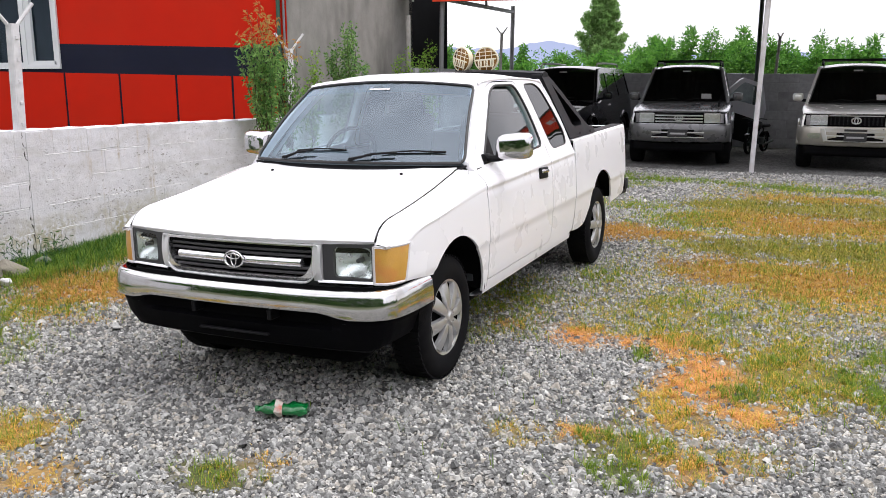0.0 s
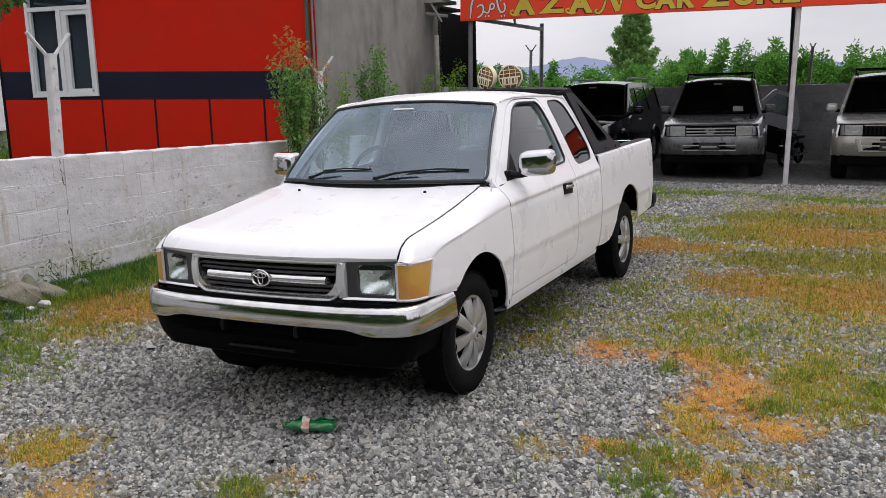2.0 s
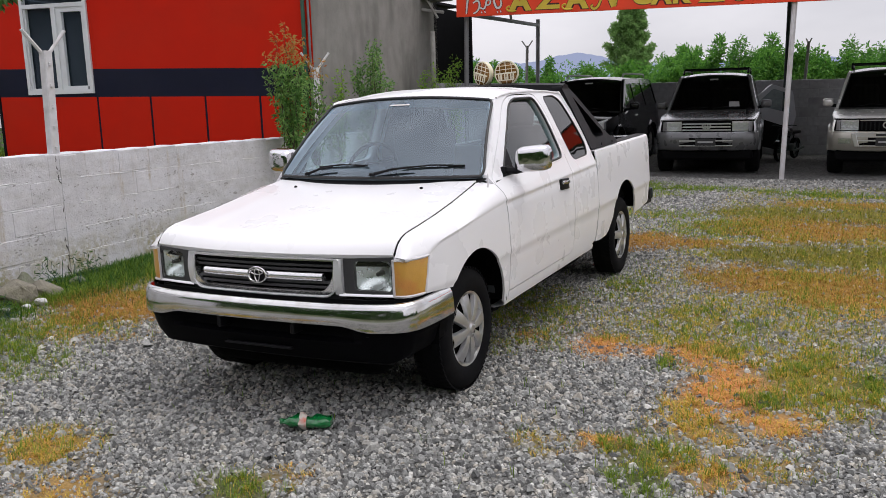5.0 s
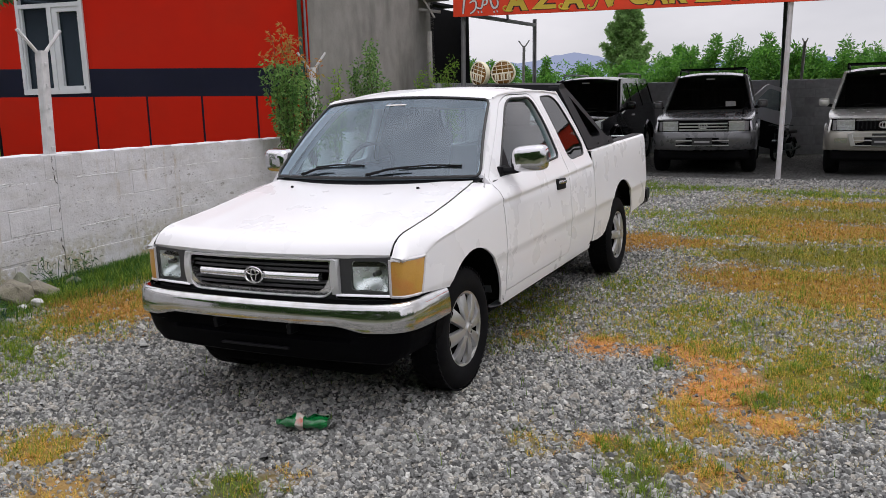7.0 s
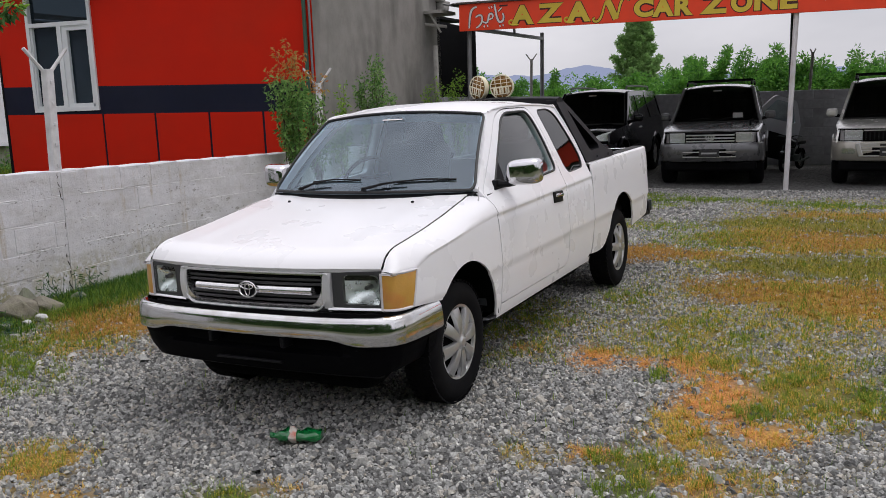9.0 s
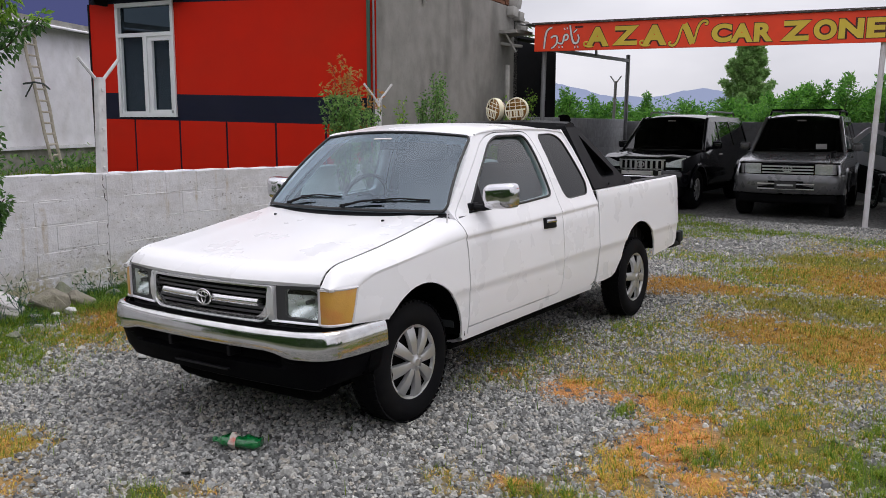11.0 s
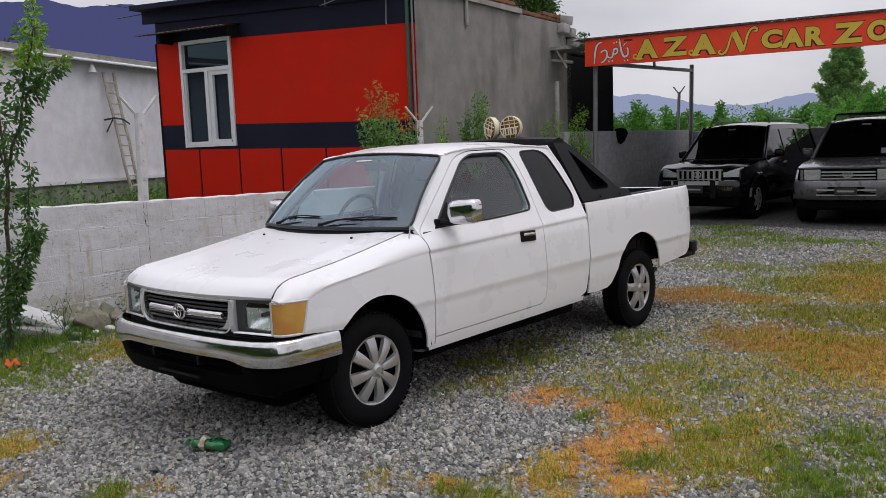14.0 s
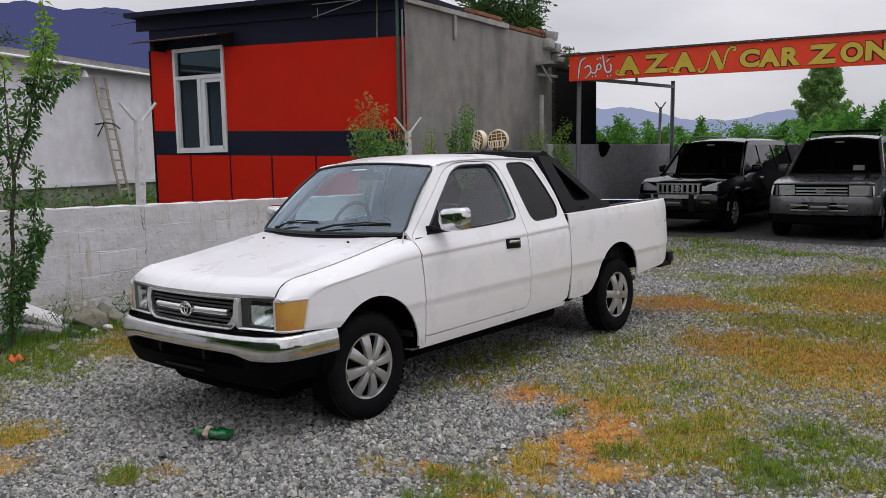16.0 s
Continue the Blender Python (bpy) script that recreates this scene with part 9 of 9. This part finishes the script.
def joint_ridges(seed):
    rng = random.Random(seed)
    for c in range(1, 5):
        geo, x = [], 0.6
        while x < 13.2:
            run = rng.uniform(0.25, 1.3)
            pts, rad, t = [], [], x
            while t < min(x + run, 13.3):
                f = t / 13.6
                pts.append((t, -0.0995, c * (1.2276 - 0.2788 * f) / 5 + rng.uniform(-0.004, 0.004)))
                rad.append(rng.uniform(0.0012, 0.0042))
                t += rng.uniform(0.05, 0.10)
            if len(pts) > 2:
                rad[0] = rad[-1] = 0.001
                geo.append(tube(pts, rad, 5))
            x += run + rng.choice((0.03, 0.06, 0.25, 0.5))
        part("joint_ridge", join(*geo), RIDGE_WHITE, side_wall)


joint_ridges(4)
# a crack that runs down the side wall under its post
rngc = random.Random(8)
z, yy, runs = 1.10, 5.13, []
while z > 0.10:
    pts, rad = [], []
    for k in range(rngc.randint(3, 8)):
        pts.append((-6.0385, yy, z))
        rad.append(rngc.uniform(0.002, 0.0065))
        z -= rngc.uniform(0.012, 0.03)
        yy += rngc.uniform(-0.016, 0.0175)
    rad[0] = rad[-1] = 0.0006
    runs.append(tube(pts, rad, 5))
    z -= rngc.choice((0.0, 0.01, 0.03))
# these lie along the wall, which runs askew to the yard
ASKEW = Matrix.Translation((-6.01, 5.18, 0)) @ pose(0, 0, 0, 0, 0, 4.574) @ Matrix.Translation((6.04, -5.18, 0))
crack = solid("wall_crack", join(*runs), CRACK_DARK, "thin jagged crack down a whitewashed wall", "crack", kind="structure")
crack.matrix_world = ASKEW
# spots where the whitewash has flaked off
flakes = []
for k in range(26):
    y0, z0, w = rngc.uniform(2.4, 9.8), rngc.choice((rngc.uniform(0.15, 0.62), rngc.uniform(0.15, 1.05))), rngc.uniform(0.008, 0.045)
    ring_ = [(-6.0372, y0 + w * rngc.uniform(0.5, 1.2) * math.cos(t), z0 + 0.35 * w * rngc.uniform(0.4, 1.3) * math.sin(t)) for t in np.linspace(0, 6.283, 10)[:-1]]
    flakes.append((ring_, [tuple(range(len(ring_)))]))
for yc, zc, sy, sz, n in ((5.72, 0.42, 0.16, 0.05, 60), (6.35, 0.45, 0.18, 0.05, 70), (6.0, 0.27, 0.25, 0.05, 50), (7.1, 0.50, 0.3, 0.06, 50), (4.75, 0.42, 0.2, 0.05, 60), (4.4, 0.30, 0.3, 0.08, 40), (8.2, 0.55, 0.4, 0.1, 40), (5.2, 0.86, 0.06, 0.10, 30), (6.6, 0.80, 0.10, 0.01, 24)):
    for k in range(n):
        y0, z0, w = rngc.gauss(yc, sy), max(0.05, rngc.gauss(zc, sz)), rngc.uniform(0.003, 0.016)
        ring_ = [(-6.0372, y0 + w * rngc.uniform(0.5, 1.3) * math.cos(t), z0 + 0.5 * w * rngc.uniform(0.4, 1.4) * math.sin(t)) for t in np.linspace(0, 6.283, 8)[:-1]]
        flakes.append((ring_, [tuple(range(len(ring_)))]))
bare = solid("bare_patches", join(*flakes), FLAKED, "small bare patches where whitewash flaked off", "bare patch", kind="structure")
bare.matrix_world = ASKEW
pier = solid("wall_pier", box(-6.06, -6.034, 5.16, 5.36, 0.0, 1.10, 0.004, 1), WHITEWASH, "flush whitewashed concrete pier in the block wall", "pier", kind="structure")
pier.matrix_world = ASKEW
